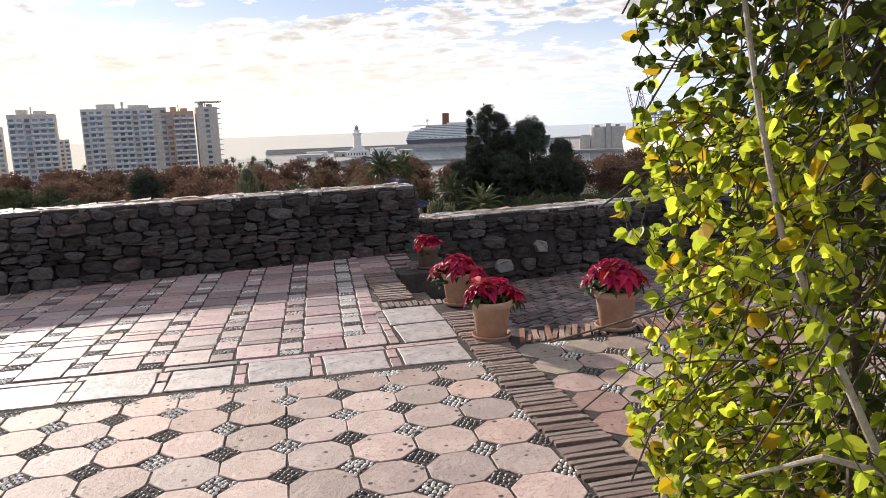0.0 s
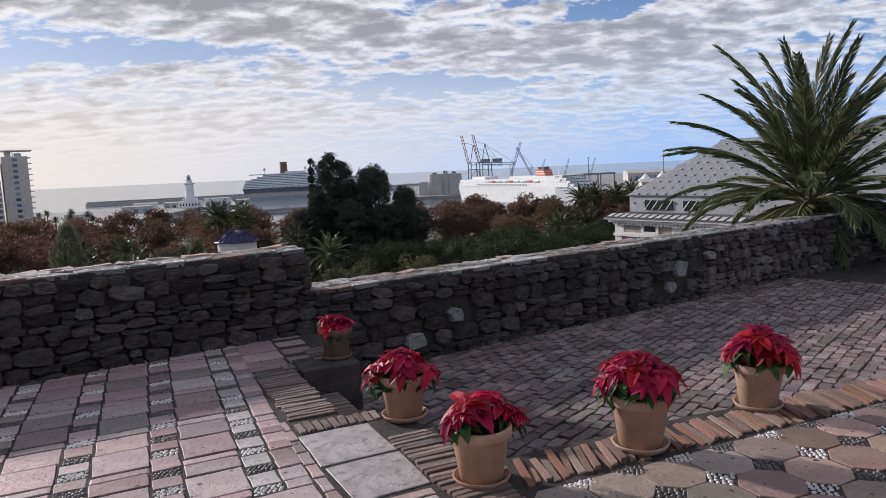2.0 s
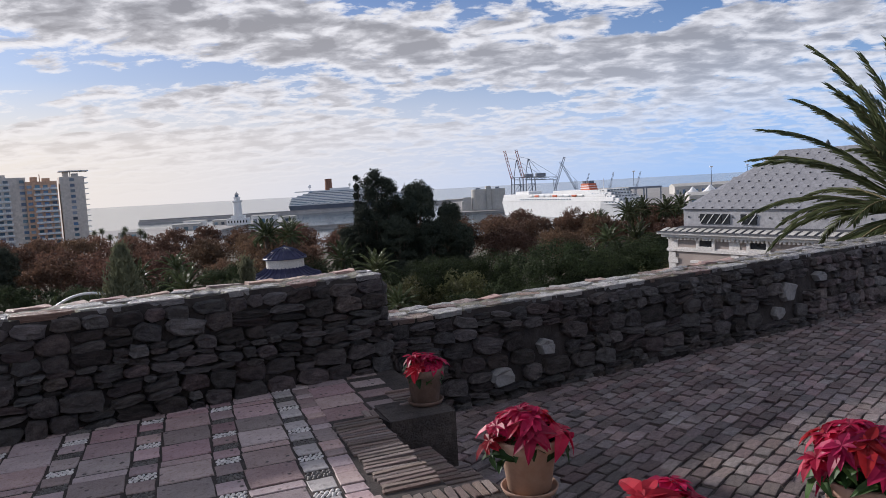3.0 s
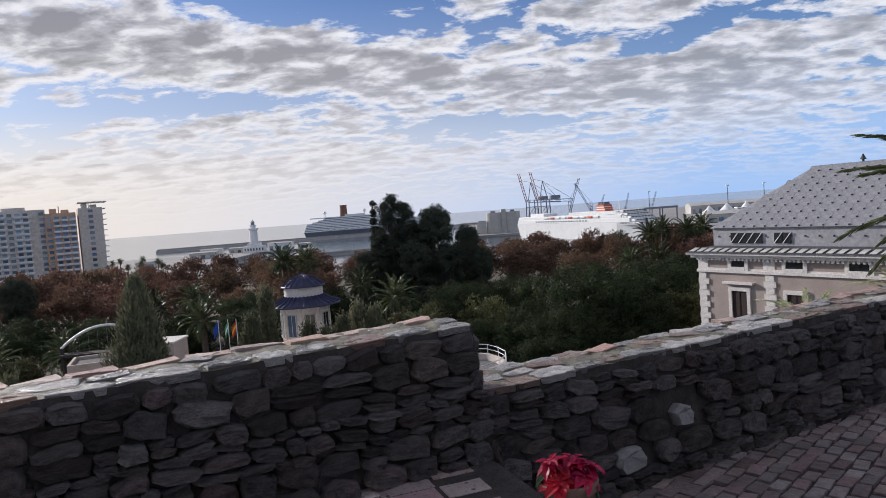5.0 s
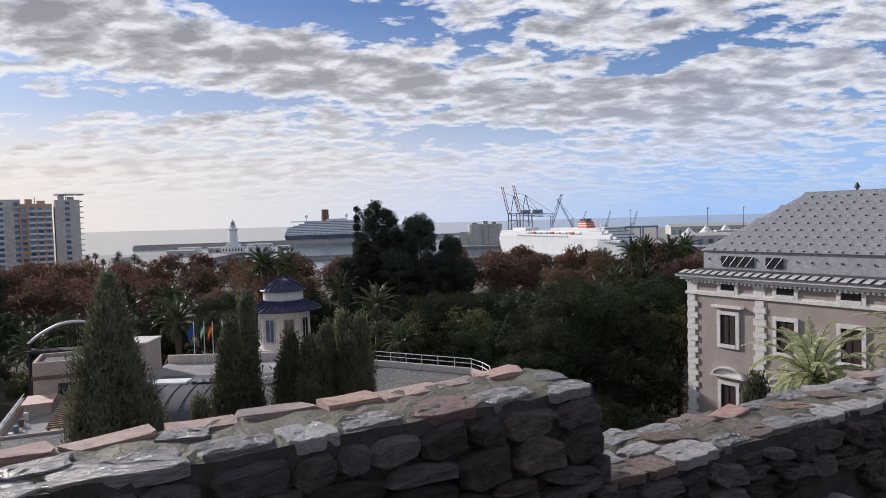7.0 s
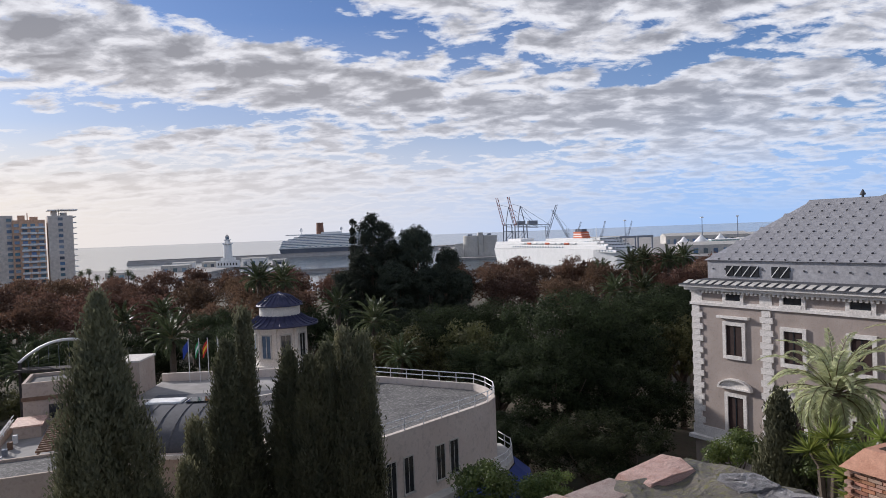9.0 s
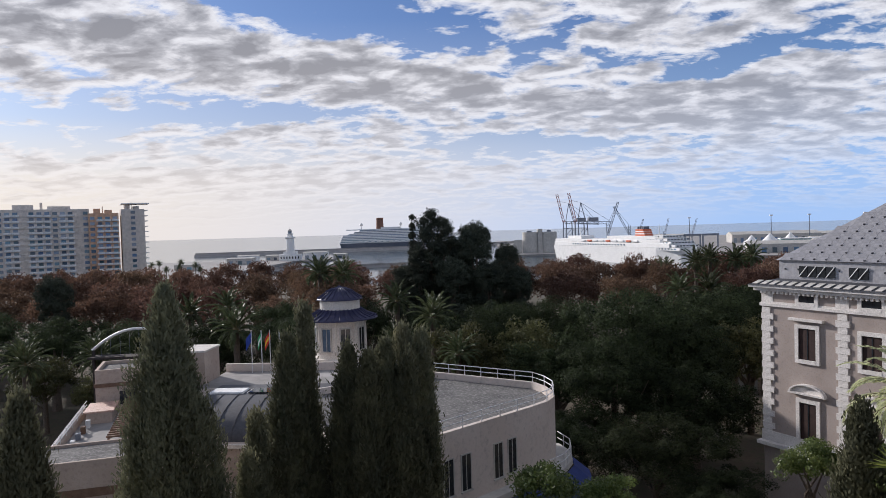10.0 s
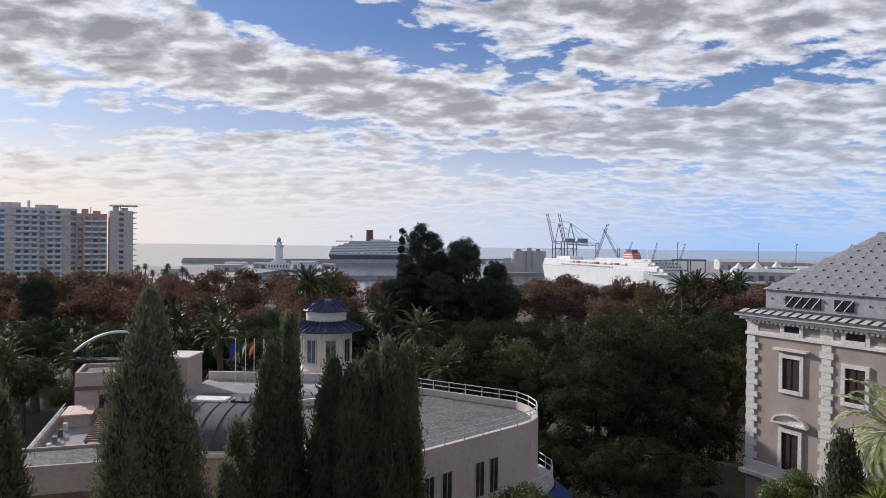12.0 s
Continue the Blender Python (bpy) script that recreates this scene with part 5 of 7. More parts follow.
def curved_building():
    ob = base("curved_building", pose(0, 0, 0), "pale rendered building with a rounded end, gravel roof and railing", "building")
    arc = [(-9.5, 43.4), (-4.64, 48.6), (1.3, 54.95), (2.3, 56.2), (2.9, 57.6), (2.95, 59.2), (2.5, 60.9), (1.7, 62.4), (-6.5, 67.0), (-16.5, 60.5)]
    bm = bmesh.new()
    prism(bm, arc, -26, -11.35, 0)
    part("wall", bm, M_pink, ob)
    bm = bmesh.new()
    prism(bm, [(x * 0.985 - 0.06, 57 + (y - 57) * 0.985) for x, y in arc], -11.34, -11.25)
    part("roof", bm, M_gravel, ob, "grey gravel roof")
    bm = bmesh.new()
    ring_wall(bm, arc, 0.3, -11.35, -10.75)
    part("parapet", bm, M_pink, ob)
    rail(ob, [(x * 0.99 - 0.04, 57 + (y - 57) * 0.99) for x, y in arc[:9]], -10.75, 0.75, 1.5)
    a, d = Vector((-4.64, 48.6)), (Vector((1.3, 54.95)) - Vector((-4.64, 48.6))).normalized()
    nrm = Vector((d.y, -d.x))
    for s in (-1.6, 0.45, 1.95, 4.9, 6.25):
        p = a + d * s
        rz = math.degrees(math.atan2(d.y, d.x))
        w = base("window", Matrix.Translation((p.x, p.y, -13.55)) @ pose(0, 0, 0, 0, 0, rz), "", "")
        w.parent = ob
        boxes("window_pane", [(-0.38, -0.02, -1.1, 0.38, 0.05, 1.1)], M_glass, w)
        boxes("window_frame", [(-0.46, -0.05, -1.15, -0.38, 0.06, 1.15), (0.38, -0.05, -1.15, 0.46, 0.06, 1.15), (-0.46, -0.05, 1.1, 0.46, 0.06, 1.18), (-0.5, -0.14, -1.22, 0.5, 0.06, -1.12), (-0.02, -0.04, -1.1, 0.02, 0.04, 1.1)], M_silo, w)
    led = [(x + 0.0, y) for x, y in ((-9.0, 42.6), (-4.1, 47.9), (1.9, 54.3), (3.4, 56.0), (4.1, 57.8), (4.2, 59.6), (3.5, 61.6), (1.0, 62.0), (-9, 60))]
    bm = bmesh.new()
    prism(bm, led, -15.75, -15.4)
    part("terrace_ledge", bm, M_silo, ob, "grey ledge with a low railing")
    rail(ob, [(1.9, 54.4), (3.3, 56.1), (4.0, 57.8), (4.1, 59.6), (3.4, 61.5)], -15.4, 0.95, 0.9)
    bm = bmesh.new()
    aw = [(-0.6, 51.6), (1.9, 54.2), (3.4, 55.9), (4.2, 57.8), (4.3, 59.6), (3.6, 61.6)]
    up_, dn = [bm.verts.new((x, y, -15.8)) for x, y in aw], []
    for i, (x, y) in enumerate(aw):
        c = Vector((x + 2.0, y - 60.0)) if i > 2 else Vector((nrm.x, nrm.y))
        out = Vector((nrm.x, nrm.y)) if i < 2 else (Vector((x, y)) - Vector((0.2, 58.6))).normalized()
        dn.append(bm.verts.new((x + out.x * 1.3, y + out.y * 1.3, -16.9)))
    lip = [bm.verts.new((v.co.x, v.co.y, v.co.z - 0.35)) for v in dn]
    for i in range(len(aw) - 1):
        bm.faces.new((up_[i], up_[i + 1], dn[i + 1], dn[i]))
        bm.faces.new((dn[i], dn[i + 1], lip[i + 1], lip[i]))
    part("awning", bm, M_awning, ob, "blue canvas awning")


def left_building():
    m = Matrix.Translation((-27.63, 46.03, 0)) @ pose(0, 0, 0, 0, 0, 21)
    ob = base("flat_roofed_building", m, "tan flat-roofed building with gravel roofs and a roof terrace", "building")
    for q in ((-1.1, 0, -26, 9.6, 4.2, -11.9), (-0.6, 4.2, -26, 5.4, 17.0, -12.6), (0.2, 17.0, -26, 6.8, 21.5, -9.8)):
        boxes("wall", [q], M_stucco, ob)
    for q in ((-0.85, 0.25, -11.92, 9.35, 3.95, -11.7), (0.5, 17.3, -9.82, 6.5, 21.2, -9.45)):
        boxes("gravel_roof", [q], M_gravel, ob, "grey gravel roof")
    for pts, th, za, zb in (([(-1.1, 0), (9.6, 0), (9.6, 4.2), (-1.1, 4.2)], 0.25, -11.9, -11.55), ([(0.2, 17.0), (6.8, 17.0), (6.8, 21.5), (0.2, 21.5)], 0.3, -9.8, -9.2),
                            ([(-0.6, 4.3), (5.4, 4.3), (5.4, 16.9), (-0.6, 16.9)], 0.22, -12.6, -12.1)):
        bm = bmesh.new()
        ring_wall(bm, pts, th, za, zb)
        part("parapet", bm, M_stucco, ob)
    for q in ((-1.16, -0.08, -13.7, 9.66, 0, -13.2), (0.1, 16.9, -10.6, 6.9, 17.0, -10.3)):
        boxes("string_course", [q], M_wood, ob, "dark brown band")
    boxes("terrace_deck", [(-0.35, 4.6, -12.6, 5.15, 16.6, -12.54)], M_quay, ob, "bare concrete roof deck")
    boxes("shutter", [(6.4, -0.1, -15.6, 7.6, 0, -13.7)], M_quay, ob)
    boxes("wall_lamp", [(5.6, -0.2, -14.1, 5.9, 0, -13.75)], M_steel, ob)
    boxes("roof_hut", [(0.1, 13.0, -12.6, 1.9, 15.9, -11.7)], M_stucco, ob)
    boxes("hut_roof", [(-0.05, 12.85, -11.7, 2.05, 16.0, -11.58)], M_captile, ob)
    boxes("hut_door", [(2.0, 16.88, -12.5, 3.2, 17.0, -11.0)], M_glass, ob)
    for i in range(5):
        boxes("terrace_box", [(0.0 + 0.06 * i, 5.4 + 1.6 * i, -12.54, 0.3 + 0.06 * i, 5.8 + 1.6 * i, -12.2 + 0.06 * i)], (M_wood, M_balcony, M_steel)[i % 3], ob)
    boxes("glass_screen", [(-0.75, 4.4, -13.6, -0.62, 17.0, -11.9)], M_balcony, ob, "white sloped screen along the terrace edge")
    rail(ob, [(-0.4, 4.5), (-0.4, 16.6)], -12.1, 0.6, 1.8)
    p = base("pergola", m @ pose(3.2, 4.2, -12.54), "slatted brown timber pergola on the roof terrace", "pergola")
    for i in range(22):
        boxes("slat", [(-0.55, 0.4 + 0.57 * i, 1.0, 0.9, 0.52 + 0.57 * i, 1.12)], M_wood, p)
    for x in (-0.45, 0.7):
        boxes("beam", [(x, 0.2, 0.86, x + 0.12, 12.7, 1.0)], M_wood, p)
        for y in (0.3, 4.4, 8.5, 12.4):
            boxes("post", [(x, y, 0, x + 0.12, y + 0.12, 0.86)], M_wood, p)


def middle_building():
    ob = base("vaulted_building", pose(0, 0, 0), "tan building with a dark curved metal roof and arched window", "building")
    boxes("wall", [(-24.5, 56.5, -26, -10.5, 66.0, -13.6), (-27.0, 66.0, -26, -8.0, 74.0, -12.0)], M_stucco, ob)
    boxes("stair_tower", [(-29.4, 68.5, -26, -27.1, 72.0, -9.0)], M_stucco, ob)
    boxes("tower_coping", [(-29.5, 68.4, -9.0, -27.0, 72.1, -8.85)], M_trim, ob)
    boxes("roof_slab", [(-27.2, 65.9, -12.0, -7.8, 74.2, -11.85)], M_quay, ob)
    boxes("parapet", [(-27.2, 73.9, -11.85, -7.8, 74.2, -11.1), (-27.2, 65.8, -12.3, -7.8, 66.0, -11.7)], M_pink, ob)
    bm = bmesh.new()
    n = 10
    rows = []
    for i in range(n + 1):
        a = radians(90) * i / n
        rows.append([bm.verts.new((x, 56.9 + 6.0 * (1 - math.cos(a)), -13.6 + 2.2 * math.sin(a))) for x in (-24.6, -10.4)])
    for a, b in zip(rows, rows[1:]):
        bm.faces.new((a[0], a[1], b[1], b[0]))
    back = [bm.verts.new((x, 66.0, -11.4)) for x in (-24.6, -10.4)]
    bm.faces.new((rows[-1][0], rows[-1][1], back[1], back[0]))
    part("vault_roof", bm, M_zincdark, ob, "dark curved metal roof", True)
    for i in range(12):
        x = -24.4 + 1.26 * i
        bm = bmesh.new()
        tube(bm, [(x, 56.9 + 6.0 * (1 - math.cos(radians(9 * k))), -13.57 + 2.2 * math.sin(radians(9 * k))) for k in range(11)], 0.03, 4)
        part("roof_seam", bm, M_zincdark, ob)
    boxes("skylight", [(-24.4, 62.6, -11.5, -21.6, 64.2, -11.25), (-21.4, 62.8, -11.55, -16.5, 64.4, -11.35)], [M_balcony], ob, "white roof hatch", 0.05)
    boxes("skylight_pane", [(-21.2, 62.6, -11.36, -16.7, 64.2, -11.28)], M_glass, ob)
    boxes("cornice", [(-24.7, 56.3, -13.9, -10.3, 56.5, -13.6)], M_trim, ob)
    for x in (-21.8, -17.0):
        bm = bmesh.new()
        pts = [(-0.75, 0), (0.75, 0)] + [(0.75 * math.cos(radians(a)), 1.5 + 0.75 * math.sin(radians(a))) for a in range(0, 181, 20)]
        f = [bm.verts.new((x + u, 56.44, -17.3 + w)) for u, w in pts]
        b = [bm.verts.new((x + u, 56.6, -17.3 + w)) for u, w in pts]
        bm.faces.new(f)
        for i in range(len(pts)):
            bm.faces.new((f[i], b[i], b[(i + 1) % len(pts)], f[(i + 1) % len(pts)]))
        part("arched_window", bm, M_glass, ob)
    boxes("balcony_slab", [(-24.6, 54.8, -17.7, -16.0, 56.5, -17.45)], M_silo, ob)
    rail(ob, [(-24.6, 56.4), (-24.6, 54.9), (-16.0, 54.9)], -17.45, 0.9, 1.2)
    for i, (x, cols) in enumerate(((-24.36, [M_flagblue]), (-23.39, [M_flaggreen, M_white, M_flaggreen]), (-22.57, [M_flagred, M_flagyellow, M_flagred]), (-21.65, [M_white, M_flagblue]))):
        f = base("flagpole", pose(x, 73.2, -11.85), ("blue flag", "green and white flag", "red and yellow flag", "white and blue flag")[i] + " hanging from a thin pole on the roof", "flag", "roof flags")
        bm = bmesh.new()
        tube(bm, [(0, 0, 0), (0, 0, 4.1)], 0.04, 6)
        part("pole", bm, M_rail, f)
        # each stripe hangs in folds from the head of the pole
        k = len(cols)
        for q, mt in enumerate(cols):
            bm = bmesh.new()
            grid = []
            for a in range(7):
                s = a / 6
                line = []
                for b in range(3):
                    w = (q + b / 2) / k
                    line.append(bm.verts.new((0.04 + (-0.62, -0.42, -0.55, 0.12)[i] * s, 0.10 * math.sin(s * 7 + w * 2), 4.05 - 1.0 * w - 0.95 * s)))
                grid.append(line)
            for a in range(6):
                for b in range(2):
                    bm.faces.new((grid[a][b], grid[a + 1][b], grid[a + 1][b + 1], grid[a][b + 1]))
            part("cloth", bm, mt, f)


def turret():
    ob = base("turret", pose(-17.75, 83.0, -26), "round cream turret with two tiers of blue tiled roof", "turret")
    z = 26.0
    bm = bmesh.new()
    lathe(bm, [(2.75, 0), (2.75, z - 12.6), (3.0, z - 12.5), (3.0, z - 12.2), (2.65, z - 12.1), (2.65, z - 8.0), (2.9, z - 7.9)], 32)
    part("drum", bm, M_trim, ob)
    bm = bmesh.new()
    lathe(bm, [(2.15, z - 7.4), (2.15, z - 5.8), (2.3, z - 5.75)], 28)
    part("lantern_drum", bm, M_trim, ob)
    for nm, prof in (("lower_roof", [(4.05, z - 8.0), (4.0, z - 7.85), (3.0, z - 7.5), (2.2, z - 6.95)]), ("upper_roof", [(2.5, z - 5.95), (2.42, z - 5.8), (1.85, z - 5.45), (1.5, z - 5.2), (1.45, z - 5.1), (0.9, z - 4.85), (0.25, z - 4.7), (0.08, z - 4.55)])):
        bm = bmesh.new()
        lathe(bm, prof, 32)
        part(nm, bm, M_bluetile, ob, "dark blue glazed tile roof", True)
        r0, z0 = prof[1]
        r1, z1 = prof[-1]
        for i in range(32 if nm == "lower_roof" else 22):
            a = 2 * math.pi * i / (32 if nm == "lower_roof" else 22)
            bm = bmesh.new()
            tube(bm, [(r * math.cos(a), r * math.sin(a), zz + 0.05) for r, zz in prof[1:]], 0.07, 5)
            part("roof_rib", bm, M_bluetile, ob)
    for i in range(8):
        a = radians(-90 - 22.5 + 45 * i)
        w = base("window", pose(2.62 * math.cos(a), 2.62 * math.sin(a), z - 10.0, 0, 0, math.degrees(a) + 90), "", "")
        w.parent = ob
        boxes("window_pane", [(-0.52, -0.04, -1.25, 0.52, 0.05, 1.15)], M_bluewin if i in (0, 7) else M_glass, w)
        boxes("window_frame", [(-0.62, -0.1, -1.3, -0.5, 0.06, 1.2), (0.5, -0.1, -1.3, 0.62, 0.06, 1.2), (-0.62, -0.1, 1.1, 0.62, 0.06, 1.22), (-0.66, -0.16, -1.36, 0.66, 0.06, -1.24), (-0.03, -0.07, -1.25, 0.03, 0.04, 1.15)], M_silo, w)
        b = radians(-90 + 45 * i)
        bm = bmesh.new()
        lathe(bm, [(0.17, z - 11.6), (0.14, z - 8.5), (0.24, z - 8.3), (0.24, z - 8.1)], 8, centre=(2.66 * math.cos(b), 2.66 * math.sin(b), 0))
        part("column", bm, M_trim, ob)
    boxes("balcony", [(-3.3, -2.6, z - 12.3, -0.6, -1.2, z - 12.1)], M_trim, ob)


def palace():
    """x along the facade from its left corner, -y out towards the viewer, z up from the ground."""
    d = Vector((0.525, -0.851, 0)).normalized()
    rz = math.degrees(math.atan2(d.y, d.x))
    m = Matrix.Translation((22.3, 70.3, 0)) @ pose(0, 0, 0, 0, 0, rz)
    ob = base("palace", m, "grey-brown brick palace with pale quoins, framed windows and plated roof", "palace")
    L, Dp = 30.0, 26.0
    boxes("wall", [(0, 0, -26, L, Dp, -4.6)], M_palacewall, ob)
    boxes("cornice", [(-0.5, -0.5, -4.75, L + 0.5, Dp + 0.5, -4.45), (-0.8, -0.8, -4.45, L + 0.8, Dp + 0.8, -4.25)], M_palacetrim, ob)
    n = 75
    dent = mesh_of("dentil", *unit_box(0.2, 0.2, 0.2), M_palacetrim)
    for i in range(n):
        piece("dentil", dent, ob, pose(0.2 + i * 0.4, -0.32, -4.86))
    boxes("string_course", [(-0.15, -0.18, -6.1, L, 0, -5.85), (-0.12, -0.12, -17.9, L, 0, -17.0), (-0.3, -0.6, -18.2, L, 0, -17.9)], M_palacetrim, ob)
    boxes("frieze", [(-0.06, -0.06, -5.85, L, 0, -5.7)], M_palacetrim, ob)
    quoin_a, quoin_b = mesh_of("quoin", *unit_box(1.15, 0.16, 0.50), M_palacetrim), mesh_of("quoin", *unit_box(0.8, 0.14, 0.50), M_palacetrim)
    for x in (0.55, 7.3, 19.5):
        for i in range(22):
            q = piece("quoin", quoin_a if i % 2 else quoin_b, ob, pose(x + (0 if i % 2 else (-0.12 if x < 1 else 0)), -0.04, -6.45 - 0.53 * i))
    for x in (-0.03, 6.7, 18.9):
        boxes("pilaster", [(x, -0.05, -5.7, x + 1.1, 0, -4.75)], M_palacetrim, ob)

    def window(x, z0, z1, w, kind):
        o = base("window", pose(x, 0, 0), "", "")
        o.parent = ob
        boxes("window_pane", [(-w / 2, -0.04, z0, w / 2, 0.02, z1)], M_shutter if kind != "attic" else M_glass, o, "dark shuttered opening" if kind != "attic" else "")
        boxes("mullion", [(-0.05, -0.07, z0, 0.05, -0.03, z1)], M_glass, o)
        t = 0.32
        boxes("window_frame", [(-w / 2 - t, -0.16, z0 - (t if kind != "door" else 0), -w / 2, 0.02, z1 + t), (w / 2, -0.16, z0 - (t if kind != "door" else 0), w / 2 + t, 0.02, z1 + t), (-w / 2, -0.16, z1, w / 2, 0.02, z1 + t)] + ([(-w / 2, -0.18, z0 - t, w / 2, 0.02, z0)] if kind != "door" else []), M_palacetrim, o)
        if kind == "square":
            boxes("hood", [(-w / 2 - 0.75, -0.4, z1 + 0.62, w / 2 + 0.75, 0.02, z1 + 0.82)], M_palacetrim, o)
        if kind == "door":
            bm = bmesh.new()
            r = w / 2 + 0.75
            pts = [(r * math.cos(radians(a)) * 1.1, 0.9 * math.sin(radians(a))) for a in range(0, 181, 15)]
            f = [bm.verts.new((u, -0.4, z1 + 0.7 + q)) for u, q in pts]
            b = [bm.verts.new((u, 0.02, z1 + 0.7 + q)) for u, q in pts]
            fi = [bm.verts.new((u * 0.86, -0.4, z1 + 0.84 + q * 0.72)) for u, q in pts]
            bi = [bm.verts.new((u * 0.86, -0.12, z1 + 0.84 + q * 0.72)) for u, q in pts]
            k = len(pts)
            for i in range(k):
                j = (i + 1) % k
                bm.faces.new((f[i], f[j], fi[j], fi[i]))
                bm.faces.new((fi[i], fi[j], bi[j], bi[i]))
                bm.faces.new((f[j], f[i], b[i], b[j]))
            bm.faces.new(bi)
            part("pediment", bm, M_palacetrim, o)

    for x in (4.27, 9.6, 14.85, 23.0):
        window(x, -5.55, -4.92, 1.4 if x < 5 else 1.55, "attic")
        window(x, -10.3, -7.7, 1.55, "square" if x < 5 else "plain")
        window(x, -17.0, -13.9, 1.5, "door")
    # roof: a low gutter slope of pale plates, an upright band with louvres, then the big hip of lapped plates
    bm = bmesh.new()
    a = [bm.verts.new(p) for p in ((-0.9, -0.9, -4.25), (L + 0.9, -0.9, -4.25), (L, 0.9, -3.75), (0.9, 0.9, -3.75), (-0.9, Dp, -4.25), (0.9, Dp, -3.75))]
    bm.faces.new((a[0], a[1], a[2], a[3]))
    bm.faces.new((a[4], a[0], a[3], a[5]))
    part("gutter_slope", bm, M_zincdark, ob, "dark lower roof slope")
    plate = mesh_of("eave_plate", *unit_box(0.5, 0.9, 0.05), M_silo)
    for i in range(38):
        piece("eave_plate", plate, ob, pose(-0.2 + 0.82 * i, -0.25, -4.02, 15.5, 0, 0))
    boxes("roof_band", [(1.0, 1.0, -3.9, L, Dp, -2.15)], M_zinc, ob, "upright grey metal band")
    for x, w in ((3.3, 0.74), (4.1, 0.74), (4.9, 0.74), (5.7, 0.74), (7.6, 0.74), (8.4, 0.74)):
        boxes("louvre", [(x - w / 2, 0.9, -3.5, x + w / 2, 1.02, -2.6)], M_glass, ob)
        bm = bmesh.new()
        tube(bm, [(x - w / 2, 0.88, -3.5), (x + w / 2, 0.88, -2.6)], 0.04, 4)
        part("louvre_stay", bm, M_rail, ob)
    z0, z1, run = -2.15, 2.85, 6.45
    bm = bmesh.new()
    b = [bm.verts.new(p) for p in ((0.8, 0.8, z0), (L, 0.8, z0), (L, 0.8 + run, z1), (0.8 + run, 0.8 + run, z1), (0.8, Dp, z0), (0.8 + run, Dp, z1))]
    for f in ((0, 1, 2, 3), (4, 0, 3, 5), (3, 2, 5)):
        bm.faces.new([b[i] for i in f])
    part("roof", bm, M_zinc, ob, "grey lapped metal roof")
    # lapped plates on the side that is seen, each with a small stud
    rows_n = 9
    slope = math.degrees(math.atan2(z1 - z0, run))
    ln = math.hypot(z1 - z0, run)
    pv, pf = unit_box(1.02, ln / rows_n * 1.02, 0.03)
    pm = mesh_of("roof_plate", pv, pf, M_plate)
    studs = []
    for r in range(rows_n):
        k = (r + 0.5) / rows_n
        y, z = 0.8 + run * k, z0 + (z1 - z0) * k
        x = 0.8 + run * k + 0.6 + (0.52 if r % 2 else 0)
        while x < 26:
            piece("roof_plate", pm, ob, pose(x, y, z + 0.03, slope + 0.6, 0, 0))
            studs.append((*unit_box(0.13, 0.10, 0.1), pose(x + 0.51, y - 0.3, z - 0.12, slope, 0, 0)))
            x += 1.04
    for i in range(24):
        studs.append((*unit_box(0.1, 0.1, 0.14), pose(1.6 + 1.2 * i, 0.97, -2.9)))
    joined("roof_stud", studs, M_zincdark, ob, kind="stuff")
    # Small turned shape on the ridge, added in place of a distant tree's tip.
    bm = bmesh.new()
    lathe(bm, [(0.10, z1 - 0.3), (0.10, z1 + 0.2), (0.26, z1 + 0.25), (0.16, z1 + 0.45), (0.03, z1 + 0.7)], 10, centre=(11.5, 7.3, 0))
    part("finial", bm, M_zincdark, ob)


curved_building()
left_building()
middle_building()
turret()
palace()

arch = base("white_arch", pose(-42.4, 87, -11.6, 0, 0, 5), "white steel arch of a garden footbridge", "arch")
bm = bmesh.new()
tube(bm, [(0.54 * a, 0, 2.4 * (1 - (a / 10) ** 2)) for a in range(-10, 11)], 0.16, 8)
part("arch_rib", bm, M_rail, arch)
for i in range(9):
    x = -4.4 + 1.1 * i
    bm = bmesh.new()
    tube(bm, [(x, 0, -0.7), (x, 0, 2.4 * (1 - (x / 5.4) ** 2))], 0.015, 4)
    part("hanger", bm, M_steel, arch)
boxes("deck", [(-5.6, -1.0, -0.95, 5.6, 1.0, -0.7)], M_mortar, arch)
for x in (-5.3, 5.3):
    boxes("pier", [(x - 0.12, -0.2, -9, x + 0.12, 0.2, 0.02)], M_mortar, arch)

# ---- trees ----
def blobs_round(w, h, n, seed, z0):
    g = random.Random(seed)
    out = [(0, 0, z0 + h * 0.5, w * 0.38, w * 0.38, h * 0.42)]
    for i in range(n):
        a = 2 * math.pi * i / n + g.uniform(-.4, .4)
        r = w * g.uniform(0.18, 0.32)
        out.append((math.cos(a) * r, math.sin(a) * r, z0 + h * g.uniform(0.32, 0.72), w * g.uniform(0.16, 0.25), w * g.uniform(0.16, 0.25), h * g.uniform(0.16, 0.28)))
    return out


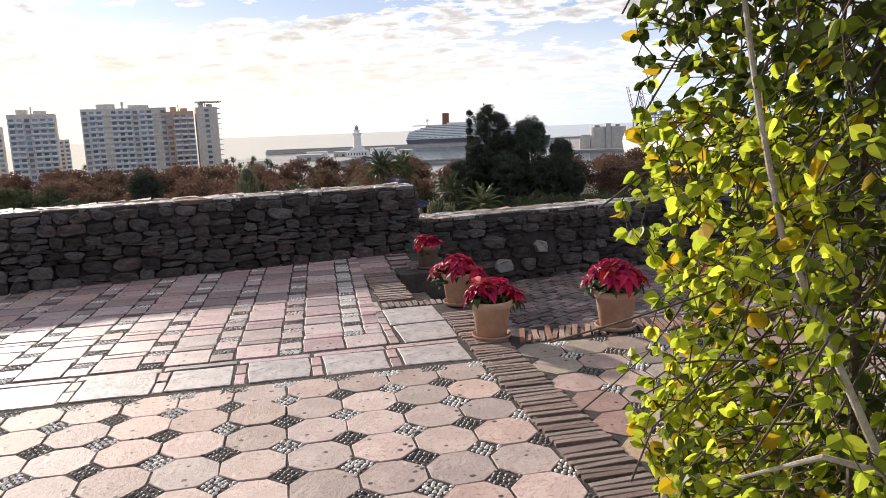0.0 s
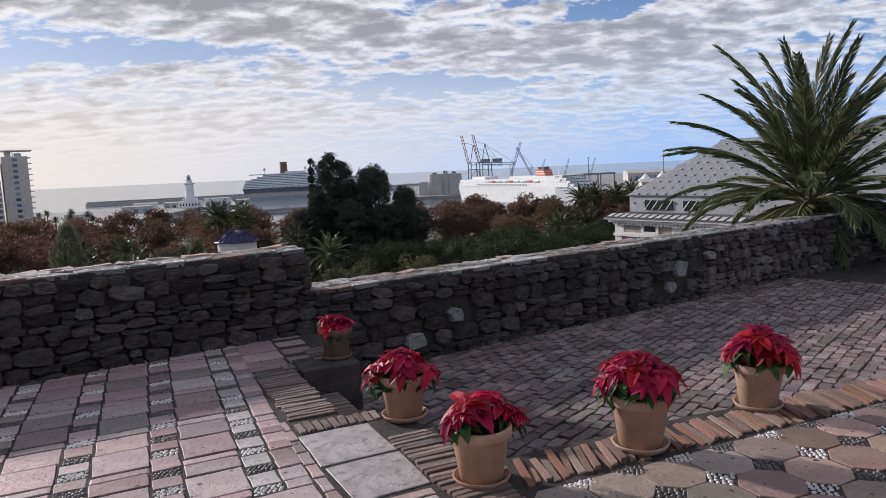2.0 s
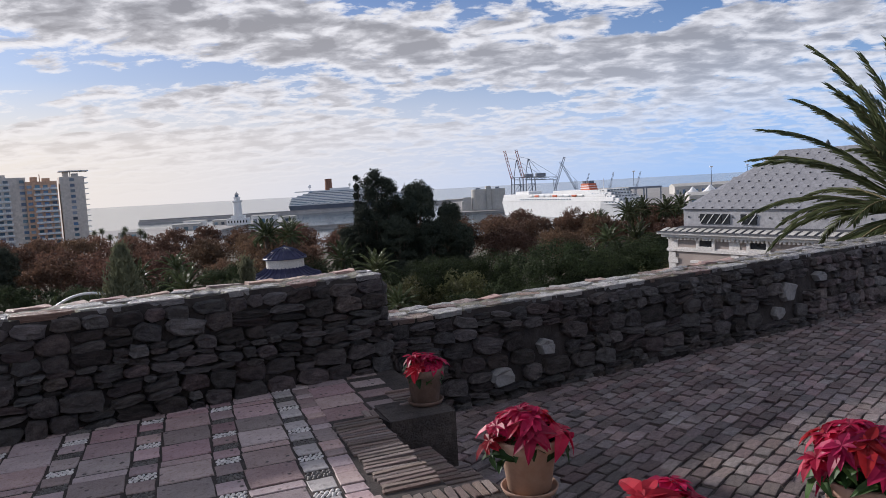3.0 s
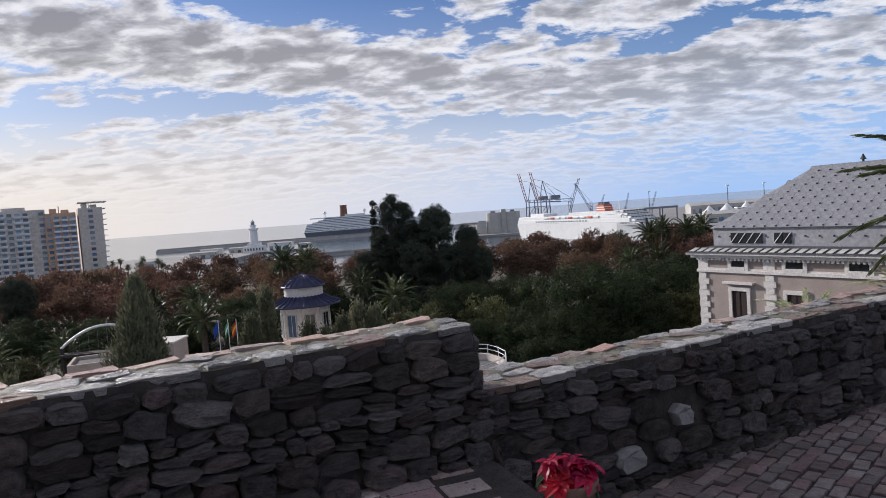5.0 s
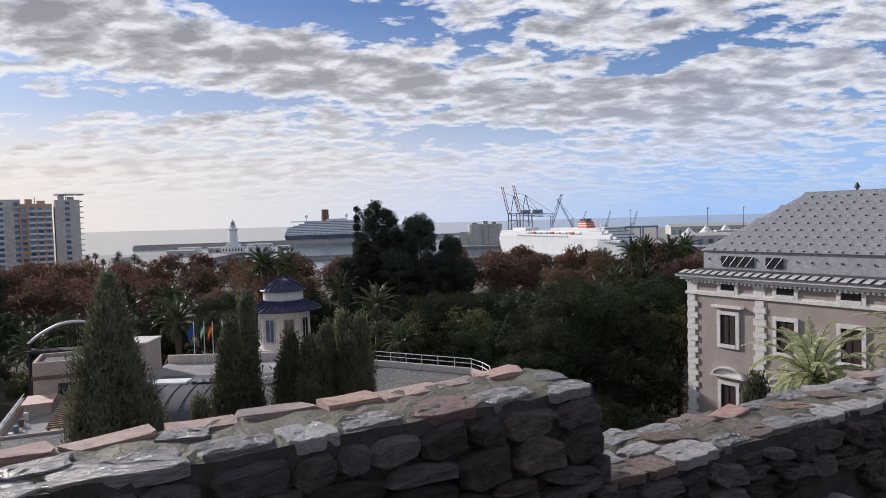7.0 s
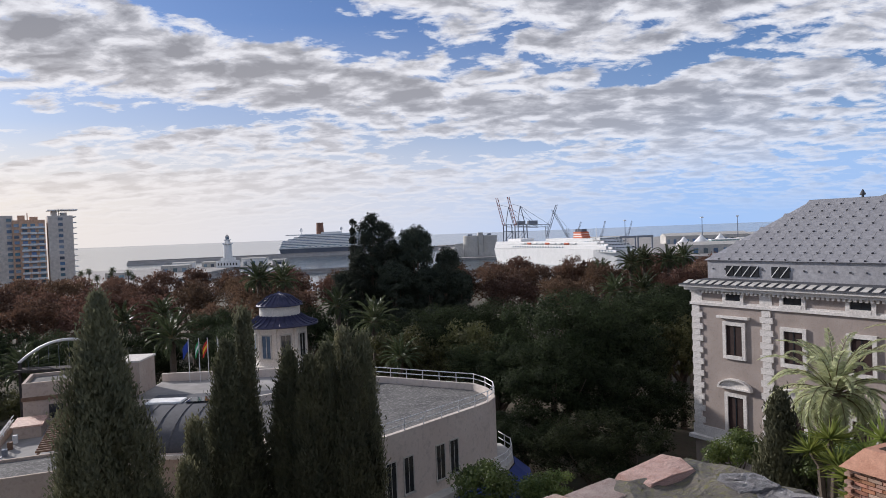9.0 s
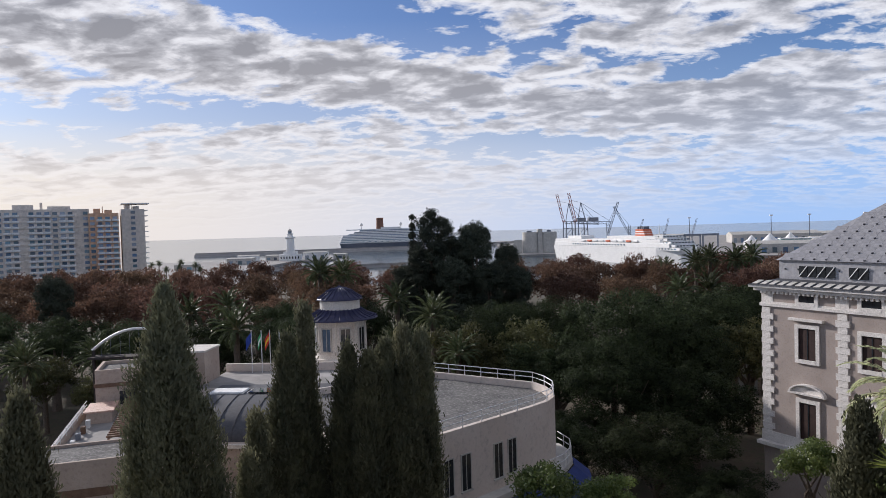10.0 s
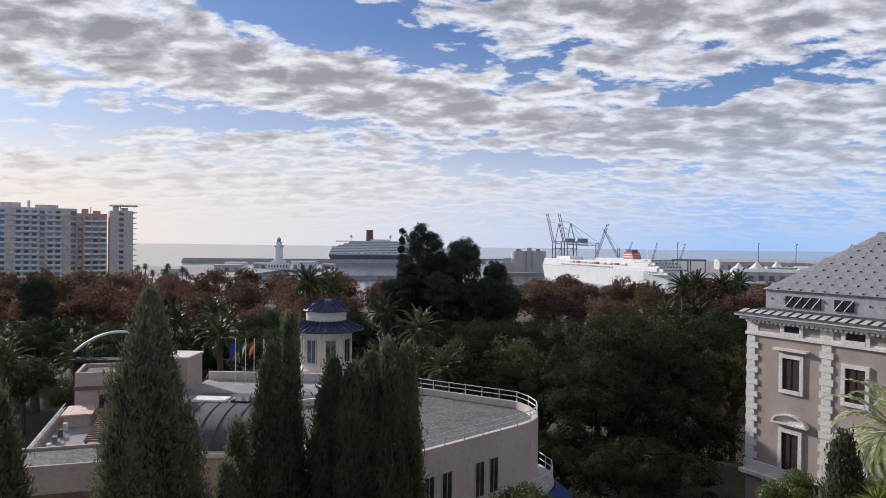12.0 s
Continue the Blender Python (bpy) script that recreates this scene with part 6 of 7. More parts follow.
PLANE = [(crown_mesh("crown", blobs_round(11, 12, 7, 40 + k, 5.0), 150, 30, 0.42, L_plane, 60 + k, 1.15, 0.75, facing=False), trunk_mesh("trunk", 15, 0.42, 9, 4.6, M_bark, 80 + k)) for k in range(3)]
FICUS = [(crown_mesh("crown", blobs_round(15, 15, 10, 140 + k, 3.5), 125, 300, 0.25, L_ficus, 160 + k, 1.5, 0.6, 0.1, 0.66), trunk_mesh("trunk", 14, 0.6, 8, 5.0, M_bark, 180 + k)) for k in range(3)]
OLIVE = [(crown_mesh("crown", blobs_round(11, 11, 8, 240 + k, 3.0), 150, 80, 0.36, L_olive, 260 + k, 1.0, 0.5, 0.1, 0.5), trunk_mesh("trunk", 11, 0.4, 8, 4.0, M_bark, 280 + k)) for k in range(2)]
CONIFER = []
for k in range(3):
    g = random.Random(300 + k)
    bl = []
    h, w = (27, 7.8) if k == 0 else (24, 8.6) if k == 1 else (29, 4.4)
    if k == 0:      # tall, with several rounded heads
        for i in range(22):
            s = i / 21
            r = w * 0.5 * (1 - 0.55 * s ** 2.2)
            a = i * 2.4
            bl.append((math.cos(a) * r * 0.62, math.sin(a) * r * 0.62, 3 + s * (h - 5.0), r * 0.52, r * 0.52, 1.9 * g.uniform(0.8, 1.2)))
        bl.append((0, 0, h - 1.6, 1.1, 1.1, 1.3))
    elif k == 1:    # a broad domed head on a ragged skirt
        bl.append((0, 0, h * 0.76, w * 0.40, w * 0.40, h * 0.19))
        for i in range(18):
            s = i / 17
            a = i * 2.4
            r = w * (0.40 if s < 0.6 else 0.30) * g.uniform(0.8, 1.1)
            bl.append((math.cos(a) * r * 0.75, math.sin(a) * r * 0.75, 3 + s * (h - 6.5), r * 0.5, r * 0.5, 2.0))
    else:           # a spire of whorled tiers
        for i in range(14):
            s = i / 13
            r = w * 0.5 * (1 - 0.9 * s) + 0.15
            bl.append((0, 0, 4 + s * (h - 4.8), r * 0.7, r * 0.7, 0.8))
    CONIFER.append((crown_mesh("crown", bl, (480, 430, 420)[k], (80, 90, 80)[k], 0.36, L_dark, 330 + k, (0.95, 1.0, 0.7)[k], 0.5, 0.1, 0.55), trunk_mesh("trunk", h * 0.9, 0.5, 5, w * 0.3, M_bark, 350 + k)))


def plant_tree(kind, k, x, y, s, label, top=None, height=17.0, name="tree", group="park trees", rz=None):
    z = ground_height(x, y)
    sz = s if top is None else (top - z) / height
    a = random.Random(int(x * 31 + y * 17)).uniform(0, 360) if rz is None else rz
    crown, trunk = kind[k % len(kind)]
    return tree(name, pose(x, y, z, 0, 0, a) @ Matrix.Diagonal((s, s, sz, 1)), crown, trunk, label, "tree", group)


PL = "plane tree with thin red-brown autumn leaves in the park"
g = random.Random(5)
for row, (y0, top) in enumerate(((128, -6.6), (148, -6.2), (176, -5.6), (205, -6.4))):
    x = -150 - 10 * row
    while x < 78 + 22 * row:
        xx = x + g.uniform(-2, 2)
        if not (row == 0 and -22 < xx < 60) and not (row == 1 and -20 < xx < 8):
            plant_tree(PLANE, g.randrange(3), xx, y0 + g.uniform(-5, 5), g.uniform(0.9, 1.25), PL, top + g.uniform(-1.6, 1.0), 17.5, "plane_tree", "plane trees of the park")
        x += g.uniform(8.5, 12.0)
FC = "dark broad-leaved evergreen tree with a dense crown"
for x, y, s, top in ((15, 86, 1.12, -5.0), (23, 97, 1.1, -6.5), (-1.5, 97, 0.95, -7.6), (7, 102, 0.95, -7.7), (10.5, 78, 0.9, -9.5), (18, 76, 0.8, -11.5), (5.5, 86, 0.8, -10.8), (12, 66, 0.75, -14.0), (19, 84, 0.9, -8.5), (31, 104, 1.1, -7.2), (38, 112, 1.1, -7.0),
                     (-40, 103, 0.95, -9.8), (-52, 104, 1.0, -9.8), (-66, 108, 1.0, -9.5), (-28, 104, 0.9, -9.7), (-82, 112, 1.1, -8.5), (-34, 118, 0.9, -9.0), (-10, 110, 0.9, -9.8), (-22, 122, 0.9, -9.2), (-95, 118, 1.0, -6.0), (6.5, 72, 0.65, -15.0), (15, 60, 0.6, -17.0)):
    plant_tree(FICUS, int(abs(x)) % 3, x, y, s, FC, top, 18.5, "evergreen_tree", "park evergreens")
for x, y, s, top in ((-4.5, 90, 0.9, -9.2), (2.5, 92, 0.9, -9.0), (44, 118, 1.0, -8.5), (36, 98, 0.9, -10), (-13, 96, 0.8, -12.5), (-30, 92, 0.8, -14.0), (-52, 95, 0.7, -15.5), (29, 92, 0.9, -9.5), (-7.5, 82, 0.6, -14.0), (-60, 96, 0.9, -13.5)):
    plant_tree(OLIVE, int(abs(y)) % 2, x, y, s, "olive-green park tree with a loose crown", top, 14.2, "park_tree", "olive-green park trees")
CN = "tall dark conifer with a ragged crown"
for k, x, y, s, top in ((2, -17.1, 156, 0.9, 3.6), (0, -13.7, 156, 1.1, 4.6), (0, -10.4, 158, 0.95, 3.0), (1, -3.9, 156.5, 1.05, 2.9), (1, -7.4, 160, 0.9, -1.0), (1, 2.5, 156.5, 0.78, -1.9), (0, -15.8, 152, 0.85, -3.4), (1, -1.0, 152, 0.9, -5.6), (1, -8.5, 151, 1.0, -4.4), (1, -18.6, 154, 0.8, -6.0), (1, 5.0, 154, 0.8, -7.0)):
    plant_tree(CONIFER, k, x, y, s, CN, top, (26.5, 23.5, 28.5)[k], "conifer", "dark conifers")
plant_tree(CONIFER, 1, -74.5, 122, 0.8, "dark rounded conifer in the park", -4.4, 23.5, "conifer", "dark conifers")


def cypress_mesh(name, h, r, seed, tufts=900, blunt=1.6):
    gen = np.random.default_rng(seed)
    s = gen.uniform(0, 1, tufts) ** 0.8
    z = 0.4 + s * (h - 0.6)
    prof = r * np.clip(np.minimum(1.0, 0.45 + s * 2.2) * (1 - s ** blunt) ** 0.75, 0.04, 1) * gen.uniform(0.66, 1.06, tufts)
    a = gen.uniform(0, 2 * np.pi, tufts)
    lump = 1 + 0.20 * np.sin(a * 3 + seed) * np.sin(z * 0.7 + seed) + 0.16 * np.sin(a * 6 + z * 0.8)
    prof = prof * lump
    c = np.stack([np.cos(a) * prof, np.sin(a) * prof, z], 1)
    out = np.stack([np.cos(a), np.sin(a), np.zeros(tufts)], 1)
    k = 26
    q = gen.normal(size=(tufts, k, 3)) * np.array((0.13, 0.13, 0.30))
    pts = (c[:, None, :] + q - out[:, None, :] * gen.uniform(0, 0.3, (tufts, k, 1))).reshape(-1, 3)
    dr = (np.repeat(out[:, None, :], k, 1) * 0.25 + np.array((0, 0, 1.0)) + gen.normal(size=(tufts, k, 3)) * 0.25).reshape(-1, 3)
    face = (out[:, None, :] + q * 2.6 + np.array((0, 0, 0.15))).reshape(-1, 3)
    v, f = leaf_arrays(pts, dr, 0.20, 0.075, gen, 0.35, 0.5, face)
    return quads_mesh(name, v, f, L_cyp)


def cypress_core(h, r):
    bm = bmesh.new()
    tube(bm, [(0, 0, -0.8), (0, 0, h * 0.5), (0, 0, h * 0.93)], [r * 0.22, r * 0.14, 0.03], 8)
    me = bpy.data.meshes.new("trunk")
    bm.to_mesh(me)
    bm.free()
    me.materials.append(M_bark)
    return me


CYP = "tall dark green cypress standing below the wall"
for i, (x, y, top, h, r) in enumerate(((-14.35, 33.8, -0.75, 18, 2.85), (-17.0, 28.8, -3.8, 15, 2.1), (-10.36, 39.6, -2.1, 18, 1.15), (-10.95, 38.6, -3.5, 16, 2.1), (-8.2, 39.0, -4.1, 16, 1.75), (-6.5, 39.2, -3.9, 16, 1.75),
                                         (-5.75, 40.0, -3.3, 17, 0.85), (-7.2, 38.4, -4.3, 14, 1.6), (-11.95, 37.0, -6.6, 12, 1.35), (10.6, 31.0, -5.1, 10, 1.5), (-5.4, 39.0, -4.5, 14, 1.4), (-4.9, 40.2, -3.6, 14, 0.95), (-11.9, 35.6, -8.0, 12, 1.2))):
    ob = base("cypress", pose(x, y, top - h, 0, 0, 37 * i), CYP if i != 9 else "small dark green conical cypress in the garden", "cypress", "cypresses below the wall")
    piece("trunk", cypress_core(h, r), ob)
    piece("crown", cypress_mesh("crown", h, r, 500 + i, int(1000 + 1000 * r), 2.6 if i in (4, 5, 7, 10, 11) else 1.7), ob)


def palm_data(fronds, length, leaflets, seed, droop, leaflet=0.42, width=0.035, up_bias=0.0, stiff=0.5):
    """Fronds of a feather palm: a bent rachis each, with leaflets along both sides."""
    g = random.Random(seed)
    gen = np.random.default_rng(seed)
    bm = bmesh.new()
    P, Q, W = [], [], []
    for i in range(fronds):
        s = i / fronds
        az = i * 2.39996 + g.uniform(-.2, .2)
        el = radians(88 - 100 * s ** 0.9 + up_bias) + g.uniform(-.12, .12)
        L = length * g.uniform(0.85, 1.1) * (0.75 + 0.25 * math.sin(math.pi * min(1, s * 1.2 + 0.2)))
        p = Vector((0, 0, 0))
        pts = [p.copy()]
        n = 9
        for k in range(n):
            e = el - droop * ((k + 1) / n) ** 1.6 * (0.5 + 0.8 * s)
            p = p + Vector((math.cos(az) * math.cos(e), math.sin(az) * math.cos(e), math.sin(e))) * (L / n)
            pts.append(p.copy())
        tube(bm, pts, [0.035 - 0.030 * k / n for k in range(n + 1)], 4)
        side = Vector((-math.sin(az), math.cos(az), 0))
        for j in range(leaflets):
            t = 0.16 + 0.84 * j / leaflets
            k = min(n - 1, int(t * n))
            q = pts[k].lerp(pts[k + 1], t * n - k)
            d = (pts[k + 1] - pts[k]).normalized()
            up = side.cross(d)
            ll = leaflet * (0.35 + 0.65 * math.sin(math.pi * min(0.95, 0.18 + t * 0.8)))
            for sg in (-1, 1):
                P.append(q)
                Q.append((d * (0.75 + 0.5 * t) + side * sg * stiff * (1.25 - 0.5 * t) + up * g.uniform(0.05, 0.35)).normalized() * ll)
    P, Q = np.array([tuple(p) for p in P]), np.array([tuple(q) for q in Q])
    nrm = np.cross(Q, gen.normal(size=Q.shape))
    nrm /= np.linalg.norm(nrm, axis=1, keepdims=True)
    w = nrm * width / 2
    v = np.stack([P - w * 0.5, P + Q * 0.35 - w, P + Q, P + Q * 0.35 + w], 1).reshape(-1, 3)
    return bm, v, np.arange(len(v)).reshape(-1, 4)


def palm(name, m, fronds, length, leaflets, seed, mat, trunk_h, trunk_r, label, droop=0.9, group="", **more):
    ob = base(name, m, label, "palm tree", group)
    bm, v, f = palm_data(fronds, length, leaflets, seed, droop, **more)
    part("rachis", bm, M_stalk, ob)
    piece("fronds", quads_mesh("fronds", v, f, mat), ob)
    bm = bmesh.new()
    g = random.Random(seed)
    prof = []
    n = max(6, int(trunk_h / 0.18))
    for i in range(n + 1):
        prof.append((trunk_r * (1.0 if i % 2 else 1.14) * (1.25 if i > n - 4 else 1), -trunk_h + trunk_h * i / n))
    lathe(bm, prof + [(trunk_r * 0.4, 0.25)], 12)
    part("trunk", bm, M_bark, ob)
    return ob


palm("palm_near", pose(8.8, 14.75, 0.50, 0, 0, 20), 60, 3.5, 80, 11, L_palm, 4.2, 0.26, "green feather palm rising behind the wall", 1.0, leaflet=0.52, width=0.042, up_bias=6)
# The two palms by the palace use the leaflet colour with sunlight painted in.
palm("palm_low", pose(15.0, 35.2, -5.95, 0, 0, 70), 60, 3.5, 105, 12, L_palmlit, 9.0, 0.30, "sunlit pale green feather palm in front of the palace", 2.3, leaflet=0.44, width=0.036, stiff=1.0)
palm("palm_low", pose(19.2, 34.2, -4.6, 0, 0, 10), 56, 3.4, 95, 13, L_palmlit, 10.0, 0.30, "feather palm beside the palace, leaflets coloured as if sunlit", 2.0, leaflet=0.44, width=0.036, stiff=1.0)
far_bm, far_v, far_f = palm_data(34, 3.4, 22, 31, 1.2, leaflet=0.8, width=0.14)
far_me = bpy.data.meshes.new("rachis")
far_bm.to_mesh(far_me)
far_bm.free()
far_me.materials.append(M_stalk)
far_leaf = quads_mesh("fronds", far_v, far_f, L_palm)
for x, y, z, s in ((-57, 88, -13.6, 1.2), (-49, 90, -13.4, 1.2), (-34.5, 97, -11.2, 1.3), (-9.0, 100, -10.4, 1.2), (-15.2, 112, -9.5, 1.1), (-38, 104, -9.0, 1.0), (-13, 92, -12.8, 1.0), (-5, 84, -12.5, 0.9), (44, 165, -8.0, 1.3), (48, 168, -7.4, 1.2), (53, 166, -7.8, 1.3), (58, 170, -7.2, 1.2), (36, 160, -9.6, 1.2), (-27, 60.5, -15.0, 0.8), (-34.5, 54, -15.5, 0.9), (-36, 50, -15.8, 0.8), (-46, 110, -10.5, 1.1), (-30, 126, -6.0, 1.2), (-26.5, 128, -6.4, 1.2), (33, 120, -9.8, 1.2), (28, 118, -9.5, 1.1)):
    h = z - ground_height(x, y)
    ob = base("palm_far", pose(x, y, z, 0, 0, x * 40) @ Matrix.Diagonal((s, s, s, 1)), "dark green palm among the park trees", "palm tree", "palms of the park")
    piece("rachis", far_me, ob)
    piece("fronds", far_leaf, ob)
    bm = bmesh.new()
    tube(bm, [(0, 0, -h / s - 0.4), (0.1, 0, -h / s * 0.5), (0, 0, 0.1)], [0.36, 0.28, 0.34], 8)
    part("trunk", bm, M_bark, ob)
for i in range(26):
    x, y = -420 + 7.0 * i + 4 * math.sin(i * 2.1), 590 + 3.5 * (i % 5)
    h = 9 + 3 * math.sin(i * 1.7)
    ob = base("palm_far", pose(x, y, SEA + 2.2 + h, 0, 0, i * 50) @ Matrix.Diagonal((1.25, 1.25, 1.25, 1)), "palm on the harbour promenade", "palm tree", "promenade palms")
    piece("rachis", far_me, ob)
    piece("fronds", far_leaf, ob)
    bm = bmesh.new()
    tube(bm, [(0, 0, -h / 1.25 - 0.3), (0, 0, 0.1)], [0.35, 0.3], 6)
    part("trunk", bm, M_bark, ob)

# low planting below the wall
BUSH = [crown_mesh("foliage", blobs_round(3.0, 2.6, 6, 420 + k, 0.0), 110, 70, 0.13, L_bush, 440 + k, 0.36, 0.55, 0.1, 0.5) for k in range(2)]
for i, (x, y, z, s) in enumerate(((10.2, 33.9, -8.9, 0.85), (0.2, 32.5, -9.4, 0.9), (2.6, 33.5, -10.3, 0.9), (11.6, 30.6, -8.6, 0.8), (-1.9, 31.5, -10.4, 0.8), (12.8, 29.8, -8.2, 0.8), (13.3, 33.2, -9.6, 1.1))):
    ob = base("bush", pose(x, y, z, 0, 0, 70 * i) @ Matrix.Diagonal((s, s, s, 1)), "sunlit green leafy bush on the slope", "bush", "bushes on the slope")
    piece("foliage", BUSH[i % 2], ob)
    bm = bmesh.new()
    for k in range(5):
        tube(bm, [(0, 0, -5.0), (0.1 * k - 0.2, 0.1, 0), (math.cos(k * 1.3) * 0.7, math.sin(k * 1.3) * 0.7, 1.4)], [0.08, 0.06, 0.02], 5)
    part("stem", bm, M_bark, ob)


def spiky_plant(x, y, z, s, seed):
    ob = base("yucca", pose(x, y, z, 0, 0, seed * 40) @ Matrix.Diagonal((s, s, s, 1)), "yellow-green spiky yucca in the garden", "yucca", "yuccas in the garden")
    gen = np.random.default_rng(seed)
    V, P = [], []
    for h in ((0, 0, 0.9), (0.5, 0.2, 0.45), (-0.4, 0.3, 0.3)):
        n = 70
        d = gen.normal(size=(n, 3))
        d[:, 2] = np.abs(d[:, 2]) * 0.9 - 0.15
        P.append(np.repeat([h], n, 0))
        V.append(d)
    v, f = leaf_arrays(np.concatenate(P).astype(float), np.concatenate(V), 0.75, 0.07, gen, 0.15, 0.3)
    piece("leaves", quads_mesh("leaves", v, f, L_yucca), ob)
    bm = bmesh.new()
    for h in ((0, 0, 0.9), (0.5, 0.2, 0.45), (-0.4, 0.3, 0.3)):
        tube(bm, [(0, 0, -4.0), (h[0] * 0.5, h[1] * 0.5, h[2] - 0.4), h], [0.12, 0.1, 0.07], 6)
    part("stem", bm, M_bark, ob)


for i, (x, y, z, s) in enumerate(((8.6, 23.5, -4.6, 1.0), (9.4, 23.0, -4.2, 1.1), (9.9, 24.2, -4.0, 1.1), (8.2, 22.4, -5.2, 0.9), (10.6, 23.6, -3.9, 1.0), (7.7, 21.0, -5.4, 0.9), (9.2, 25.4, -4.3, 1.1))):
    spiky_plant(x, y, z - 1.1, s * 0.85, 600 + i)

# a brick garden pier just beyond the wall
pier = base("brick_pier", pose(6.35, 18.05, -2.45, 0, 0, 25), "red brick pier with a sloped brick capping", "pier")
boxes("core", [(-0.62, -0.62, -3.0, 0.62, 0.62, -0.34)], M_mortar, pier)
brick_me = mesh_of("brick", *unit_box(0.235, 0.115, 0.055), M_redbrick)
for r in range(9):
    for sd in range(4):
        for c in range(5):
            o = (0.12 if r % 2 else 0)
            piece("brick", brick_me, pier, pose(0, 0, 0, 0, 0, 90 * sd) @ pose(-0.52 + 0.25 * c + o, -0.60, -0.38 - 0.068 * r))
bm = bmesh.new()
vs = box(bm, -0.74, -0.74, -0.34, 0.74, 0.74, 0.0)
for q in vs[4:]:
    q.co.x, q.co.y = q.co.x * 0.62, q.co.y * 0.62
part("capping", bm, M_redbrick, pier)
boxes("opening", [(-0.30, -0.30, -0.02, 0.30, 0.30, 0.012)], M_soil, pier)

# ---- flowerpots with poinsettias ----
def bract_head(g, V, Fc, idx, centre, axis, size, n, mat_i, droop=0.5):
    """A whorl of pointed bracts, each a folded leaf of six triangles, appended to V and Fc."""
    axis = Vector(axis).normalized()
    x = axis.orthogonal().normalized()
    y = axis.cross(x)
    for i in range(n):
        a = 2 * math.pi * i / n * 1.0 + g.uniform(-.3, .3)
        L = size * g.uniform(0.65, 1.1)
        W = L * g.uniform(0.42, 0.56)
        out = x * math.cos(a) + y * math.sin(a)
        lift = g.uniform(-0.1, 0.5)
        side = axis.cross(out)
        p = Vector(centre)
        b = len(V)
        def at_(t, w, k):
            return p + out * (L * t) + axis * (lift * L * t - droop * L * t * t) + side * w + axis * k
        V += [tuple(q) for q in (at_(0.02, 0, 0), at_(0.4, -W / 2, 0.14 * W), at_(0.42, 0, -0.05 * W), at_(0.4, W / 2, 0.14 * W), at_(0.75, -W * 0.33, 0.08 * W), at_(0.75, 0, -0.05 * W), at_(0.75, W * 0.33, 0.08 * W), at_(1.0, 0, 0))]
        for f in ((0, 2, 1), (0, 3, 2), (1, 2, 5, 4), (2, 3, 6, 5), (4, 5, 7), (5, 6, 7)):
            Fc.append(tuple(b + k for k in f))


def flowerpot(x, y, z, s, label, clay=None):
    clay = clay or M_pot
    ob = base("flowerpot", pose(x, y, z) @ Matrix.Diagonal((s, s, s, 1)), label, "flowerpot", "pots along the platform edge")
    bm = bmesh.new()
    lathe(bm, [(0.108, 0.02), (0.112, 0.022), (0.143, 0.235), (0.146, 0.238), (0.158, 0.24), (0.163, 0.247), (0.164, 0.285), (0.160, 0.293), (0.148, 0.294), (0.142, 0.285), (0.138, 0.255), (0.02, 0.250)], 36)
    part("pot", bm, clay, ob, "", True)
    bm = bmesh.new()
    lathe(bm, [(0.115, 0.0), (0.135, 0.004), (0.150, 0.034), (0.146, 0.038), (0.138, 0.034), (0.128, 0.014), (0.02, 0.012)], 32)
    part("saucer", bm, clay, ob, "", True)
    bm = bmesh.new()
    lathe(bm, [(0.137, 0.250), (0.08, 0.268), (0.01, 0.272)], 20)
    part("soil", bm, M_soil, ob)
    return ob


def poinsettia(x, y, z, s, heads, spread, seed, label, clusters=((0, 0),), high=0.2):
    g = random.Random(seed)
    ob = base("poinsettia", pose(x, y, z) @ Matrix.Diagonal((s, s, s, 1)), label, "poinsettia", "poinsettias in pots")
    stem = bmesh.new()
    gv, gf = [], []
    heads = int(heads * 1.3)
    for i in range(heads):
        cx, cy = clusters[i % len(clusters)]
        a = i * 2.4
        r = spread * math.sqrt((i + 0.3) / heads)
        hx, hy = cx + math.cos(a) * r, cy + math.sin(a) * r
        hz = high - 0.45 * (hx * hx + hy * hy) / max(0.16, spread) + g.uniform(-.05, .04)
        ax = (hx * 1.6, hy * 1.6, 0.5)
        V, Fc = [], []
        bract_head(g, V, Fc, 0, (hx, hy, hz), ax, g.uniform(0.10, 0.15), 9, 0, g.uniform(0.35, 0.9))
        bract_head(g, V, Fc, 0, (hx, hy, hz + 0.012), ax, 0.08, 7, 0, 0.25)
        piece("flower_head", mesh_of("flower_head", V, Fc, M_red), ob)
        tube(stem, [(cx * 0.2, cy * 0.2, -0.03), (hx * 0.6, hy * 0.6, hz * 0.5), (hx, hy, hz)], [0.007, 0.006, 0.004], 5)
        bract_head(g, gv, gf, 0, (hx * 0.95, hy * 0.95, hz - 0.06), ax, 0.115, 5, 0, 0.7)
        bract_head(g, gv, gf, 0, (hx * 0.6, hy * 0.6, hz - 0.09), ax, 0.10, 4, 0, 0.3)
    tagged(part("stems", stem, M_stalk, ob), kind="stuff")
    piece("foliage", mesh_of("foliage", gv, gf, M_green), ob, None, "dark green leaves")


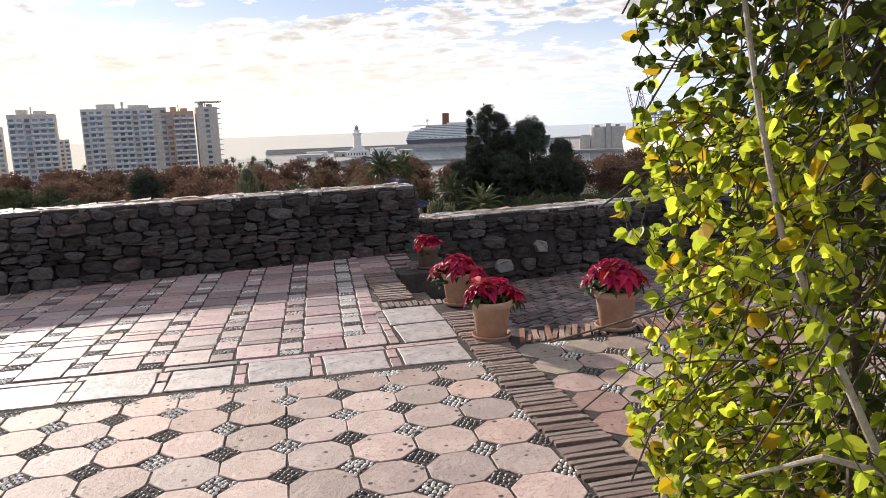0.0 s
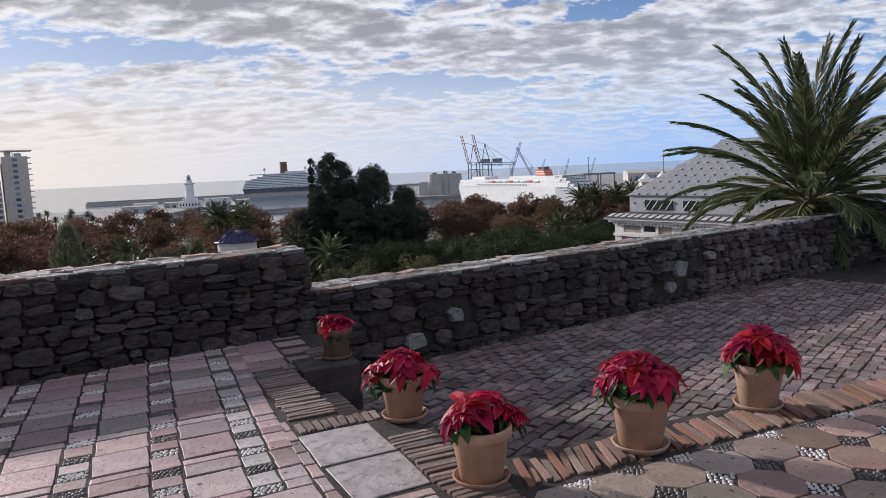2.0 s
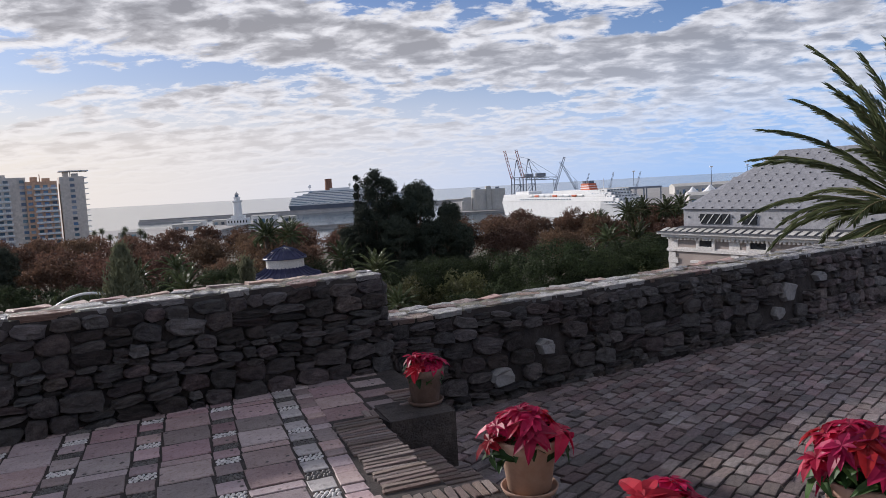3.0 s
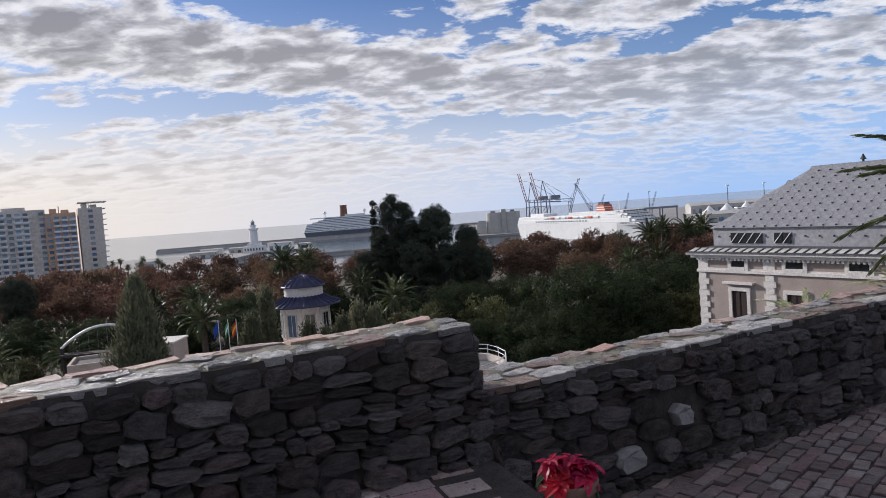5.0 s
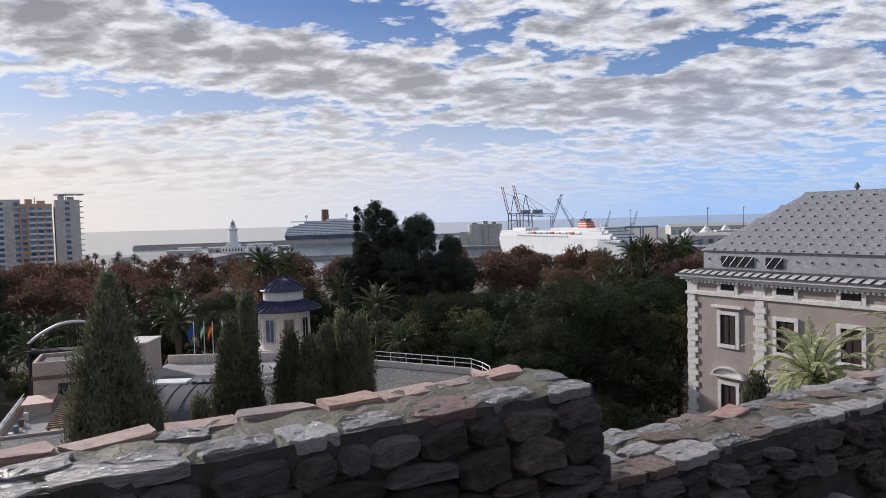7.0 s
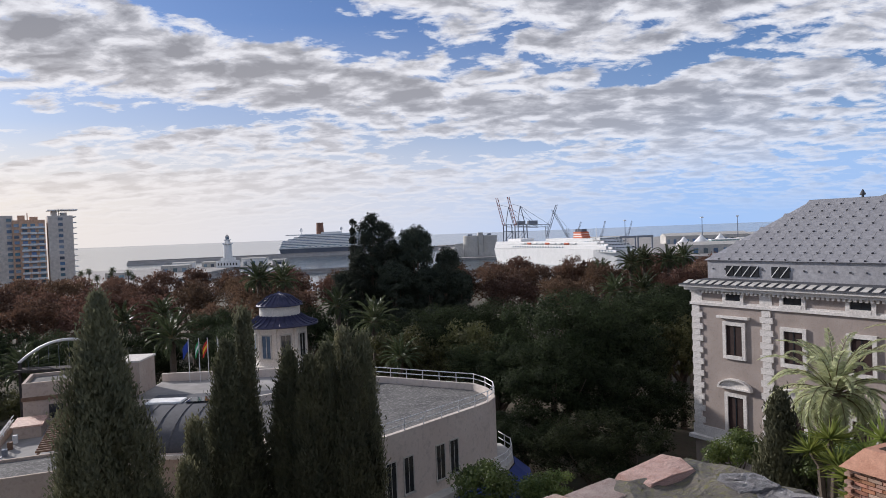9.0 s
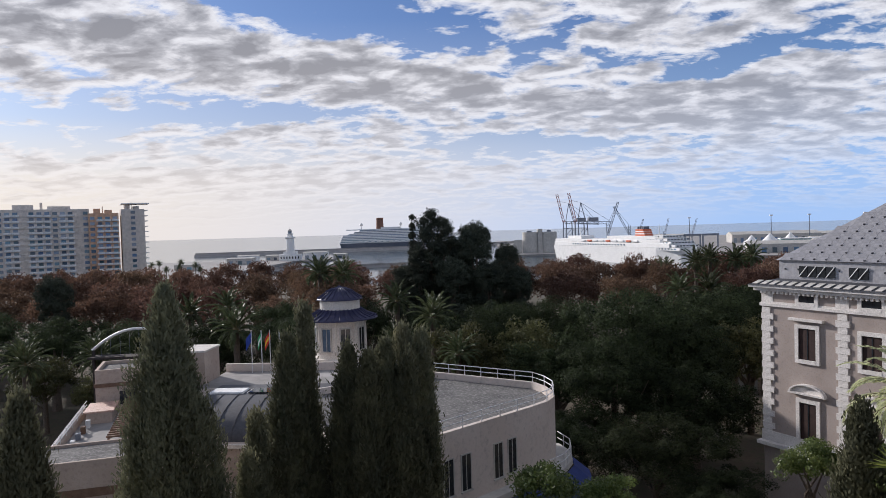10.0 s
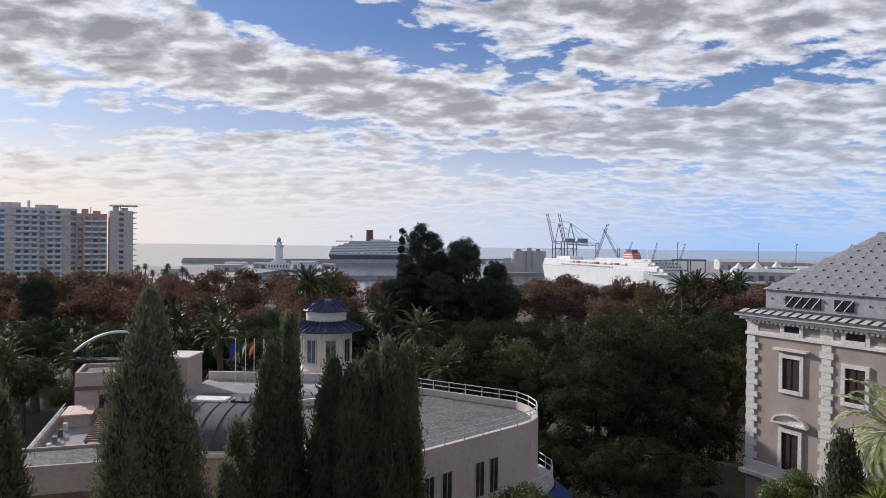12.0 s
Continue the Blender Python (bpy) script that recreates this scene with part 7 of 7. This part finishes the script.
POTS = ((-0.19, 6.90, 0.006, 0.90, 7, 0.13, ((0, 0),), "small red poinsettia plant in a shaded clay pot"),
        (0.37, 5.33, 0.0, 1.0, 10, 0.17, ((-0.06, 0), (0.08, 0.03)), "spreading red poinsettia plant with drooping bracts"),
        (0.745, 4.33, 0.0, 1.0, 8, 0.075, ((-0.09, -0.05), (0.14, 0.07)), "red poinsettia plant split in two flower clumps"),
        (1.67, 4.60, 0.0, 1.06, 14, 0.19, ((0, 0),), "dense dark red poinsettia plant with a yellowing leaf"),
        (2.60, 5.08, 0.0, 1.0, 15, 0.18, ((0, 0),), "dense crimson poinsettia plant with a domed top"),
        (4.25, 5.42, 0.0, 1.0, 11, 0.17, ((0, 0),), "red poinsettia plant at the far edge of the platform"))
for i, (x, y, z, s, heads, spread, cl, label) in enumerate(POTS):
    flowerpot(x, y, z, s, "terracotta flowerpot on a saucer holding a poinsettia" if i else "dark clay flowerpot on a masonry pedestal", None if i else M_potdark)
    poinsettia(x, y, z + 0.262 * s, s, heads, spread, 700 + i, label, cl, (0.12, 0.15, 0.16, 0.20, 0.21, 0.18)[i])

# ---- the climbing shrub beside the path ----
def climber():
    ob = base("climbing_shrub", pose(2.17, 0.98, 0.0), "tangled climbing shrub with backlit yellow-green leaves", "shrub")
    g = random.Random(77)
    twigs = bmesh.new()
    lv, lf, dv, df, yv, yf = [], [], [], [], [], []

    def leaf(V, Fc, p, d, L):
        d = Vector(d).normalized()
        s = d.cross(Vector((g.uniform(-1, 1), g.uniform(-1, 1), g.uniform(-1, 1)))).normalized()
        n = d.cross(s)
        W = L * g.uniform(0.75, 1.0)
        b = len(V)
        c = 0.12 * L
        rim = ((0, 0), (0.10, -0.28), (0.34, -0.47), (0.62, -0.42), (0.84, -0.22), (1, 0), (0.84, 0.22), (0.62, 0.42), (0.34, 0.47), (0.10, 0.28))
        V.extend(tuple(p + d * L * u + s * W * w + n * c * 2 * abs(w)) for u, w in rim + ((0.48, 0),))
        Fc.extend((b + k, b + 10, b + (k + 1) % 10) for k in range(10))

    for i in range(1250):
        a = g.uniform(0, 2 * math.pi)
        r = 0.54 * math.sqrt(g.uniform(0.05, 1))
        p = Vector((math.cos(a) * r, math.sin(a) * r * 0.85, g.uniform(0.05, 3.1)))
        if p.z > 2.2:
            p.x -= 0.06 * (p.z - 2.2)
        d = Vector((math.cos(a) * 0.9, math.sin(a) * 0.9, g.uniform(-0.6, 0.9))).normalized()
        n = 7
        pts = [p.copy()]
        for k in range(n):
            d = (d + Vector((g.uniform(-.35, .35), g.uniform(-.35, .35), g.uniform(-.45, .25)))).normalized()
            if math.hypot(p.x, p.y) > 0.62:
                d = (d - Vector((p.x, p.y, 0)) * 0.8).normalized()
            p = p + d * 0.075
            pts.append(p.copy())
            for q in range(4):
                out = (d + Vector((g.uniform(-1, 1), g.uniform(-1, 1), g.uniform(-.9, .5)))).normalized()
                # Darker leaf colour high up and near the middle, painting in the shade.
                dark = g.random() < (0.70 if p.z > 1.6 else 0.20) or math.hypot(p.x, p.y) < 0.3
                if not dark and g.random() < 0.07:
                    leaf(yv, yf, p, out, g.uniform(0.03, 0.055))
                    continue
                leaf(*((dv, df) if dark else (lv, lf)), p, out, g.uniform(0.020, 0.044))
        tube(twigs, pts, [0.0034 - 0.0003 * k for k in range(n + 1)], 4)
    # Extra dark-coloured leaves fill the interior so that it looks shaded.
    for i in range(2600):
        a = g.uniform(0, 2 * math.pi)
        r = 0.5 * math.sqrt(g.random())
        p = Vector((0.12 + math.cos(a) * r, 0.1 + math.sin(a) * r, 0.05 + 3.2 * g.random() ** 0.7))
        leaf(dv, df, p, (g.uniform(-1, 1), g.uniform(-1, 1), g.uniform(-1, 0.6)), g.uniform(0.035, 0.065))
    tagged(part("twig_tangle", twigs, M_bark, ob), kind="stuff")
    tang = bmesh.new()
    for i in range(220):
        a = g.uniform(0, 2 * math.pi)
        p = Vector((math.cos(a) * g.uniform(0, 0.56), math.sin(a) * g.uniform(0, 0.56), g.uniform(0.9, 3.2)))
        pts = [p]
        d = Vector((g.uniform(-.6, .6), g.uniform(-.6, .6), -1))
        for k in range(6):
            d = (d + Vector((g.uniform(-.4, .4), g.uniform(-.4, .4), g.uniform(-.2, .2)))).normalized()
            pts.append(pts[-1] + d * 0.14)
        tube(tang, pts, 0.0028, 4)
    tagged(part("hanging_stem", tang, M_bark, ob, "dry hanging brown stems"), kind="stuff")
    stem = bmesh.new()
    tube(stem, [(0.05, -0.40, 0.0), (-0.16, -0.47, 0.5), (-0.36, -0.46, 0.93), (-0.44, -0.42, 1.13), (-0.53, -0.37, 1.36), (-0.57, -0.33, 1.6), (-0.61, -0.30, 1.9), (-0.58, -0.22, 2.5), (-0.3, -0.1, 3.1)], [0.011, 0.010, 0.0085, 0.0075, 0.0065, 0.006, 0.005, 0.0045, 0.004], 8)
    tube(stem, [(-0.46, -0.41, 1.19), (-0.51, -0.40, 1.25), (-0.55, -0.40, 1.24)], [0.009, 0.007, 0.004], 6)
    tube(stem, [(-0.36, -0.46, 0.93), (-0.46, -0.44, 0.95), (-0.6, -0.40, 0.88)], [0.008, 0.006, 0.003], 6)
    part("main_stem", stem, M_twig, ob, "pale woody main stem")
    for i in range(5):
        bm = bmesh.new()
        a = 1.3 * i
        tube(bm, [(0.2 * math.cos(a), 0.2 * math.sin(a), 0), (0.25 * math.cos(a + .5), 0.25 * math.sin(a + .5), 1.4), (0.2 * math.cos(a + 1), 0.2 * math.sin(a + 1), 3.0)], [0.012, 0.010, 0.006], 6)
        part("stem", bm, M_bark, ob)
    piece("leaves", mesh_of("leaves", lv, lf, M_vine), ob, None, "bright yellow-green leaves")
    piece("yellow_leaves", mesh_of("yellow_leaves", yv, yf, M_vineyellow), ob, None, "yellowing leaves")
    piece("shaded_leaves", mesh_of("shaded_leaves", dv, df, M_vinedark), ob, None, "dark green leaves, shade of the top and heart in their colour")


climber()

# plain garden wall closing the terrace behind the path
bm = bmesh.new()
box(bm, -16, -8.4, -1, 16, -8.0, 3.0)
tagged(part("wall_garden", bm, M_plaster), "plain plastered garden wall", "wall", kind="structure")
